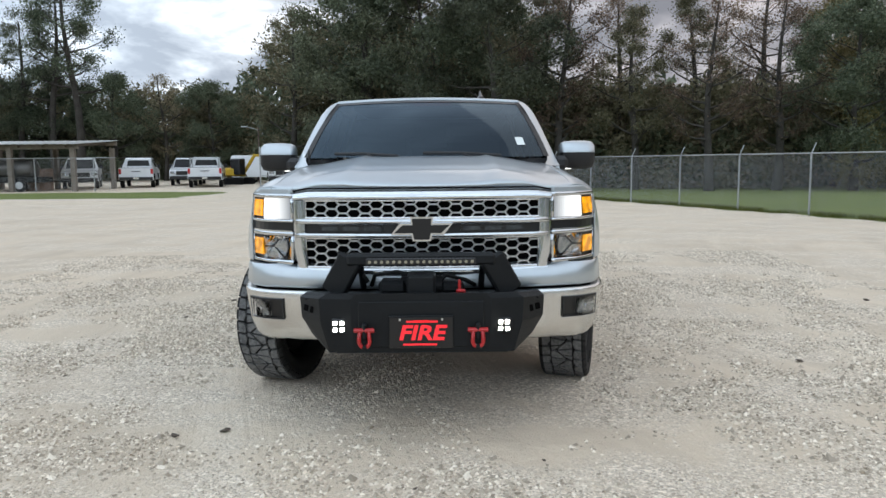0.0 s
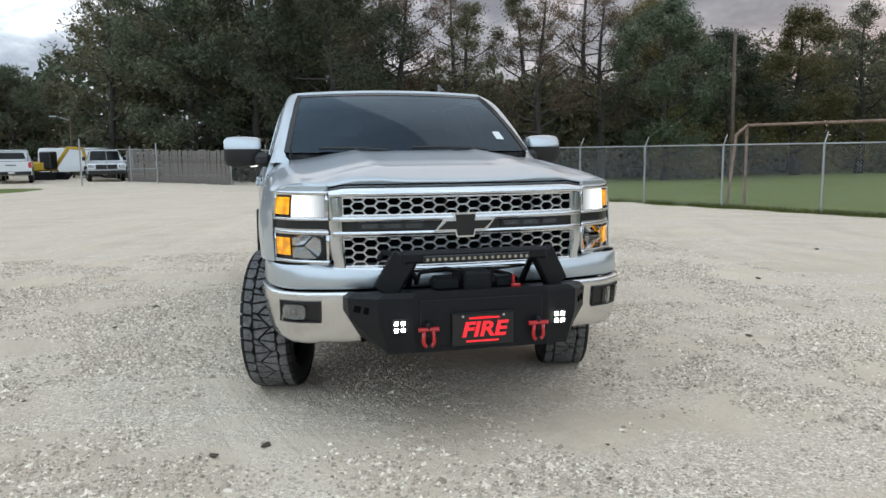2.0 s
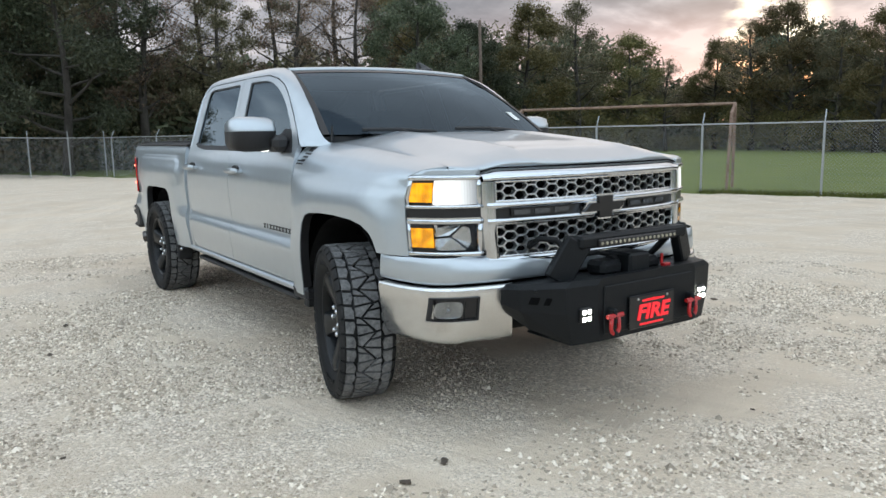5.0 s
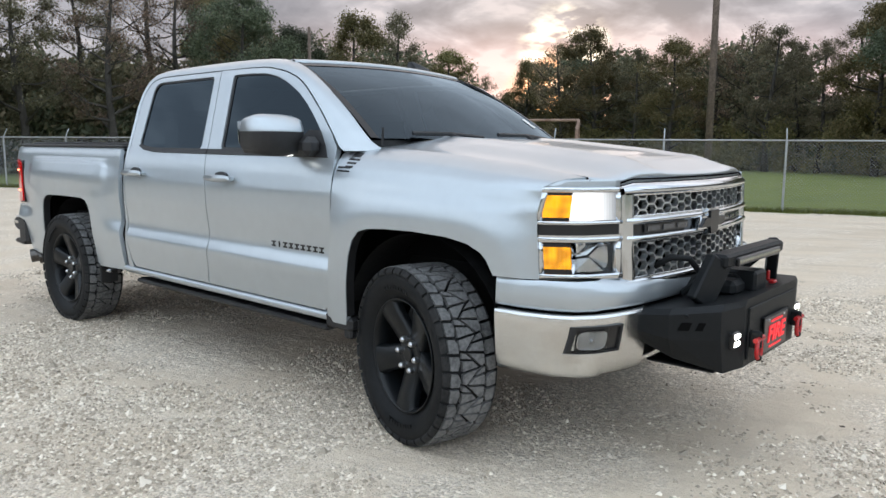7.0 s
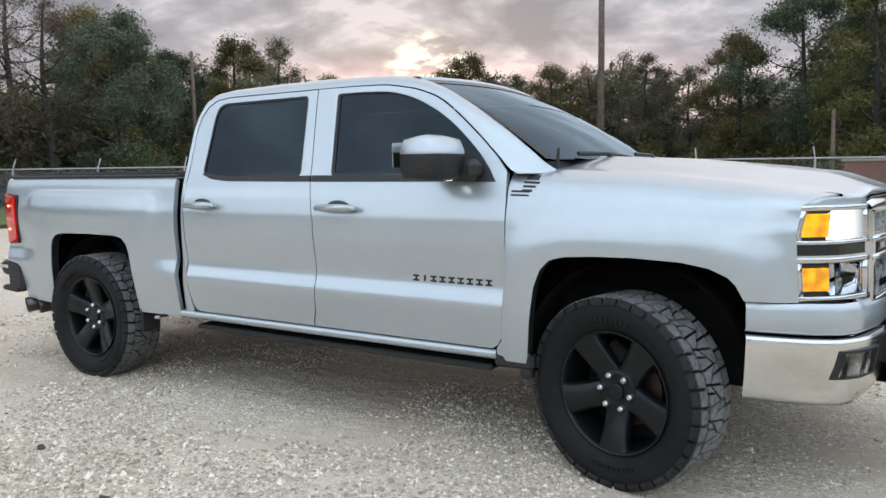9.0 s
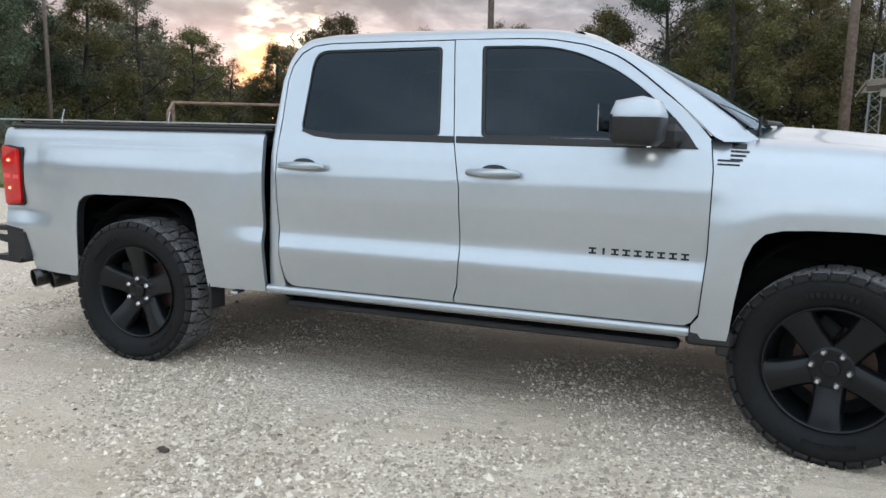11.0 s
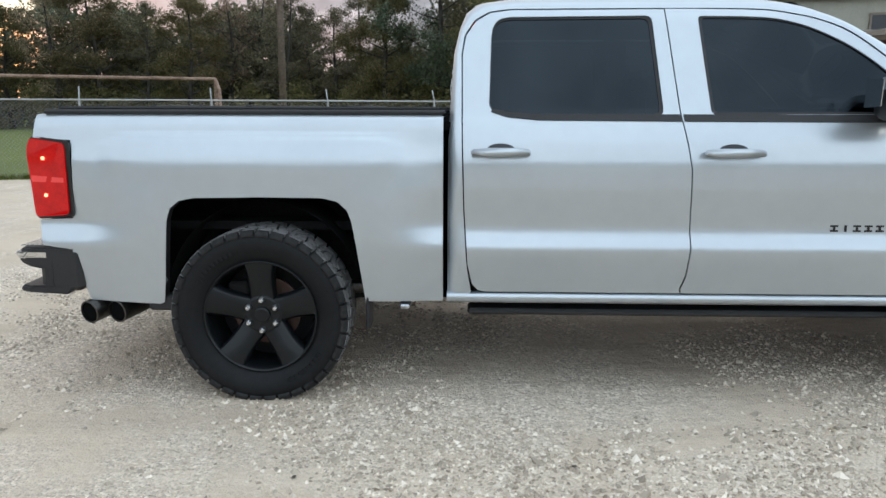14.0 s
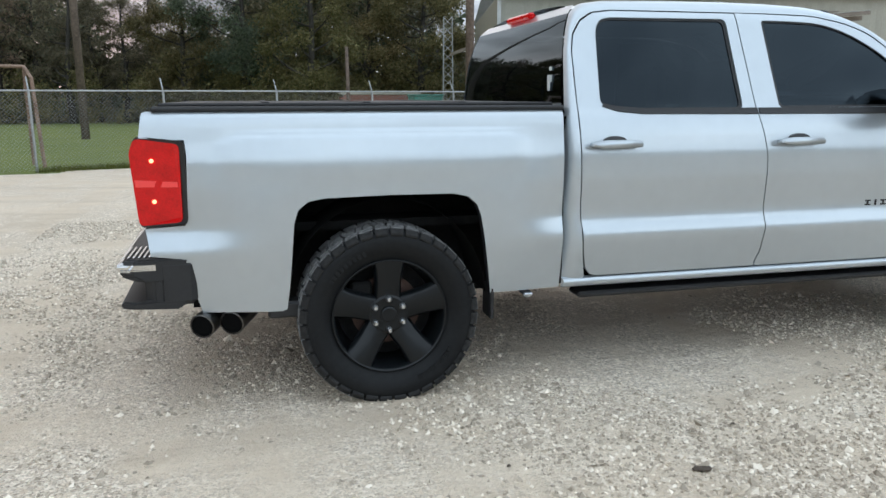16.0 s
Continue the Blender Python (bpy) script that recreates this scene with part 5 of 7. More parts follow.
for side in (-1, 1):
    def nx(a, b):
        return (a, b) if side > 0 else (-b, -a)
    fp = part("fog_pocket", nose_patch(*nx(.732, .924), .556, .662, .003, .03, 10, 5, chrome_y), M["lamp_black"], truck, "black fog lamp pocket in the chrome bumper")
    for xa, xb, za, zb in ((.730, .926, .656, .665), (.730, .926, .553, .560), (.730, .739, .560, .656), (.918, .926, .560, .656)):
        part("fog_bezel", nose_patch(*nx(xa, xb), za, zb, .014, .016, 8, 3, chrome_y), M["trim"], fp)
    part("fog_rim", nose_patch(*nx(.728, .928), .545, .552, .006, .02, 8, 2, chrome_y), C, fp, "thin chrome strip under the pocket")
    part("fog_lamp", lamp_bowl(side * .858, .608, .054, .040, .008, chrome_y, .013), M["lamp_mirror"], fp, "mirror bowl of the fog lamp", smooth=True)
    bm = bmesh.new()
    bmesh.ops.create_uvsphere(bm, u_segments=10, v_segments=6, radius=.007, matrix=Matrix.Translation((side * .858, chrome_y(side * .858, .608) - .003, .608)))
    part("bulb", bm, M["lug"], fp, smooth=True)
    part("fog_cover", nose_patch(*nx(.796, .917), .561, .655, .0165, .003, 8, 5, chrome_y), M["clear"], fp, "clear fog lamp cover")

# ---- wheels ----


def build_wheel():
    """Outer face towards -x, hub at the origin."""
    w = tagged(new("wheel"), "black six-lug wheel with a chunky all-terrain tyre")
    n = 60
    # tyre carcass, turned profile of (x, radius); -x is outside
    prof = [(.075, .262), (.11, .285), (.138, .33), (.1405, .365), (.128, .398), (.10, .402), (0, .403), (-.10, .402), (-.128, .398), (-.1405, .365), (-.138, .33), (-.118, .292), (-.105, .278), (-.100, .262)]
    bm = bmesh.new()
    loft(bm, [[(x, r * math.cos(a), r * math.sin(a)) for a in (2 * math.pi * k / n for k in range(n))] for x, r in prof], close=True)
    part("tyre", bm, M["rubber"], w, smooth=True)
    # tread blocks, and lugs over the shoulders
    bm = bmesh.new()
    bs = bmesh.new()
    def piece(poly, inset):
        """A block whose edges stand in from the cell's by inset."""
        q2 = [Vector((x, a * .418)) for x, a in poly]
        n_ = len(q2)
        if sum(q2[k].x * q2[(k + 1) % n_].y - q2[(k + 1) % n_].x * q2[k].y for k in range(n_)) < 0:
            q2.reverse()
        pts = []
        for k in range(n_):
            e0, e1 = (q2[k] - q2[k - 1]).normalized(), (q2[(k + 1) % n_] - q2[k]).normalized()
            n0, n1 = Vector((-e0.y, e0.x)), Vector((-e1.y, e1.x))
            b = n0 + n1
            m = inset / max(.35, b.length_squared / 2)
            pts.append(q2[k] + b * m)
        cx = sum(p.x for p in pts) / n_
        pts = [(p.x, p.y / .418) for p in pts]
        r1 = .4195 - .25 * cx * cx
        lo = [bm.verts.new((x, .398 * math.cos(a), .398 * math.sin(a))) for x, a in pts]
        hi = [bm.verts.new((cx + (x - cx) * .97, r1 * math.cos(a), r1 * math.sin(a))) for x, a in pts]
        bm.faces.new(hi)
        for q in range(len(pts)):
            bm.faces.new((lo[q], lo[(q + 1) % len(pts)], hi[(q + 1) % len(pts)], hi[q]))
    # shoulder blocks with a wavy inner edge, and slanting blocks on both sides of a zigzag groove
    steps = 36
    da = 2 * math.pi / steps
    for k in range(steps):
        a0 = k * da
        for s in (-1, 1):
            i0, i1 = (.066, .076) if k % 2 else (.076, .066)
            o = a0 + (.3 * da if s > 0 else 0)
            piece([(s * .124, o), (s * i0, o + .1 * da), (s * (min(i0, i1) - .006), o + .55 * da), (s * i1, o + 1.1 * da), (s * .124, o + da)], .0072)
    zig = .036
    for k in range(0, steps, 2):
        for s in (-1, 1):
            o = (k + (1 if s < 0 else 0)) * da
            peak, dip, peak2, mid = (s * zig, o), (-s * zig, o + da), (s * zig, o + 2 * da), (0.0, o + .5 * da)
            e = [(s * (.066 + .004 * math.sin(9.0 * q + k)), o + q * da) for q in (-.12, .38, 1.18, 1.88)]
            piece([peak, mid, e[1], e[0]], .0064)
            piece([mid, dip, e[2], e[1]], .0064)
            piece([dip, peak2, e[3], e[2]], .0064)
    for k in range(steps):
        a0 = k * da
        for s in (-1, 1):
            for f0, f1, deep in ((.05, .86, .386),):
                prof_ = [(.122, .4135), (.130, .4105), (.137, .402), (.1415, .394), (.1415, deep)]
                oo = a0 + (.3 * da if s > 0 else 0)
                rows = []
                for f in (f0, f1):
                    rows.append([bs.verts.new((s * x, r * math.cos(oo + f * da), r * math.sin(oo + f * da))) for x, r in prof_])
                base = []
                for f in (f0, f1):
                    base.append([bs.verts.new((s * (x - .010), (r - .010) * math.cos(oo + f * da), (r - .010) * math.sin(oo + f * da))) for x, r in prof_])
                for q in range(4):
                    bs.faces.new((rows[0][q], rows[1][q], rows[1][q + 1], rows[0][q + 1]))
                    for e in (0, 1):
                        bs.faces.new((rows[e][q], rows[e][q + 1], base[e][q + 1], base[e][q]))
                for q in (0, 4):
                    bs.faces.new((rows[0][q], rows[1][q], base[1][q], base[0][q]))
    tagged(part("tread", bm, M["tread"], w, "dusty tread blocks"), kind="stuff")
    tagged(part("shoulder_lug", bs, M["shoulder"], w, "side lugs over the tyre shoulders"), kind="stuff")
    # raised lettering on the side wall, as short bars
    bm = bmesh.new()
    for c0, cnt in ((.6, 9), (3.7, 9)):
        for k in range(cnt):
            a = c0 + k * .075
            vs = [bm.verts.new((-.1392, r * math.cos(a + f), r * math.sin(a + f))) for r, f in ((.312, -.024), (.312, .024), (.334, .024), (.334, -.024))]
            vi = [bm.verts.new((-.134, v.co.y, v.co.z)) for v in vs]
            bm.faces.new(vs)
            for q in range(4):
                bm.faces.new((vs[q], vs[(q + 1) % 4], vi[(q + 1) % 4], vi[q]))
    tagged(part("sidewall_lettering", bm, M["rubber"], w), kind="stuff")
    # rim barrel and lip
    bm = bmesh.new()
    lip = [(-.098, .262), (-.112, .268), (-.114, .263), (-.106, .256), (-.085, .250), (.06, .225), (.10, .262)]
    loft(bm, [[(x, r * math.cos(a), r * math.sin(a)) for a in (2 * math.pi * k / n for k in range(n))] for x, r in lip], close=True)
    rim = part("rim", bm, M["rim"], w, smooth=True)
    # five broad spokes
    for k in range(5):
        bm = bmesh.new()
        a = 2 * math.pi * k / 5 + math.pi / 2
        rows = []
        for r, hw, x, h in ((.055, .064, -.060, .034), (.10, .062, -.068, .042), (.15, .061, -.082, .046), (.205, .066, -.099, .046), (.235, .072, -.104, .046), (.258, .082, -.108, .040)):
            rows.append([(r, -hw, x + h), (r, -hw, x + .020), (r, -hw * .84, x + .003), (r, -hw * .78, x), (r, 0, x - .001), (r, hw * .78, x), (r, hw * .84, x + .003), (r, hw, x + .020), (r, hw, x + h)])
        loft(bm, [[(x, rr * math.cos(a) - tt * math.sin(a), rr * math.sin(a) + tt * math.cos(a)) for rr, tt, x in row] for row in rows])
        part("spoke", bm, M["rim"], w, smooth=True)
    bm = bmesh.new()
    tube(bm, [(-.040, 0, 0), (-.066, 0, 0), (-.070, 0, 0)], [.098, .092, .080], 24)
    part("hub", bm, M["rim"], w)
    bm = bmesh.new()
    tube(bm, [(-.066, 0, 0), (-.079, 0, 0), (-.082, 0, 0)], [.040, .037, .030], 20)
    part("centre_cap", bm, M["rim"], w)
    for k in range(6):
        a = 2 * math.pi * k / 6 + math.pi / 6
        bm = bmesh.new()
        c = Vector((0, .074 * math.cos(a), .074 * math.sin(a)))
        tube(bm, [c + Vector((-.066, 0, 0)), c + Vector((-.090, 0, 0)), c + Vector((-.098, 0, 0))], [.0150, .0142, .008], 8)
        part("lug_nut", bm, M["lug"], w)
    bm = bmesh.new()
    tube(bm, [(.02, 0, 0), (.034, 0, 0)], .165, 30)
    part("brake_disc", bm, M["brake"], w, "rust-brown brake disc")
    # Added dark disc behind the spokes; its black stands in for shade there.
    bm = bmesh.new()
    tube(bm, [(.05, 0, 0), (.062, 0, 0)], .232, 30)
    part("dust_shield", bm, M["liner"], w)
    part("caliper", boxes(((.0, .12, .09), (.07, .10, .12), .012)), M["liner"], w)
    return w


wheel = build_wheel()
STEER = -15.0
spots = [((-.903, -.005, .402), STEER), ((-.915, 3.64, .402), 0.0), ((.915, -.005, .402), 180 + STEER), ((.915, 3.64, .402), 180.0)]
made_wheels = [wheel] + [copy_thing(wheel, Matrix()) for _ in range(3)]
for wv, (p, rz) in zip(made_wheels, spots):
    wv.matrix_basis = Matrix.Translation(p) @ pose(0, 0, 0, 0, 0, rz) @ pose(0, 0, 0, 36 if p[1] < 1 else 0, 0, 0)
    wv.parent = truck

# ---- winch bumper ----
wb = truck
bm = bmesh.new()
# stations of (half-width, height): top edge, upper fold, lower fold, bottom edge
sec = [(-.90, [(.600, .700), (.628, .680), (.628, .628), (.600, .590)]), (-1.08, [(.585, .722), (.612, .700), (.606, .600), (.556, .512)]),
       (-1.245, [(.455, .744), (.492, .718), (.486, .600), (.446, .456)]), (-1.283, [(.31, .748), (.335, .722), (.332, .600), (.322, .462)])]
rings = [[(-x, y, z) for x, z in q] + [(x, y, z) for x, z in q[::-1]] for y, q in sec]
vs = loft(bm, rings, close=True)
bm.faces.new(vs[0]); bm.faces.new(vs[-1])
bmesh.ops.bevel(bm, geom=[e for e in bm.edges if e.calc_face_angle(0) > .25], offset=.006, segments=2, affect="EDGES")
shell = part("winch_bumper", bm, M["steel"], wb, "matte black steel winch bumper")
part("front_plate", boxes(((0, -1.286, .60), (.60, .010, .22), .004)), M["steel"], wb)
for s in (-1, 1):
    for a, b, w_ in (((s * .435, -1.13, .735), (s * .345, -1.165, .895), (.05, .125)), ((s * .30, -1.00, .735), (s * .30, -1.13, .86), (.03, .03))):
        d_ = Vector(b) - Vector(a)
        part("hoop_leg", box(bmesh.new(), (Vector(a) + Vector(b)) / 2, (*w_, d_.length + .02), .008, d_.to_track_quat("Z", "Y").to_matrix().to_4x4()), M["steel"], wb)

part("hoop_bar", boxes(((0, -1.165, .898), (.72, .085, .058), .012)), M["steel"], wb)
lb = part("light_bar", boxes(((0, -1.212, .890), (.53, .02, .036), .005)), M["lamp_black"], wb, "slim unlit light bar in the hoop")
for k in range(18):
    bm = bmesh.new()
    tube(bm, [(-.2465 + k * .029, -1.221, .890), (-.2465 + k * .029, -1.225, .890)], [.009, .007], 8)
    part("diode", bm, M["led"], lb)
winch = part("winch", boxes(((.0, -1.15, .775), (.14, .16, .10), .012), ((-.14, -1.13, .760), (.14, .12, .07), .02), ((.15, -1.13, .755), (.12, .10, .06), .02)), M["steel"], wb)
bm = bmesh.new()
tube(bm, [(-.10, -1.13, .765), (.10, -1.13, .765)], .045, 16)
part("winch_drum", bm, M["rubber"], winch)
bm = bmesh.new()
tube(bm, [(-.26, -1.0, .74), (-.24, -1.02, .80), (-.12, -1.06, .82), (-.05, -1.10, .80)], .011, 8)
part("winch_cable", bm, M["rubber"], winch, smooth=True)
bm = bmesh.new()
tube(bm, [(.08, -1.08, .76), (.12, -1.05, .80), (.22, -1.02, .77), (.27, -1.0, .74)], .011, 8)
part("winch_cable", bm, M["rubber"], winch, smooth=True)
bm = bmesh.new()
tube(bm, [(-.43, -.925, .86), (-.42, -.99, .905), (-.37, -1.05, .90), (-.31, -1.08, .83), (-.27, -1.09, .77)], .014, 8)
part("hose", bm, M["rubber"], wb, "black hose from the grille to the winch", smooth=True)
part("winch_switch", boxes(((.19, -1.22, .748), (.045, .03, .016), .004), ((.185, -1.20, .775), (.014, .014, .05), .004)), M["red_paint"], wb, "red winch switch")
plate = part("front_plate_sign", boxes(((0, -1.302, .563), (.305, .008, .150), .003)), M["lamp_black"], wb, "black vanity plate with red lettering")
letters("FIRE", .098, pose(.0, -1.308, .560, 90, 0, 0) @ Matrix.Diagonal((1.22, 1, 1, 1)), M["glowing_red_print"], plate, shear=.2)
for x, z, w_, h_ in ((.005, .617, .15, .009), (-.005, .507, .16, .009), (.0, .620, .08, .006)):
    part("plate_rule", boxes(((x, -1.307, z), (w_, .003, h_))), M["glowing_red_print"], plate)
for x in (-.10, .10):
    bm = bmesh.new()
    tube(bm, [(x, -1.305, .627), (x, -1.310, .627)], .006, 8)
    part("plate_bolt", bm, M["lug"], plate)
part("plate_light_bar", boxes(((0, -1.300, .640), (.31, .012, .010), .003)), M["steel"], plate)
for s in (-1, 1):
    sh = part("shackle_mount", boxes(((s * .268, -1.30, .575), (.022, .07, .075), .008)), M["steel"], wb)
    bm = bmesh.new()
    arc = [(s * .268 + .025 * math.cos(a), -1.325, .528 + .030 * math.sin(a)) for a in np.linspace(-math.pi, 0, 12)]
    tube(bm, [(s * .268 - .020, -1.325, .585)] + arc + [(s * .268 + .020, -1.325, .585)], .0095, 8)
    bow = part("shackle", bm, M["red_paint"], wb, "red bow shackle", smooth=True)
    bm = bmesh.new()
    tube(bm, arc[4:-4], .0125, 8)
    part("isolator", bm, M["rubber"], bow, "black rubber sleeve on the bow", smooth=True)
    bm = bmesh.new()
    tube(bm, [(s * .268 - .048, -1.325, .580), (s * .268 + .048, -1.325, .580)], .011, 8)
    part("shackle_pin", bm, M["red_paint"], sh)
    q = part("cube_light", boxes(((s * .395, -1.262, .590), (.070, .03, .070), .006)), M["lamp_black"], wb, "small square LED spot lamp, lit")
    for a in (-.016, .016):
        for b in (-.016, .016):
            part("led", boxes(((s * .395 + a, -1.279, .590 + b), (.020, .006, .020), .003)), M["cube_on"], q)
    for k in range(3):
        part("side_bolt", boxes(((s * .571, -1.135 + k * .035, .70 - k * .012), (.012, .016, .012), .003)), M["steel"], wb)
    # side mark on the wing of the bumper: two plain slanted shapes
    for k, w_ in ((0, .055), (1, .040)):
        t_ = .30 + .30 * k
        c = Vector((s * (.606 + (.486 - .606) * t_), -1.08 + (-1.245 + 1.08) * t_, .655))
        d_ = Vector((s * (.486 - .606), -.165, 0)).normalized()
        n_ = Vector((s * .165, -.120, 0)).normalized()
        bm = bmesh.new()
        prism(bm, [(-w_ / 2, -.016), (w_ / 2 - .012, -.016), (w_ / 2, .016), (-w_ / 2 + .014, .016)], lambda a, b, c_: c + d_ * a + Vector((0, 0, b)) + n_ * (.001 + c_), .005)
        part("side_mark", bm, M["gap"], wb)
# bent skid under the bumper
part("skid", boxes(((0, -1.05, .445), (.84, .30, .012), .004)), M["steel"], wb)

# decal on the passenger wing: stripes and a starred corner in dark bars
dec = None
for side in (-1,):
    bars = [(.405, .465, 1.348, 1.318)]
    for k in range(3):
        bars.append((.395 + .012 * k, .470, 1.308 - k * .020, 1.298 - k * .020))
    for k in range(2):
        bars.append((.43, .520, 1.262 - k * .018, 1.254 - k * .018))
    for y0, y1, z1, z0 in bars:
        body_part("wing_decal", "wing", [(y0, z0), (y1, z0), (y1, z1), (y0, z1)], side, M["decal"], truck, "black striped decal", off=.0015, flange=.001, dy=.2, ds=.2)

# ---- ground ----
FX, FY = .924, .383                       # across the fence


def ground_z(x, y):
    u = x * FX + y * FY
    z = -.25 * sstep(6.5, 16.4, u) - .006 * max(0.0, min(u, 60) - 16.4)
    return z


def fence_u(x, y):
    return x * FX + y * FY - 16.38


def build_ground():
    bm = bmesh.new()
    lay = bm.verts.layers.float.new("grass")
    def axis(lo, hi, fine0, fine1):
        a = list(np.arange(fine0, fine1 + .01, .75))
        b, st = fine1, 1.0
        while b < hi:
            st *= 1.22; b += st; a.append(b)
        b, st = fine0, 1.0
        while b > lo:
            st *= 1.22; b -= st; a.append(b)
        return sorted(a)
    xs, ys = axis(-900, 900, -34, 34), axis(-900, 900, -16, 48)
    g = []
    for y in ys:
        row = []
        for x in xs:
            v = bm.verts.new((x, y, ground_z(x, y) + (.012 * noise.noise(Vector((x * .5, y * .5, 0))) if abs(x) < 20 and abs(y) < 25 else 0)))
            u = fence_u(x, y)
            e = sstep(-.6, .1, u + .25 * noise.noise(Vector((x * .7, y * .7, 3))))
            if y > 24:
                e = max(e, .8 * sstep(25.0, 26.5, y) * (1 - sstep(32.0, 34.0, y)) * sstep(-8.5, -12.0, x) + .30 * noise.noise(Vector((x * .6, y * .6, 9))) * (25 < y < 33 and x < -8))
            if x < -40 or y > 64 or y < -50:
                e = 1
            v[lay] = e
            row.append(v)
        g.append(row)
    for a, b in zip(g, g[1:]):
        for k in range(len(a) - 1):
            bm.faces.new((a[k], a[k + 1], b[k + 1], b[k]))
    ob = part("ground", bm, M["gravel"], smooth=True)
    tagged(ob, "pale crushed limestone lot with grass field beyond", "ground", kind="structure")


build_ground()


def build_pebbles():
    """Loose angular chips on the gravel round the pickup, in drifts with bare dust between."""
    rnd = np.random.RandomState(4)
    n = 330000
    x, y = rnd.uniform(-5.2, 4.8, n), rnd.uniform(-5.4, 6.4, n)
    step = .06
    gx, gy = np.arange(-5.3, 5.0, step), np.arange(-5.5, 6.6, step)
    drift = np.array([[noise.noise(Vector((a * .8, b * .8, 7))) + .6 * noise.noise(Vector((a * 2.6, b * 2.6, 1))) + .45 * noise.noise(Vector((a * 7, b * 7, 4))) for b in gy] for a in gx])
    dens = drift[((x - gx[0]) / step).astype(int), ((y - gy[0]) / step).astype(int)]
    keep = dens + rnd.normal(0, .14, n) > .10
    x, y, dens = x[keep], y[keep], dens[keep]
    n = len(x)
    r = (.0044 + .0118 * rnd.power(2.0, n) * rnd.uniform(.25, 1, n)) * np.where(rnd.uniform(0, 1, n) < .025, 1.9, 1.0)
    base = np.array([(1, 0, 0), (-1, 0, 0), (0, 1, 0), (0, -1, 0), (0, 0, 1)], float)
    tri = np.array([(0, 2, 4), (2, 1, 4), (1, 3, 4), (3, 0, 4)])
    p = base[None] * r[:, None, None] * rnd.uniform(.55, 1.35, (n, 5, 1)) * np.array((1, 1, .8))
    p[:, 4, :2] += rnd.normal(0, .45, (n, 2)) * r[:, None]
    a = rnd.uniform(0, 6.28, n)
    c, s_ = np.cos(a)[:, None], np.sin(a)[:, None]
    z0 = np.array([noise.noise(Vector((q * .5, w * .5, 0))) for q, w in zip(x, y)]) * .012
    v = np.stack([p[..., 0] * c - p[..., 1] * s_ + x[:, None], p[..., 0] * s_ + p[..., 1] * c + y[:, None], p[..., 2] + .001 + z0[:, None]], 2)
    f = tri[None] + 5 * np.arange(n)[:, None, None]
    me = bpy.data.meshes.new("gravel_stones")
    me.from_pydata(v.reshape(-1, 3).tolist(), [], f.reshape(-1, 3).tolist())
    me.materials.append(pebble_mat())
    ob = new("gravel_stones", me)
    tagged(ob, "loose pale limestone chips on the lot", "gravel", kind="stuff")


def pebble_mat():
    m = leaf_material("limestone_chips", (0.31, 0.262, 0.204), (0.56, 0.478, 0.378), (0.95, 0.855, 0.72))
    nt = m.node_tree
    out = nt.nodes["Material Output"]
    link(nt, nt.nodes["Principled BSDF"].outputs[0], out.inputs[0])
    link(nt, nt.nodes["Color Ramp"].outputs[0], nt.nodes["Principled BSDF"].inputs["Base Color"])
    nt.nodes["Principled BSDF"].inputs["Roughness"].default_value = 0.9
    return m


build_pebbles()

# ---- chain-link fence ----


def fence_pt(y):
    return Vector((11.8 + (14.3 - y) * .4145, y, 0))


def build_fence_run(p0, p1, posts, h=1.78, arms=True, name="chain_link_fence"):
    """posts: metres from p0 along the run."""
    fe = thing(name, "galvanised chain-link fence with angled post arms", "fence", kind="structure")
    d = (p1 - p0); L = d.length; d.normalize()
    nrm = Vector((-d.y, d.x, 0))
    gz = lambda p: ground_z(p.x, p.y)
    for s in posts:
        p = p0 + d * s
        z = gz(p)
        bm = bmesh.new()
        tube(bm, [(p.x, p.y, z - .1), (p.x, p.y, z + h + .02)], .03, 8)
        po = part("post", bm, M["galv"], fe)
        if arms:
            bm = bmesh.new()
            q = p + nrm * .17
            tube(bm, [(p.x, p.y, z + h), (q.x, q.y, z + h + .30)], .016, 6)
            part("arm", bm, M["galv"], po)
    bm = bmesh.new()
    pts = [p0 + d * (L * k / 24) for k in range(25)]
    tube(bm, [(p.x, p.y, gz(p) + h) for p in pts], .022, 6)
    part("top_rail", bm, M["galv"], fe)
    # woven wire: two families of slanting wires
    verts, faces = [], []
    step, wr = .085, .0030
    n = int(L / step)
    hh = h - .04
    for fam in (1, -1):
        for k in range(-int(hh / step) - 1, n + int(hh / step) + 1):
            s0, s1 = k * step, k * step + fam * hh
            z0, z1 = .03, hh
            # clip to the run
            a, b = (s0, z0), (s1, z1)
            lo, hi = 0.0, 1.0
            if s1 != s0:
                t0, t1 = sorted(((0 - s0) / (s1 - s0), (L - s0) / (s1 - s0)))
                lo, hi = max(lo, t0), min(hi, t1)
            if hi - lo < .02:
                continue
            A = p0 + d * (s0 + (s1 - s0) * lo); B = p0 + d * (s0 + (s1 - s0) * hi)
            za, zb = gz(A) + z0 + (z1 - z0) * lo, gz(B) + z0 + (z1 - z0) * hi
            o = nrm * (wr * fam)
            up = d * wr
            base = len(verts)
            for P_, z in ((A, za), (B, zb)):
                for off in (up + o, -up + o, o * 2.5):
                    verts.append((P_.x + off.x, P_.y + off.y, z))
            for i, j in ((0, 1), (1, 2), (2, 0)):
                faces.append((base + i, base + j, base + 3 + j, base + 3 + i))
    me = bpy.data.meshes.new("wire_mesh")
    me.from_pydata(verts, [], faces)
    me.materials.append(M["wire"])
    ob = new("wire_mesh", me)
    ob.parent = fe
    return fe


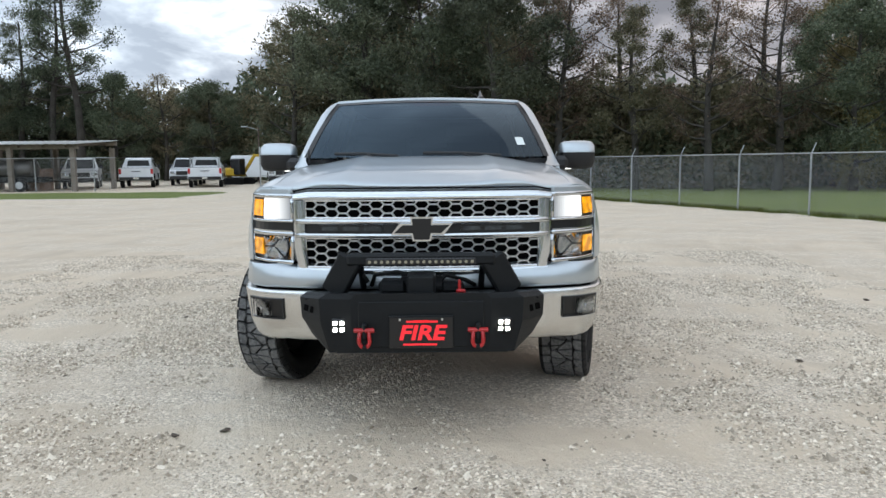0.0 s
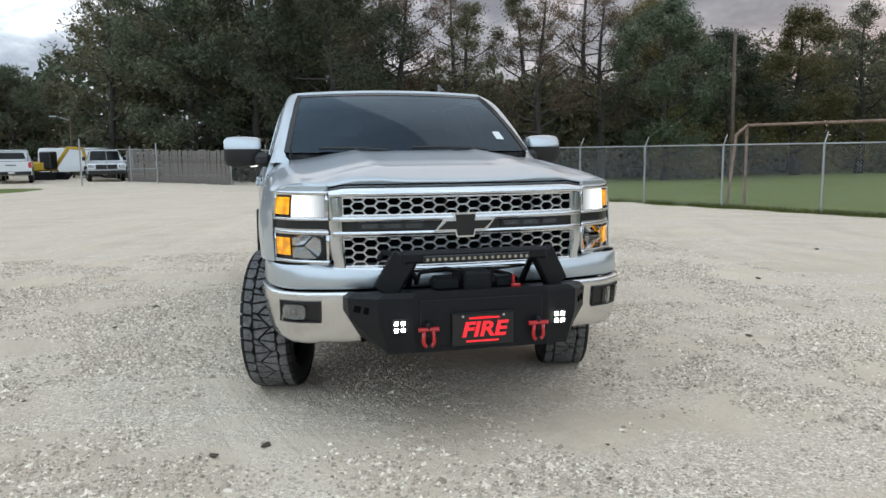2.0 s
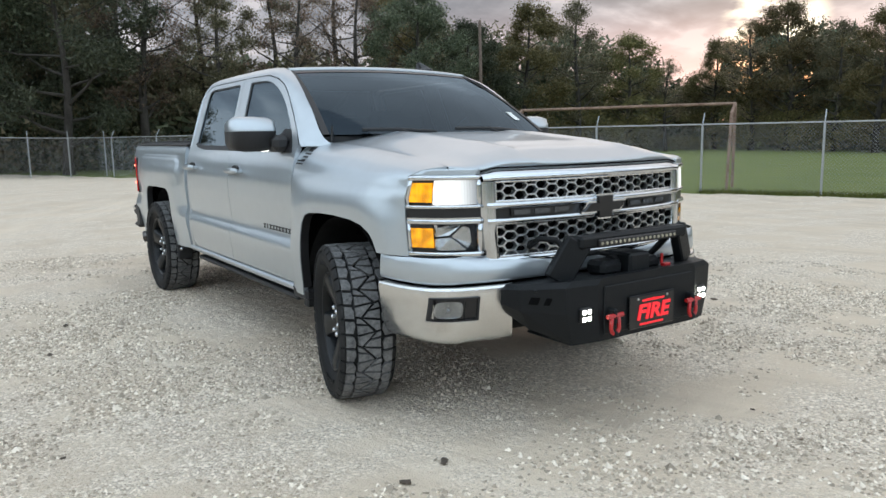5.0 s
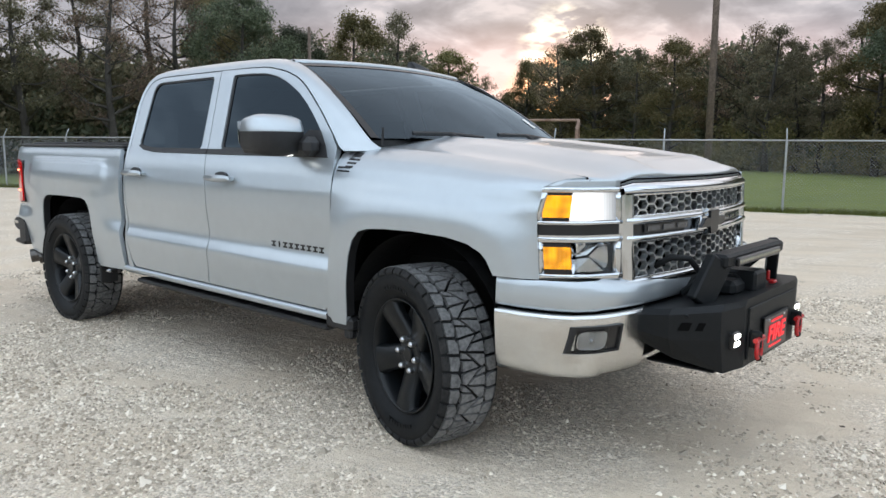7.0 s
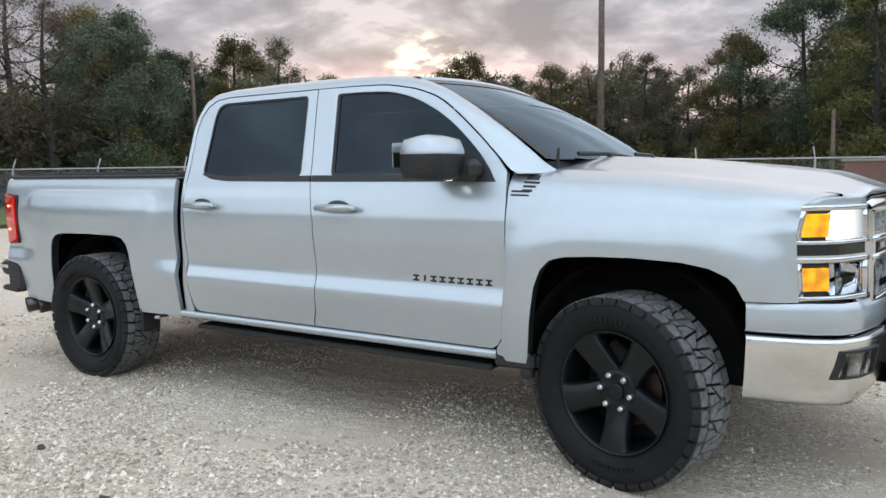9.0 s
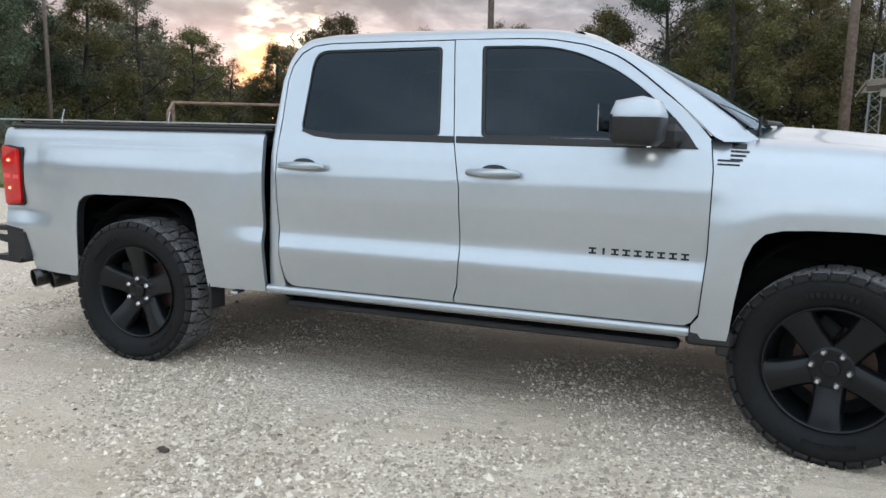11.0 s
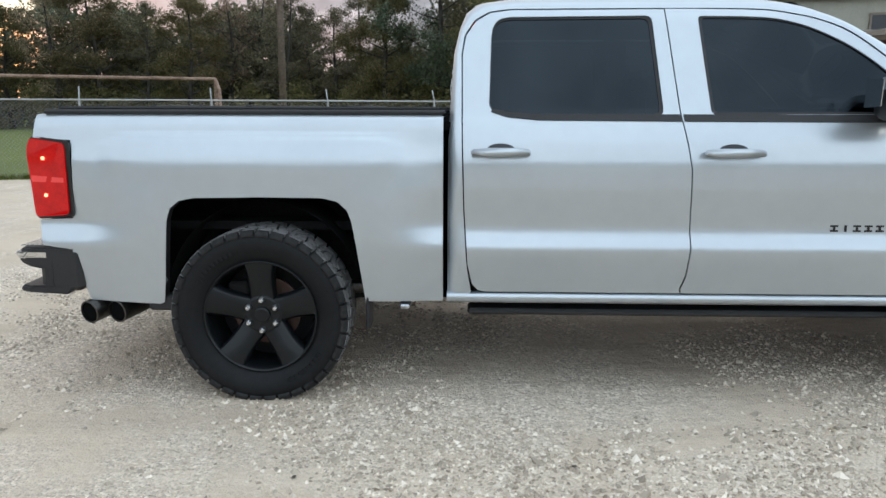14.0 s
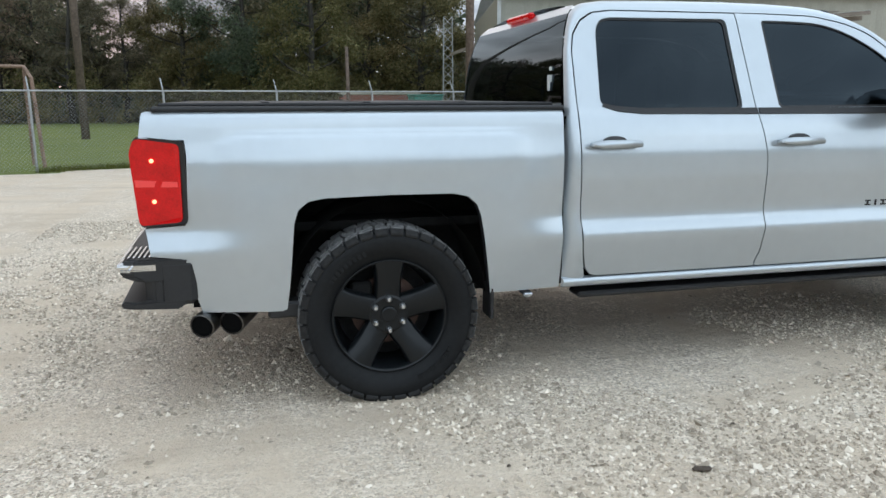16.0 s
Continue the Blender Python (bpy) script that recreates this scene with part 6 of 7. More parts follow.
POSTS_Y = [33.0, 30.0, 27.2, 24.6, 22.0, 19.4, 16.85, 14.3, 11.65, 8.95, 6.3, 3.6, .9, -1.8, -4.5, -7.2, -9.9]
pa, pb = fence_pt(34.0), fence_pt(-11.0)
run = (pb - pa).length
build_fence_run(pa, pb, [(34.0 - y) / 45.0 * run for y in POSTS_Y])
build_fence_run(Vector((-2.45, 34.6, 0)), fence_pt(34.0), [0, 1.7, 3.3, 4.9, 6.4])

# ---- goal ----


def build_goal():
    g = thing("soccer_goal", "rusty pipe football goal with slanting back legs on grass", "goal")
    a, b = Vector((13.35, 15.43, 0)), Vector((16.30, 9.59, 0))
    d = (b - a).normalized(); back = Vector((-d.y, d.x, 0)) * -1
    back = Vector((-.89, -.45, 0))
    za, zb = ground_z(a.x, a.y), ground_z(b.x, b.y)
    top = 2.12
    bm = bmesh.new()
    tube(bm, [(a.x, a.y, top), (b.x, b.y, top)], .044, 8)
    part("crossbar", bm, M["rust"], g)
    for p, z in ((a, za), (b, zb)):
        bm = bmesh.new()
        tube(bm, [(p.x, p.y, z - .05), (p.x, p.y, top)], .046, 8)
        part("post", bm, M["rust"], g)
        bm = bmesh.new()
        q = p + back * .62; q2 = p + back * 1.05
        tube(bm, [(p.x, p.y, top), (q.x, q.y, top - .28), (q2.x, q2.y, ground_z(q2.x, q2.y) - .05)], .045, 8)
        part("back_leg", bm, M["rust"], g)


build_goal()

# ---- poles ----


def utility_pole(x, y, h, r=.15, label="tall weathered wooden utility pole", mat="pole"):
    p = thing("utility_pole", label, "utility pole", Matrix.Translation((x, y, ground_z(x, y))))
    bm = bmesh.new()
    tube(bm, [(0, 0, -.3), (.02, 0, h * .5), (0, .02, h)], [r, r * .86, r * .7], 12)
    part("shaft", bm, M[mat], p, smooth=True)
    return p


utility_pole(30.0, 11.1, 13.0, .17)
utility_pole(19.41, -2.59, 10.5, .15, "reddish weathered utility pole by the canopy")
utility_pole(24.8, 32.8, 8.4, .12)
for x, y, h in ((-13.2, 50.0, 4.0),):
    lp = utility_pole(x, y, h, .07, "grey steel lamp pole beside the yard")
    bm = bmesh.new()
    tube(bm, [(0, 0, h - .2), (-.8, 0, h + .05)], .03, 6)
    part("lamp_arm", bm, M["galv"], lp)
    part("lamp_head", boxes(((-1.0, 0, h + .05), (.5, .18, .10), .03)), M["galv"], lp)

# ---- trees ----


def leaf_cloud(clumps, n, size, seed, droop=0.0):
    """Small bent leaf sprays scattered in the clumps (x, y, z, radius)."""
    rnd = np.random.RandomState(seed)
    c = np.array(clumps, float)
    w = c[:, 3] ** 2.2
    idx = rnd.choice(len(c), n, p=w / w.sum())
    d = rnd.normal(size=(n, 3)); d /= np.linalg.norm(d, axis=1)[:, None]
    rad = np.minimum(np.abs(rnd.normal(0, .58, n)) + .12, rnd.uniform(.85, 1.1, n))
    pos = c[idx, :3] + d * (c[idx, 3] * rad)[:, None] * (1, 1, .78)
    pos += rnd.normal(size=(n, 3)) * .10
    a = rnd.normal(size=(n, 3)); a[:, 2] -= droop; a /= np.linalg.norm(a, axis=1)[:, None]
    b = np.cross(a, rnd.normal(size=(n, 3))); b /= np.linalg.norm(b, axis=1)[:, None]
    s = size * rnd.uniform(.55, 1.35, n)
    L, W = a * s[:, None], b * (s * rnd.uniform(.34, .62, n))[:, None]
    v = np.stack([pos - L, pos + W + L * .55, pos - W * .7 + L * .8], 1).reshape(-1, 3)
    f = np.arange(3 * n).reshape(-1, 3)
    return v, f


def build_tree(kind, seed, h):
    """Trunk, limbs and a broken crown; kinds: oak, tall, pine, bare."""
    rnd = random.Random(seed)
    tr = thing("tree", {"oak": "broad dark evergreen oak in the woods", "tall": "tall thin-crowned broadleaf tree at the field's edge", "pine": "tall pine with a tufted crown", "bare": "half-bare autumn tree with rust leaves", "olive": "olive-green leafy tree in the woods"}[kind], "tree")
    bm = bmesh.new()
    r0 = h * .018 + .06
    lean = (rnd.uniform(-.04, .04) * h, rnd.uniform(-.04, .04) * h)
    trunk = [(lean[0] * t * t + .012 * h * math.sin(t * 7 + seed), lean[1] * t * t + .012 * h * math.cos(t * 6 + seed), h * .94 * t - .2 * (t == 0)) for t in np.linspace(0, 1, 9)]
    tube(bm, trunk, [r0 * (1.25 if k == 0 else 1 - .105 * k) for k in range(9)], 8)
    clumps = []
    start = {"oak": .10, "tall": .18, "pine": .42, "bare": .22, "olive": .12}[kind]
    spread = {"oak": .34, "tall": .20, "pine": .21, "bare": .20, "olive": .24}[kind]
    n = {"oak": 26, "tall": 22, "pine": 24, "bare": 26, "olive": 24}[kind]
    for k in range(n):
        t = start + (1 - start) * (k + rnd.random()) / n
        i = min(7, int(t * 8)); f = t * 8 - i
        base = Vector(trunk[i]).lerp(Vector(trunk[i + 1]), f)
        az = k * 2.4 + rnd.uniform(-.5, .5)
        shape = math.sin(math.pi * min(1, (t - start) / (1 - start) * .78 + .20)) if kind != "pine" else 1 - .5 * (t - start) / (1 - start)
        ln = h * spread * shape * rnd.uniform(.6, 1.15)
        tip = base + Vector((math.cos(az) * ln, math.sin(az) * ln, ln * rnd.uniform(.15, .7)))
        mid = base.lerp(tip, .5) + Vector((0, 0, -ln * .06))
        rr = max(.018, r0 * (1 - t) * .55)
        tube(bm, [base, mid, tip], [rr, rr * .65, rr * .25], 5, caps=False)
        for q in range(3 if kind != "bare" else 4):
            a2 = az + rnd.uniform(-1.1, 1.1)
            st = mid.lerp(tip, rnd.uniform(0, .8))
            l2 = ln * rnd.uniform(.25, .5)
            e = st + Vector((math.cos(a2) * l2, math.sin(a2) * l2, l2 * rnd.uniform(.1, .9)))
            tube(bm, [st, e], [rr * .4, rr * .12], 4, caps=False)
            if kind == "bare":
                for q2 in range(3):
                    a3 = a2 + rnd.uniform(-1.2, 1.2)
                    s3 = st.lerp(e, rnd.uniform(.2, .9)); e3 = s3 + Vector((math.cos(a3), math.sin(a3), rnd.uniform(.3, 1.4))) * l2 * .5
                    tube(bm, [s3, e3], [rr * .2, rr * .06], 3, caps=False)
            clumps.append((e.x, e.y, e.z, h * rnd.uniform(.050, .085) * (1.1 if kind in ("oak", "olive") else .85)))
        clumps.append((tip.x, tip.y, tip.z, h * rnd.uniform(.060, .095) * (1.15 if kind in ("oak", "olive") else .8)))
    part("trunk", bm, M["bark"], tr, smooth=True)
    cnt = {"oak": 40000, "tall": 15000, "pine": 11000, "bare": 7500, "olive": 30000}[kind]
    size = {"oak": .118, "tall": .10, "pine": .10, "bare": .082, "olive": .108}[kind] * (h / 14) ** .5
    v, f = leaf_cloud(clumps, cnt, size, seed)
    me = bpy.data.meshes.new("crown")
    me.from_pydata(v.tolist(), [], f.tolist())
    me.materials.append(M[{"oak": "leaf_dark", "tall": "leaf_mid", "pine": "leaf_dark", "bare": "leaf_rust", "olive": "leaf_olive"}[kind]])
    cr = new("crown", me)
    cr.parent = tr
    return tr


TREES = {
    "oak1": build_tree("oak", 11, 15), "oak2": build_tree("oak", 12, 13),
    "tall1": build_tree("tall", 21, 17), "tall2": build_tree("tall", 22, 15),
    "pine1": build_tree("pine", 31, 19), "bare1": build_tree("bare", 41, 14), "bare2": build_tree("bare", 42, 12),
    "olive1": build_tree("olive", 51, 14), "olive2": build_tree("olive", 52, 12),
}
used = set()


def plant(key, x, y, scale=1.0, turn=0.0):
    ob = TREES[key]
    m = Matrix.Translation((x, y, ground_z(x, y) - .05)) @ pose(0, 0, 0, 0, 0, turn)
    if key not in used:
        used.add(key)
        t = ob
        t.matrix_basis = m
    else:
        t = copy_thing(ob, m)
    t.scale = (scale, scale, scale)
    t["group"] = "trees round the lot"
    return t


rt = random.Random(8)
# the woods' skyline: degrees above the eye for each bearing from +x
SKY_A = (-50, -24, -21, -14.0, -13.2, -5, 0, 5, 9, 12, 15, 18, 20.5, 24, 28, 31, 33.5, 36, 40, 43, 45, 48, 54, 57, 60, 75, 90, 100, 104, 106, 112, 122, 138)
SKY_E = (11, 10, 4.5, 4.5, 11.5, 13, 13, 12.5, 11, 8.8, 8.6, 10.5, 8.8, 8.2, 9.6, 9.9, 7.4, 6.4, 7.4, 9.8, 11, 10, 10.6, 12.5, 15, 15.5, 16, 15, 12, 7.0, 6.6, 7.0, 7.5)
FAR_A = (-50, -15, 0, 12, 25, 35, 45, 55, 65, 90, 102, 106, 138)
FAR_D = (62, 54, 47, 56, 64, 74, 62, 44, 38, 38, 46, 60, 70)


def skyline(a):
    return float(np.interp(a, SKY_A, SKY_E))


def depth_at(a):
    return float(np.interp(a, FAR_A, FAR_D))


HEIGHTS = {"oak1": 15, "oak2": 13, "tall1": 17, "tall2": 15, "pine1": 19, "bare1": 14, "bare2": 12, "olive1": 14, "olive2": 12}
KINDS = ((-50, ("olive1", "oak1", "olive2", "olive1")), (-14, ("tall2", "tall1")), (-11.5, ("olive1", "oak1", "olive2", "olive1")), (7, ("tall2", "bare1", "olive2", "tall1")), (16, ("tall1", "olive1", "bare1")), (20, ("olive2", "bare2", "olive1", "tall1")), (30, ("bare1", "bare2", "olive2", "bare1")),
         (40, ("olive1", "tall1", "olive2")), (50, ("oak2", "oak1", "olive1")), (59, ("bare1", "tall2", "bare2", "tall1", "bare1")), (81, ("oak1", "oak2", "oak1")), (101, ("tall1", "olive1")), (105, ("oak2", "oak1", "bare2", "oak2")))
a = -48.0
k = 0
while a < 136:
    pool = [kk for lo, kk in KINDS if lo <= a][-1]
    key = pool[k % len(pool)]
    for row in ((0, 1) if 56 < a < 82 or 4 < a < 18 else (0,)):
        d = depth_at(a) + rt.uniform(-2, 2) + row * 6
        aa = a + row * 1.7
        want = d * math.tan(radians(skyline(aa) * rt.uniform(.86, 1.06))) + 1.8
        kk = key if row == 0 else pool[(k + 1) % len(pool)]
        if -20 < aa < -13.6:
            continue
        plant(kk, d * math.cos(radians(aa)), 1.5 + d * math.sin(radians(aa)), want / HEIGHTS[kk], rt.uniform(0, 360))
    a += math.degrees(3.6 / depth_at(a)) * rt.uniform(.8, 1.25) * (1.15 if a > 100 else 1)
    k += 1
plant("pine1", 62 * math.cos(radians(117.5)), 62 * math.sin(radians(117.5)), .92, 20)
plant("pine1", 64 * math.cos(radians(119)), 64 * math.sin(radians(119)), .86, 200)
plant("pine1", 66 * math.cos(radians(121)), 66 * math.sin(radians(121)), .72, 120)


def leaf_stuff(name, label, category, clumps, n, size, seed, mat):
    v, f = leaf_cloud(clumps, n, size, seed)
    me = bpy.data.meshes.new(name)
    me.from_pydata(v.tolist(), [], f.tolist())
    me.materials.append(M[mat])
    tagged(new(name, me), label, category, kind="stuff")


def build_woods():
    """The thicket behind the front trees, too dense to count."""
    rnd = random.Random(5)

    def ring(n, a0, a1, near, far, share, r0, r1):
        out = []
        for k in range(n):
            a = rnd.uniform(a0, a1)
            d = depth_at(a) + rnd.uniform(near, far)
            hi = d * math.tan(radians(skyline(a) * (share * .50 if 60 < a < 81 or 3 < a < 13 else share * .66 if 34 < a < 38 else share))) + 1.4
            x, y = d * math.cos(radians(a)), 1.5 + d * math.sin(radians(a))
            out.append((x, y, ground_z(x, y) + rnd.uniform(.02, 1) * hi, rnd.uniform(r0, r1)))
        return out
    leaf_stuff("woods", "dense thicket of the woods behind the field", "woods", ring(1900, -40, 138, 2, 9, .82, 1.0, 2.0), 260000, .20, 77, "leaf_mid")
    # Inner layers take the darker leaf colour in place of deep shade.
    leaf_stuff("woods", "deep heart of the woods, its shade given by darker leaves", "woods", ring(1600, -45, 138, 8, 16, .72, 1.6, 2.6), 110000, .48, 79, "leaf_dark")
    leaf_stuff("woods", "low brush inside the woods, darkened for shade", "woods", ring(700, -30, 125, 3, 8, .36, 1.0, 1.8), 70000, .34, 81, "leaf_dark")
    leaf_stuff("undergrowth", "scrubby green undergrowth at the foot of the woods", "undergrowth", [(x, y, ground_z(x, y) + r * f, r) for x, y, _, r in ring(430, -40, 58, -2.2, 1.2, .1, .8, 1.7) for f in (rnd.uniform(.3, 2.5),)], 130000, .13, 78, "leaf_olive")
    # Unseen tree line behind the viewpoint, added to be mirrored in glass and paint.
    far = []
    for k in range(420):
        a = radians(rnd.uniform(138, 322))
        d = rnd.uniform(74, 84)
        far.append((d * math.cos(a), d * math.sin(a), rnd.uniform(.5, 10.5), rnd.uniform(2.0, 3.4)))
    leaf_stuff("woods", "added far tree line, out of view across the lot", "woods", far, 50000, .7, 80, "leaf_dark")


build_woods()

# ---- yard beyond the lot: fence of boards, shed roof, vehicles ----


def board_fence(p0, p1, n, h=1.75):
    f = thing("board_fence", "weathered grey wooden board fence round the yard", "fence", kind="structure")
    p0, p1 = Vector(p0), Vector(p1)
    d = (p1 - p0) / n
    ang = math.degrees(math.atan2(d.y, d.x))
    rnd = random.Random(2)
    me = None
    for k in range(n):
        p = p0 + d * (k + .5)
        if me is None:
            bd = part("board", boxes(((0, 0, h / 2), (d.length * .94, .025, h), .004)), M["plank"], f)
            me = bd.data
        else:
            bd = new("board", me)
            bd.parent = f
        bd.matrix_basis = Matrix.Translation((p.x, p.y, ground_z(p.x, p.y) + rnd.uniform(-.06, .03))) @ pose(0, 0, 0, rnd.uniform(-1.5, 1.5), rnd.uniform(-1, 1), ang)
    for z in (.45, 1.35):
        bm = bmesh.new()
        m = (p0 + p1) / 2
        box(bm, (m.x, m.y, ground_z(m.x, m.y) + z), ((p1 - p0).length, .05, .09), 0, pose(0, 0, 0, 0, 0, ang))
        part("rail", bm, M["plank"], f)


board_fence((-2.5, 34.7, 0), (-8.3, 40.7, 0), 50)

for x, y, h in ((-9.4, 34.5, 2.2), (-6.2, 36.4, 2.0), (-7.8, 38.6, 1.9)):
    g = thing("gate_post", "galvanised gate post at the yard entrance", "post", Matrix.Translation((x, y, 0)))
    bm = bmesh.new()
    tube(bm, [(0, 0, -.1), (0, 0, h)], .038, 10)
    part("shaft", bm, M["galv"], g)
    bm = bmesh.new()
    bmesh.ops.create_uvsphere(bm, u_segments=10, v_segments=6, radius=.046, matrix=Matrix.Translation((0, 0, h)))
    part("cap", bm, M["galv"], g)
gt = thing("pipe_gate", "open pipe gate of thin galvanised rails at the yard", "gate")
for z in (.75, 1.72):
    bm = bmesh.new()
    tube(bm, [(-9.4, 34.5, z), (-7.8, 35.45, z + .01), (-6.2, 36.4, z)], .022, 6)
    part("rail", bm, M["galv"], gt)
for t_ in (.33, .67):
    bm = bmesh.new()
    tube(bm, [(-9.4 + 3.2 * t_, 34.5 + 1.9 * t_, .75), (-9.4 + 3.2 * t_, 34.5 + 1.9 * t_, 1.72)], .016, 6)
    part("upright", bm, M["galv"], gt)
build_fence_run(Vector((-36, 33.4, 0)), Vector((-16.9, 34.4, 0)), [0, 3, 6, 9, 12, 15, 18], 1.75, False)


def small_wheel(parent, x, y, r=.36):
    wv = new("wheel"); wv.parent = parent
    bm = bmesh.new()
    tube(bm, [(x - .11, y, r), (x - .09, y, r), (x + .09, y, r), (x + .11, y, r)], [r * .9, r, r, r * .9], 20)
    part("tyre", bm, M["rubber"], wv)
    bm = bmesh.new()
    tube(bm, [(x - .118, y, r), (x + .118, y, r)], r * .58, 14)
    part("hubcap", bm, M["dull_chrome"], wv)


def yard_pickup(x, y, turn, label, rack=False):
    """A white work pickup; its nose towards -y before the turn."""
    v = thing("parked_pickup", label, "pickup truck", Matrix.Translation((x, y, ground_z(x, y))) @ pose(0, 0, 0, 0, 0, turn), "white work trucks in the yard")
    side = [(-2.75, .45), (-2.78, .85), (-2.65, 1.02), (-1.45, 1.14), (-.75, 1.72), (-.5, 1.80), (.75, 1.80), (.92, 1.70), (1.0, 1.18), (2.78, 1.18), (2.80, .55), (2.6, .45)]
    bm = bmesh.new()
    for hw, cut in ((.96, 0),):
        rows = []
        for xx, k in ((-.97, .97), (-.93, 1), (.93, 1), (.97, .97)):
            rows.append([(xx * (1 - .24 * max(0, z - 1.16) / .64), yy, .4 + (z - .4) * k) for yy, z in side])
        vs = loft(bm, rows, close=True)
        bm.faces.new(vs[0]); bm.faces.new(vs[-1])
    bmesh.ops.triangulate(bm, faces=[f for f in bm.faces if len(f.verts) > 4])
    part("body", bm, M["white"], v)
    # The bed is solid; a near-black sheet paints its shaded inside.
    part("bed_opening", boxes(((0, 1.92, 1.185), (1.6, 1.6, .02))), M["gap"], v)
    for s in (-1, 1):
        for y0, y1 in ((-.62, .02), (.08, .72)):
            bm = bmesh.new()
            prism(bm, [(y0 + (.0 if y0 > 0 else -.28), 1.22), (y1, 1.22), (y1 - .02, 1.68), (y0 + .12, 1.68)], lambda a, b, c: (s * (.965 * (1 - .24 * (b - 1.16) / .64) + .004 + c), a, b), -.02)
            part("side_window", bm, M["far_glass"], v)
        for yw in (-1.75, 1.75):
            small_wheel(v, s * .86, yw)
            # Near-black half disc on the body side, painted as the arch's shade.
            bm = bmesh.new()
            prism(bm, [(yw + .47 * math.cos(a), .40 + .44 * math.sin(a)) for a in np.linspace(0, math.pi, 12)], lambda a, b, c: (s * (.972 + c), a, b), -.2)
            part("wheel_arch", bm, M["gap"], v)
        part("tail_lamp", boxes(((s * .88, 2.795, .98), (.14, .03, .30), .01)), M["red_paint"], v)
        part("headlight", boxes(((s * .78, -2.775, .86), (.30, .03, .16), .01)), M["lens"], v)
        part("mirror", boxes(((s * 1.08, -.62, 1.28), (.18, .10, .22), .02)), M["trim"], v)
    for pts in ([(-.80, -1.40, 1.165), (.80, -1.40, 1.165), (.72, -.80, 1.70), (-.72, -.80, 1.70)], [(-.66, .975, 1.30), (.66, .975, 1.30), (.58, .935, 1.64), (-.58, .935, 1.64)]):
        o = Vector((0, -.02, .015)) if pts[0][1] < 0 else Vector((0, .015, .0))
        bm = bmesh.new()
        a = [bm.verts.new(Vector(p) + o) for p in pts]
        bm.faces.new(a)
        bmesh.ops.solidify(bm, geom=bm.faces[:], thickness=.01)
        part("windscreen" if pts[0][1] < 0 else "back_window", bm, M["far_glass"], v)
    part("grille", boxes(((0, -2.78, .82), (1.10, .04, .26), .01)), M["lamp_black"], v)
    part("front_bumper", boxes(((0, -2.80, .52), (1.9, .12, .22), .03)), M["lamp_black"], v)
    part("rear_bumper", boxes(((0, 2.86, .56), (1.85, .14, .18), .02)), M["lamp_black"], v)
    part("number_plate_bar", boxes(((0, 2.938, .58), (.30, .01, .12))), M["dull_chrome"], v)
    part("tailgate_mark", boxes(((0, 2.806, .98), (.5, .006, .05))), M["lamp_black"], v)
    if rack:
        for s in (-.8, .8):
            bm = bmesh.new()
            tube(bm, [(s, 1.05, 1.18), (s, 1.05, 1.75), (s, 2.6, 1.75), (s, 2.6, 1.18)], .03, 6)
            part("rack_bar", bm, M["galv"], v)
        bm = bmesh.new()
        tube(bm, [(-.8, 1.05, 1.75), (.8, 1.05, 1.75)], .03, 6)
        part("rack_cross", bm, M["galv"], v)
    return v


def yard_van(x, y, turn, label):
    v = thing("parked_van", label, "van", Matrix.Translation((x, y, ground_z(x, y))) @ pose(0, 0, 0, 0, 0, turn), "white vans in the yard")
    side = [(-2.6, .45), (-2.65, .90), (-2.35, 1.15), (-1.55, 1.90), (-1.2, 2.0), (2.55, 2.0), (2.62, 1.8), (2.65, .5), (2.5, .42)]
    bm = bmesh.new()
    rows = []
    for xx in (-.97, -.90, .90, .97):
        rows.append([(xx * (1 - .10 * max(0, z - 1.1) / .9), yy, z - (.04 if abs(xx) > .95 and z > 1.9 else 0)) for yy, z in side])
    vs = loft(bm, rows, close=True)
    bm.faces.new(vs[0]); bm.faces.new(vs[-1])
    part("body", bm, M["white"], v)
    bm = bmesh.new()
    a = [bm.verts.new(p) for p in ((-.80, -2.30, 1.22), (.80, -2.30, 1.22), (.74, -1.66, 1.83), (-.74, -1.66, 1.83))]
    bm.faces.new(a)
    bmesh.ops.solidify(bm, geom=bm.faces[:], thickness=.012)
    part("windscreen", bm, M["far_glass"], v)
    for s in (-1, 1):
        bm = bmesh.new()
        prism(bm, [(-1.75, 1.2), (-.8, 1.2), (-.8, 1.75), (-1.35, 1.75)], lambda a, b, c: (s * (.97 * (1 - .10 * (b - 1.1) / .9) + .004 + c), a, b), -.02)
        part("side_window", bm, M["far_glass"], v)
        for yw in (-1.7, 1.6):
            small_wheel(v, s * .86, yw)
        part("headlight", boxes(((s * .74, -2.66, .86), (.28, .03, .18), .01)), M["lens"], v)
        part("tail_lamp", boxes(((s * .88, 2.655, 1.1), (.12, .03, .32), .01)), M["red_paint"], v)
    part("grille", boxes(((0, -2.66, .80), (1.1, .04, .26), .01)), M["lamp_black"], v)
    part("front_bumper", boxes(((0, -2.68, .52), (1.9, .12, .2), .03)), M["lamp_black"], v)
    return v


yard_pickup(-18.9, 42.5, 197, "white work pickup seen from behind in the yard")
yard_pickup(-14.5, 42.0, 194, "white work pickup with a rear ladder rack", True)
yard_pickup(-28.0, 41.0, 24, "white pickup parked under the shed roof")
yard_pickup(-8.4, 50.4, 84, "white pickup parked behind the board fence")
yard_pickup(-17.2, 46.5, 14, "white pickup facing the lot between two others")
yard_van(-12.6, 50.6, 78, "white van standing sideways by the excavator")
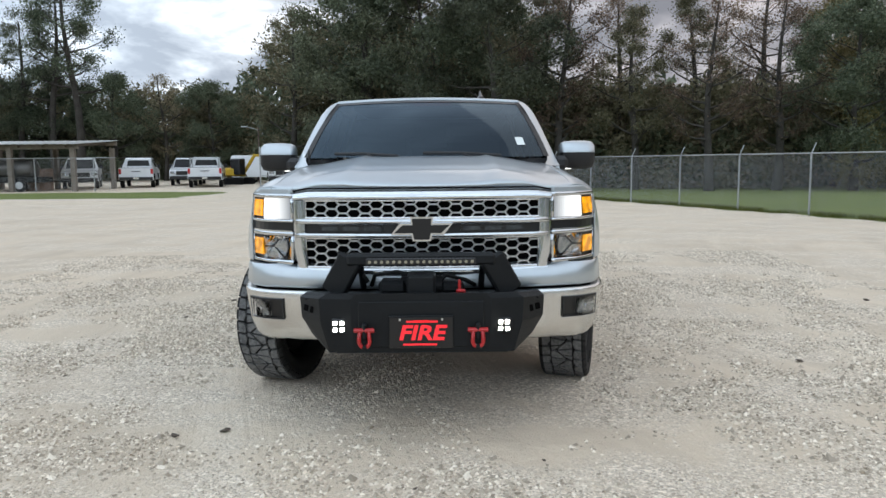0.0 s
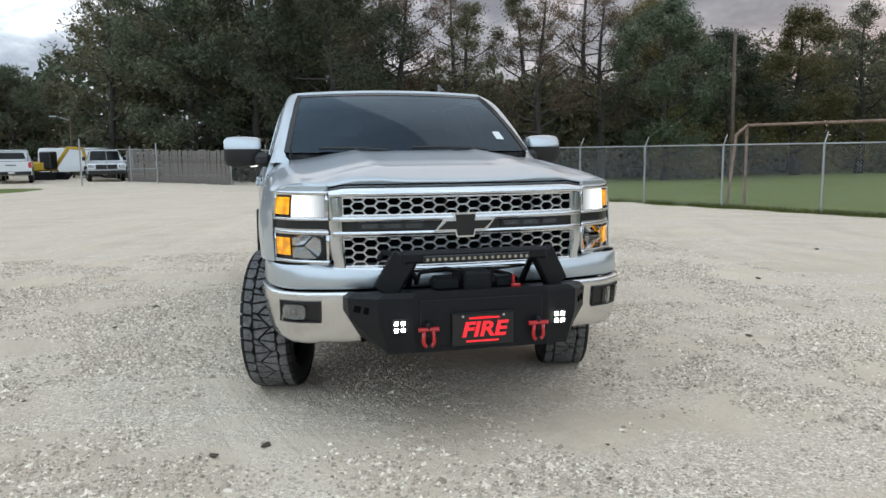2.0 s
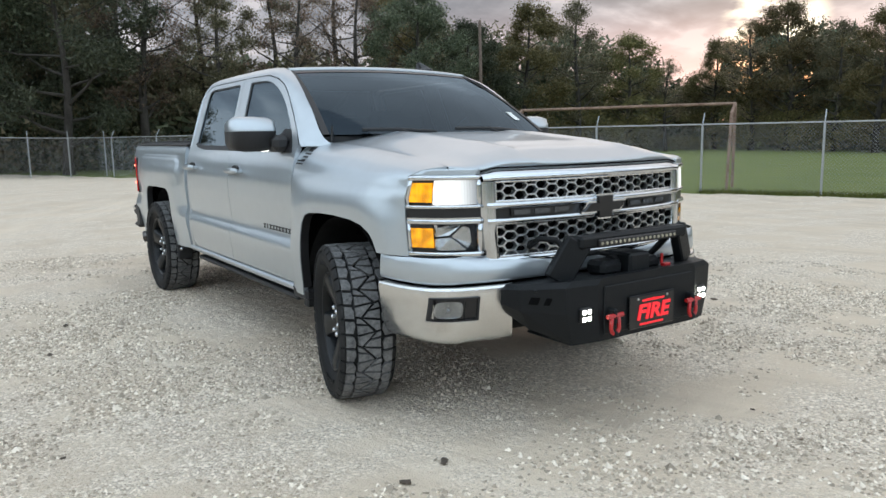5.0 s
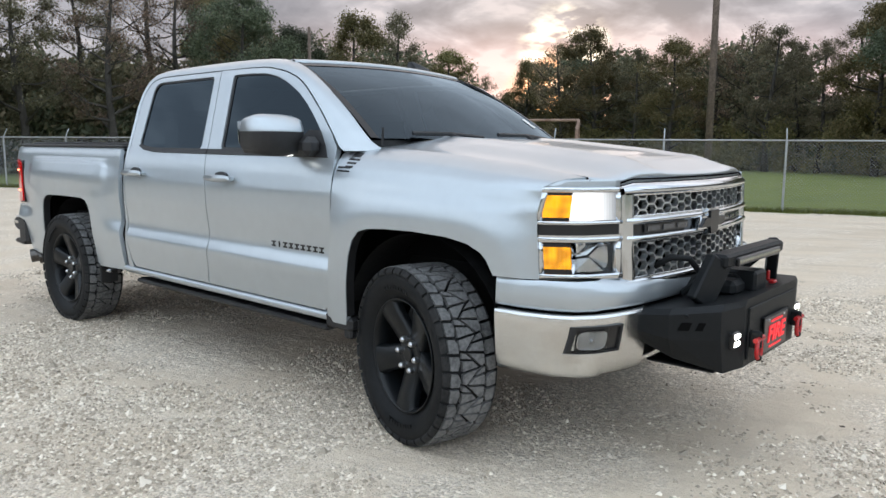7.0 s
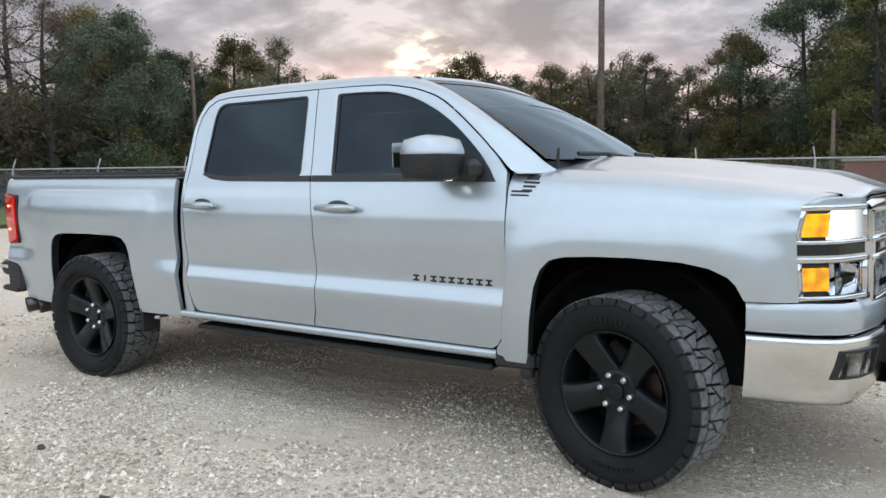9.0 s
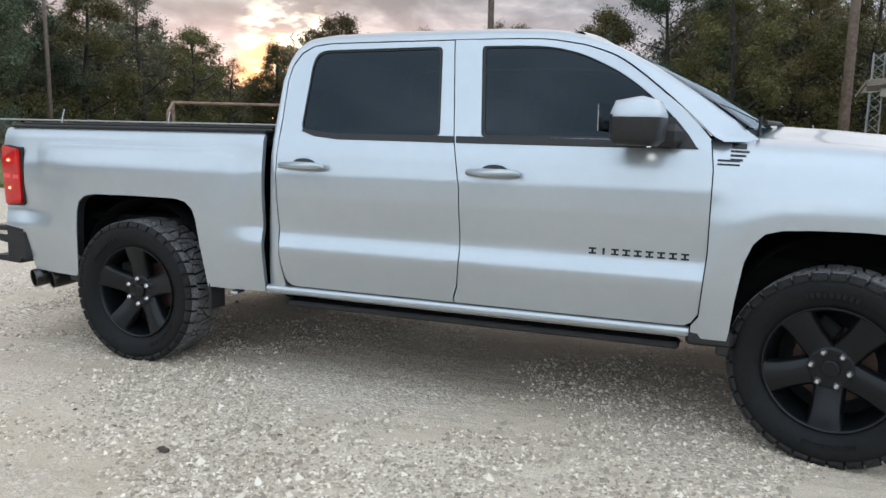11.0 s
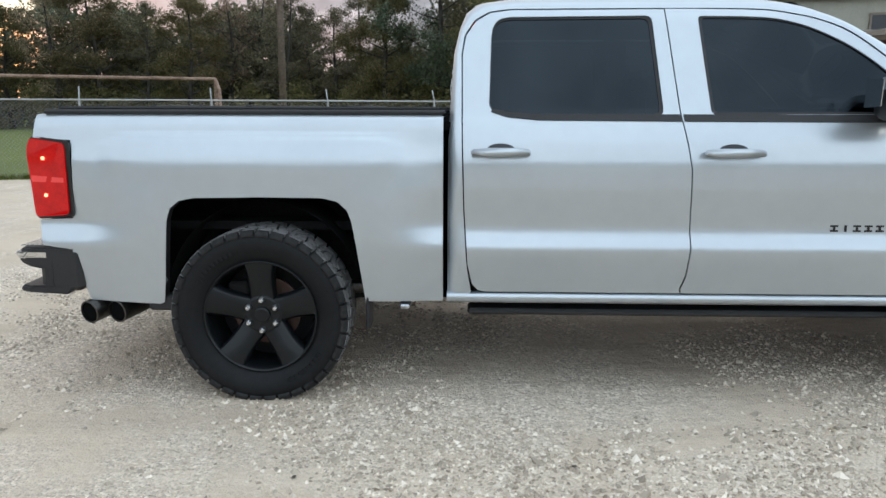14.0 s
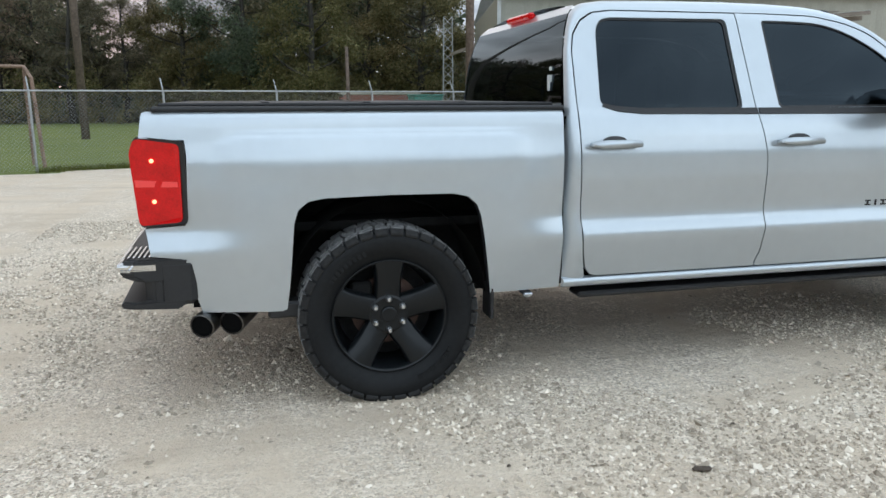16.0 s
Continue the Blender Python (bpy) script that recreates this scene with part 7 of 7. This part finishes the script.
yard_pickup(-9.95, 43.0, 13, "white pickup with dark bumper facing the lot")
yard_pickup(-21.9, 41.2, 22, "white box-nosed truck under the shed roof")


def shed_roof():
    s = thing("open_shed", "open timber shed with pale metal roof", "shed", kind="structure")
    x0, x1, y0, y1 = -36.0, -18.9, 34.6, 39.6
    bm = bmesh.new()
    n = 84
    for dz in (0, -.03):
        loft(bm, [[(x0 + (x1 - x0) * k / n, y, 2.50 + dz + (.02 if k % 2 else 0) + (y - y0) * .06) for k in range(n + 1)] for y in (y0 - .5, y1)])
    part("roof", bm, M["roofmetal"], s)
    for y in (y0, y1 - .3):
        part("beam", boxes((((x0 + x1) / 2, y, 2.34 + (y - y0) * .06), (x1 - x0, .10, .24))), M["timber"], s)
        for k in range(6):
            x = x0 + .3 + (x1 - x0 - .6) * k / 5
            part("post", boxes(((x, y, 1.16), (.24, .24, 2.38), .01)), M["timber"], s)
    for k in range(14):
        x = x0 + .6 + (x1 - x0 - 1.2) * k / 13
        part("rafter", boxes(((x, (y0 + y1) / 2, 2.54), (.06, y1 - y0 + .6, .14), 0, pose(0, 0, 0, 3.4, 0, 0))), M["timber"], s)


shed_roof()


def tank_trailer(x, y):
    t = thing("tank_trailer", "dark tank smoker on a small trailer", "trailer", Matrix.Translation((x, y, 0)))
    bm = bmesh.new()
    tube(bm, [(-1.4, 0, 1.15), (-1.25, 0, 1.15), (1.1, 0, 1.15), (1.25, 0, 1.15)], [.30, .58, .58, .30], 20)
    part("tank", bm, M["exhaust"], t, smooth=True)
    part("bed", boxes(((0, 0, .62), (3.4, 1.4, .30), .02)), M["liner"], t)
    wv = new("wheel"); wv.parent = t
    bm = bmesh.new()
    tube(bm, [(.7, -.86, .34), (.7, -.66, .34)], .34, 18)
    part("tyre", bm, M["rubber"], wv)
    bm = bmesh.new()
    tube(bm, [(.7, -.875, .34), (.7, -.86, .34)], .20, 14)
    part("hubcap", bm, M["white"], wv)
    bm = bmesh.new()
    tube(bm, [(1.7, 0, .6), (3.0, 0, .5)], .05, 8)
    part("drawbar", bm, M["liner"], t)


def build_tank(x, y):
    tank_trailer(x, y)


build_tank(-22.9, 35.6)
build_tank(-28.0, 36.5)


def steel_drum(x, y):
    b = thing("rusty_bin", "rusty round steel bin by the shed", "bin", Matrix.Translation((x, y, 0)))
    bm = bmesh.new()
    tube(bm, [(0, 0, 0), (0, 0, .05), (0, 0, 1.15), (0, 0, 1.2)], [.68, .7, .7, .66], 20)
    part("shell", bm, M["rust"], b)


steel_drum(-22.0, 36.4)


def lying_tank(x, y):
    t = thing("grey_tank", "grey steel tank lying on blocks under the shed", "tank", Matrix.Translation((x, y, 0)))
    bm = bmesh.new()
    tube(bm, [(-.95, 0, .72), (-.85, 0, .72), (.85, 0, .72), (.95, 0, .72)], [.30, .50, .50, .30], 20)
    part("shell", bm, M["galv"], t, smooth=True)
    part("block", boxes(((-.5, 0, .12), (.25, .8, .24), .01), ((.5, 0, .12), (.25, .8, .24), .01)), M["timber"], t)


lying_tank(-25.6, 36.0)


def excavator(x, y, turn):
    e = thing("excavator", "yellow mini excavator with folded boom", "excavator", Matrix.Translation((x, y, ground_z(x, y))) @ pose(0, 0, 0, 0, 0, turn) @ Matrix.Diagonal((.7, .7, .72, 1)))
    for s in (-.8, .8):
        bm = bmesh.new()
        prism(bm, [(-1.3, .15), (-1.1, 0), (1.1, 0), (1.3, .15), (1.3, .45), (1.1, .6), (-1.1, .6), (-1.3, .45)], lambda a, b, c: (s - .2 + c, a, b), .4)
        part("track", bm, M["rubber"], e)
    part("house", boxes(((0, .5, 1.15), (1.7, 1.6, .8), .12)), M["yellow"], e)
    part("cab", boxes(((-.35, -.35, 1.65), (.9, 1.2, 1.5), .10)), M["lamp_black"], e)
    bm = bmesh.new()
    for a, b, w_ in (((.3, -.6, 1.2), (.3, -1.9, 2.7), .28), ((.3, -1.9, 2.7), (.3, -3.4, 2.6), .24), ((.3, -3.4, 2.6), (.3, -3.8, 1.2), .2)):
        d = Vector(b) - Vector(a)
        box(bm, (Vector(a) + Vector(b)) / 2, (.2, w_, d.length + .1), .03, d.to_track_quat("Z", "Y").to_matrix().to_4x4())
    part("boom", bm, M["yellow"], e)
    part("bucket", boxes(((.3, -3.8, .85), (.6, .5, .6), .1)), M["liner"], e)
    part("counterweight", boxes(((0, 1.35, 1.05), (1.6, .3, .6), .1)), M["yellow"], e)


excavator(-13.7, 46.0, 62)

# ---- long metal building and its lean-to beyond the fence ----


def building():
    b = thing("metal_building", "beige metal-sided building with a low lean-to roof", "building", kind="structure")
    x0, y0, w_, d_ = 31.5, -7.5, 24.0, 15.0
    ang = pose(0, 0, 0, 0, 0, -12)
    B = Matrix.Translation((x0, y0, ground_z(x0, y0))) @ ang
    b.matrix_basis = B
    # local x runs away from the lot, -y along the front
    h = 6.48
    bm = bmesh.new()
    ribs = [(0, -k * .3, (.03 if k % 2 else 0)) for k in range(int(w_ / .3) + 1)]
    loft(bm, [[(-o, y, z) for _, y, o in ribs] for z in (0, h)])
    part("front_wall", bm, M["siding"], b)
    part("wall", boxes(((d_ / 2, -.05, h / 2), (d_, .1, h)), ((d_ / 2, -w_, h / 2), (d_, .1, h)), ((d_, -w_ / 2, h / 2), (.1, w_, h))), M["siding"], b)
    bm = bmesh.new()
    loft(bm, [[(x, y, z) for y in (.08, -w_ - .1)] for x, z in ((-.25, h - .02), (d_ / 2, h + 1.3), (d_ + .5, h - .05))])
    bmesh.ops.solidify(bm, geom=bm.faces[:], thickness=.1)
    part("roof", bm, M["roofmetal"], b)
    part("corner_trim", boxes(((-.06, .0, h / 2), (.14, .18, h))), M["roofmetal"], b)
    part("gutter", boxes(((-.28, -w_ / 2, h - .06), (.14, w_ + .2, .12))), M["timber"], b)
    for y in (-4, -8, -12, -16):
        wn = part("window", boxes(((-.06, y, 5.2), (.05, 1.1, .9))), M["far_glass"], b)
        part("window_frame", boxes(((-.07, y, 5.70), (.09, 1.3, .10)), ((-.07, y, 4.70), (.09, 1.3, .10)), ((-.07, y - .6, 5.2), (.09, .1, 1.0)), ((-.07, y + .6, 5.2), (.09, .1, 1.0))), M["timber"], wn)
    dr = part("door", boxes(((-.06, -10, 1.05), (.06, 1.0, 2.1))), M["timber"], b)
    part("door_handle", boxes(((-.12, -9.6, 1.0), (.06, .12, .04))), M["galv"], dr)
    # satellite bowl on the wall
    bm = bmesh.new()
    bmesh.ops.create_uvsphere(bm, u_segments=16, v_segments=8, radius=.63, matrix=Matrix.Translation((-.66, -1.1, 5.1)) @ Matrix.Diagonal((1, 1, 1.3, 1)))
    bmesh.ops.bisect_plane(bm, geom=bm.verts[:] + bm.edges[:] + bm.faces[:], plane_co=(-.66, -1.1, 5.1), plane_no=(0, 0, 1), clear_outer=True)
    part("bowl", bm, M["galv"], b, smooth=True)


building()


def lattice_tower(x, y, h=24.0, w0=.62):
    t = thing("lattice_tower", "slim galvanised lattice radio tower", "tower", Matrix.Translation((x, y, ground_z(x, y))))
    leg = [(w0 * math.cos(a), w0 * math.sin(a)) for a in (.3, .3 + 2.0944, .3 + 4.1888)]
    for lx, ly in leg:
        bm = bmesh.new()
        tube(bm, [(lx, ly, 0), (lx * .8, ly * .8, h)], .035, 6)
        part("leg", bm, M["greysiding"], t)
    n = 13
    for k in range(n):
        z0, z1 = h * k / n, h * (k + 1) / n
        for i in range(3):
            a, b = leg[i], leg[(i + 1) % 3]
            f0, f1 = 1 - .2 * z0 / h, 1 - .2 * z1 / h
            bm = bmesh.new()
            tube(bm, [(a[0] * f0, a[1] * f0, z0), (b[0] * f1, b[1] * f1, z1)], .016, 4)
            part("brace", bm, M["greysiding"], t)


def open_canopy():
    """A lean-to beyond the fence whose roof climbs gently along its front; its low end stands at the corner pole."""
    c = thing("open_canopy", "open lean-to with thin pale metal roof and red-brown inner wall", "canopy", Matrix.Translation((20.7, -3.25, ground_z(20.7, -3.25))) @ pose(0, 0, 0, 0, 0, -6), kind="structure")
    L, up = 14.0, .085
    bm = bmesh.new()
    n = 56
    loft(bm, [[(x, -L * k / n, 3.42 + (.02 if k % 2 else 0) + up * L * k / n) for k in range(n + 1)] for x in (-.5, 6.2)])
    bmesh.ops.solidify(bm, geom=bm.faces[:], thickness=.03)
    part("roof", bm, M["roofmetal"], c)
    tilt = pose(0, 0, 0, -math.degrees(math.atan(up)), 0, 0)
    run_ = math.hypot(L, L * up)
    part("fascia", boxes(((-.46, -L / 2, 3.34 + up * L / 2), (.04, run_, .13), 0, tilt)), M["timber"], c)
    part("beam", boxes(((0, -L / 2, 3.20 + up * L / 2), (.12, run_, .16), 0, tilt)), M["timber"], c)
    part("end_fascia", boxes(((2.8, .02, 3.36), (6.6, .05, .12))), M["timber"], c)
    for k in range(4):
        y = -.75 - k * 3.9
        part("post", boxes(((0, y, 1.56 - up * y / 2), (.13, .13, 3.14 - up * y))), M["siding"], c)
        part("bracket", boxes(((-.12, y + .22, 3.02 - up * y), (.12, .34, .26), .02)), M["siding"], c)
        part("rafter", boxes(((2.8, y, 3.26 - up * y), (6.0, .08, .16))), M["timber"], c)
    bm = bmesh.new()
    ribs = [(-k * .2, .03 if k % 2 else 0) for k in range(int((L - 1.0) / .2))]
    loft(bm, [[(1.9 - o, y - .85, z) for y, o in ribs] for z in (0, 2.45)])
    part("back_wall", bm, M["greysiding"], c, "grey corrugated inner wall")
    bm = bmesh.new()
    prism(bm, [(-.8, 2.45), (-L, 2.45), (-L, 3.30 + up * L), (-.8, 3.35)], lambda a, b, c_: (2.0 + c_, a, b), .06)
    part("upper_wall", bm, M["shaded_redwall"], c, "red-brown upper inner wall, darkened for the shade under the roof")


open_canopy()
lattice_tower(34.3, -5.6, 5.7, .36)

# brick wall and green bin beyond the fence
wl = thing("brick_wall", "low red brick wall with pale coping", "wall", Matrix.Translation((27.0, -.9, ground_z(27, -.9))) @ pose(0, 0, 0, 0, 0, -70))
me_b = None
for r in range(20):
    for k in range(12):
        if me_b is None:
            bk = part("brick", boxes(((0, 0, 0), (.29, .12, .078), .004)), M["brick"], wl)
            me_b = bk.data
        else:
            bk = new("brick", me_b)
            bk.parent = wl
        bk.matrix_basis = Matrix.Translation((-1.7 + k * .30 + (.15 if r % 2 else 0), 0, .045 + r * .088))
part("mortar", boxes(((.05, .0, .88), (3.6, .10, 1.76))), M["plank"], wl)
part("coping", boxes(((.05, 0, 1.81), (3.8, .22, .08), .01)), M["siding"], wl)
gb = thing("green_bin", "green steel rubbish bin by the wall", "bin", Matrix.Translation((26.0, -2.6, ground_z(26, -2.6))))
part("shell", boxes(((0, 0, .85), (1.2, 1.2, 1.7), .04)), M["green"], gb)
part("lid", boxes(((0, 0, 1.73), (1.26, 1.26, .06), .02)), M["green"], gb)
utility_pole(23.0, .9, 3.4, .08, "short weathered post near the fence")

# ---- grass tufts at the fence line, litter on the gravel ----


def grass_strip():
    rnd = np.random.RandomState(6)
    n = 26000
    y = rnd.uniform(-8, 30, n)
    off = rnd.normal(.10, .22, n)
    x = 11.8 + (14.3 - y) * .4145 + off
    keep = np.array([noise.noise(Vector((a * .8, b * .8, 2))) > -.25 for a, b in zip(x, y)])
    x, y = x[keep], y[keep]
    n = len(x)
    h = rnd.uniform(.04, .16, n)
    a = rnd.uniform(0, 6.28, n)
    z = np.array([ground_z(p, q) for p, q in zip(x, y)])
    w_ = .008
    v = np.empty((n, 3, 3))
    v[:, 0] = np.stack([x - w_ * np.cos(a), y - w_ * np.sin(a), z], 1)
    v[:, 1] = np.stack([x + w_ * np.cos(a), y + w_ * np.sin(a), z], 1)
    v[:, 2] = np.stack([x + rnd.normal(0, .03, n), y + rnd.normal(0, .03, n), z + h], 1)
    me = bpy.data.meshes.new("grass_tufts")
    me.from_pydata(v.reshape(-1, 3).tolist(), [], np.arange(3 * n).reshape(-1, 3).tolist())
    me.materials.append(M["grass"])
    tagged(new("grass_tufts", me), "unmown grass tufts along the fence", "grass", kind="stuff")


grass_strip()


def dirt_clod(x, y, r, k):
    """A dark clump of leaf litter lying on the gravel."""
    rnd = random.Random(k)
    c = thing("leaf_litter", "dark clump of dead leaves on gravel", "leaves", Matrix.Translation((x, y, .002)) @ pose(0, 0, 0, 0, 0, rnd.uniform(0, 360)), "dead leaf clumps on the lot")
    bm = bmesh.new()
    for q in range(5):
        ax, ay = rnd.uniform(-r, r) * .5, rnd.uniform(-r, r) * .4
        bmesh.ops.create_icosphere(bm, subdivisions=1, radius=r * rnd.uniform(.35, .6), matrix=Matrix.Translation((ax, ay, r * .12)) @ Matrix.Diagonal((1.2, .8, .4, 1)))
    for v in bm.verts:
        v.co += Vector((rnd.uniform(-1, 1), rnd.uniform(-1, 1), rnd.uniform(-.5, .5))) * r * .12
    part("clump", bm, M["litter"], c)


M["litter"] = material("dead_leaves", (0.085, 0.066, 0.050), 0.9, vary=0.35, scale=20.0, bump=0.3)
for k, (x, y, r) in enumerate(((2.52, .17, .05), (-1.02, -1.06, .045), (-1.26, -1.13, .04), (-2.2, 1.80, .05), (.56, -1.48, .02), (-2.36, -.03, .025), (4.2, 2.34, .06), (-1.67, 2.26, .025), (-2.0, 2.62, .05), (-1.79, 3.32, .02),
                            (1.45, -.8, .02), (6.5, 4.2, .07), (3.4, -2.2, .05), (-3.4, 3.0, .05), (-.02, -1.77, .02))):
    dirt_clod(x, y, r * .7, k)
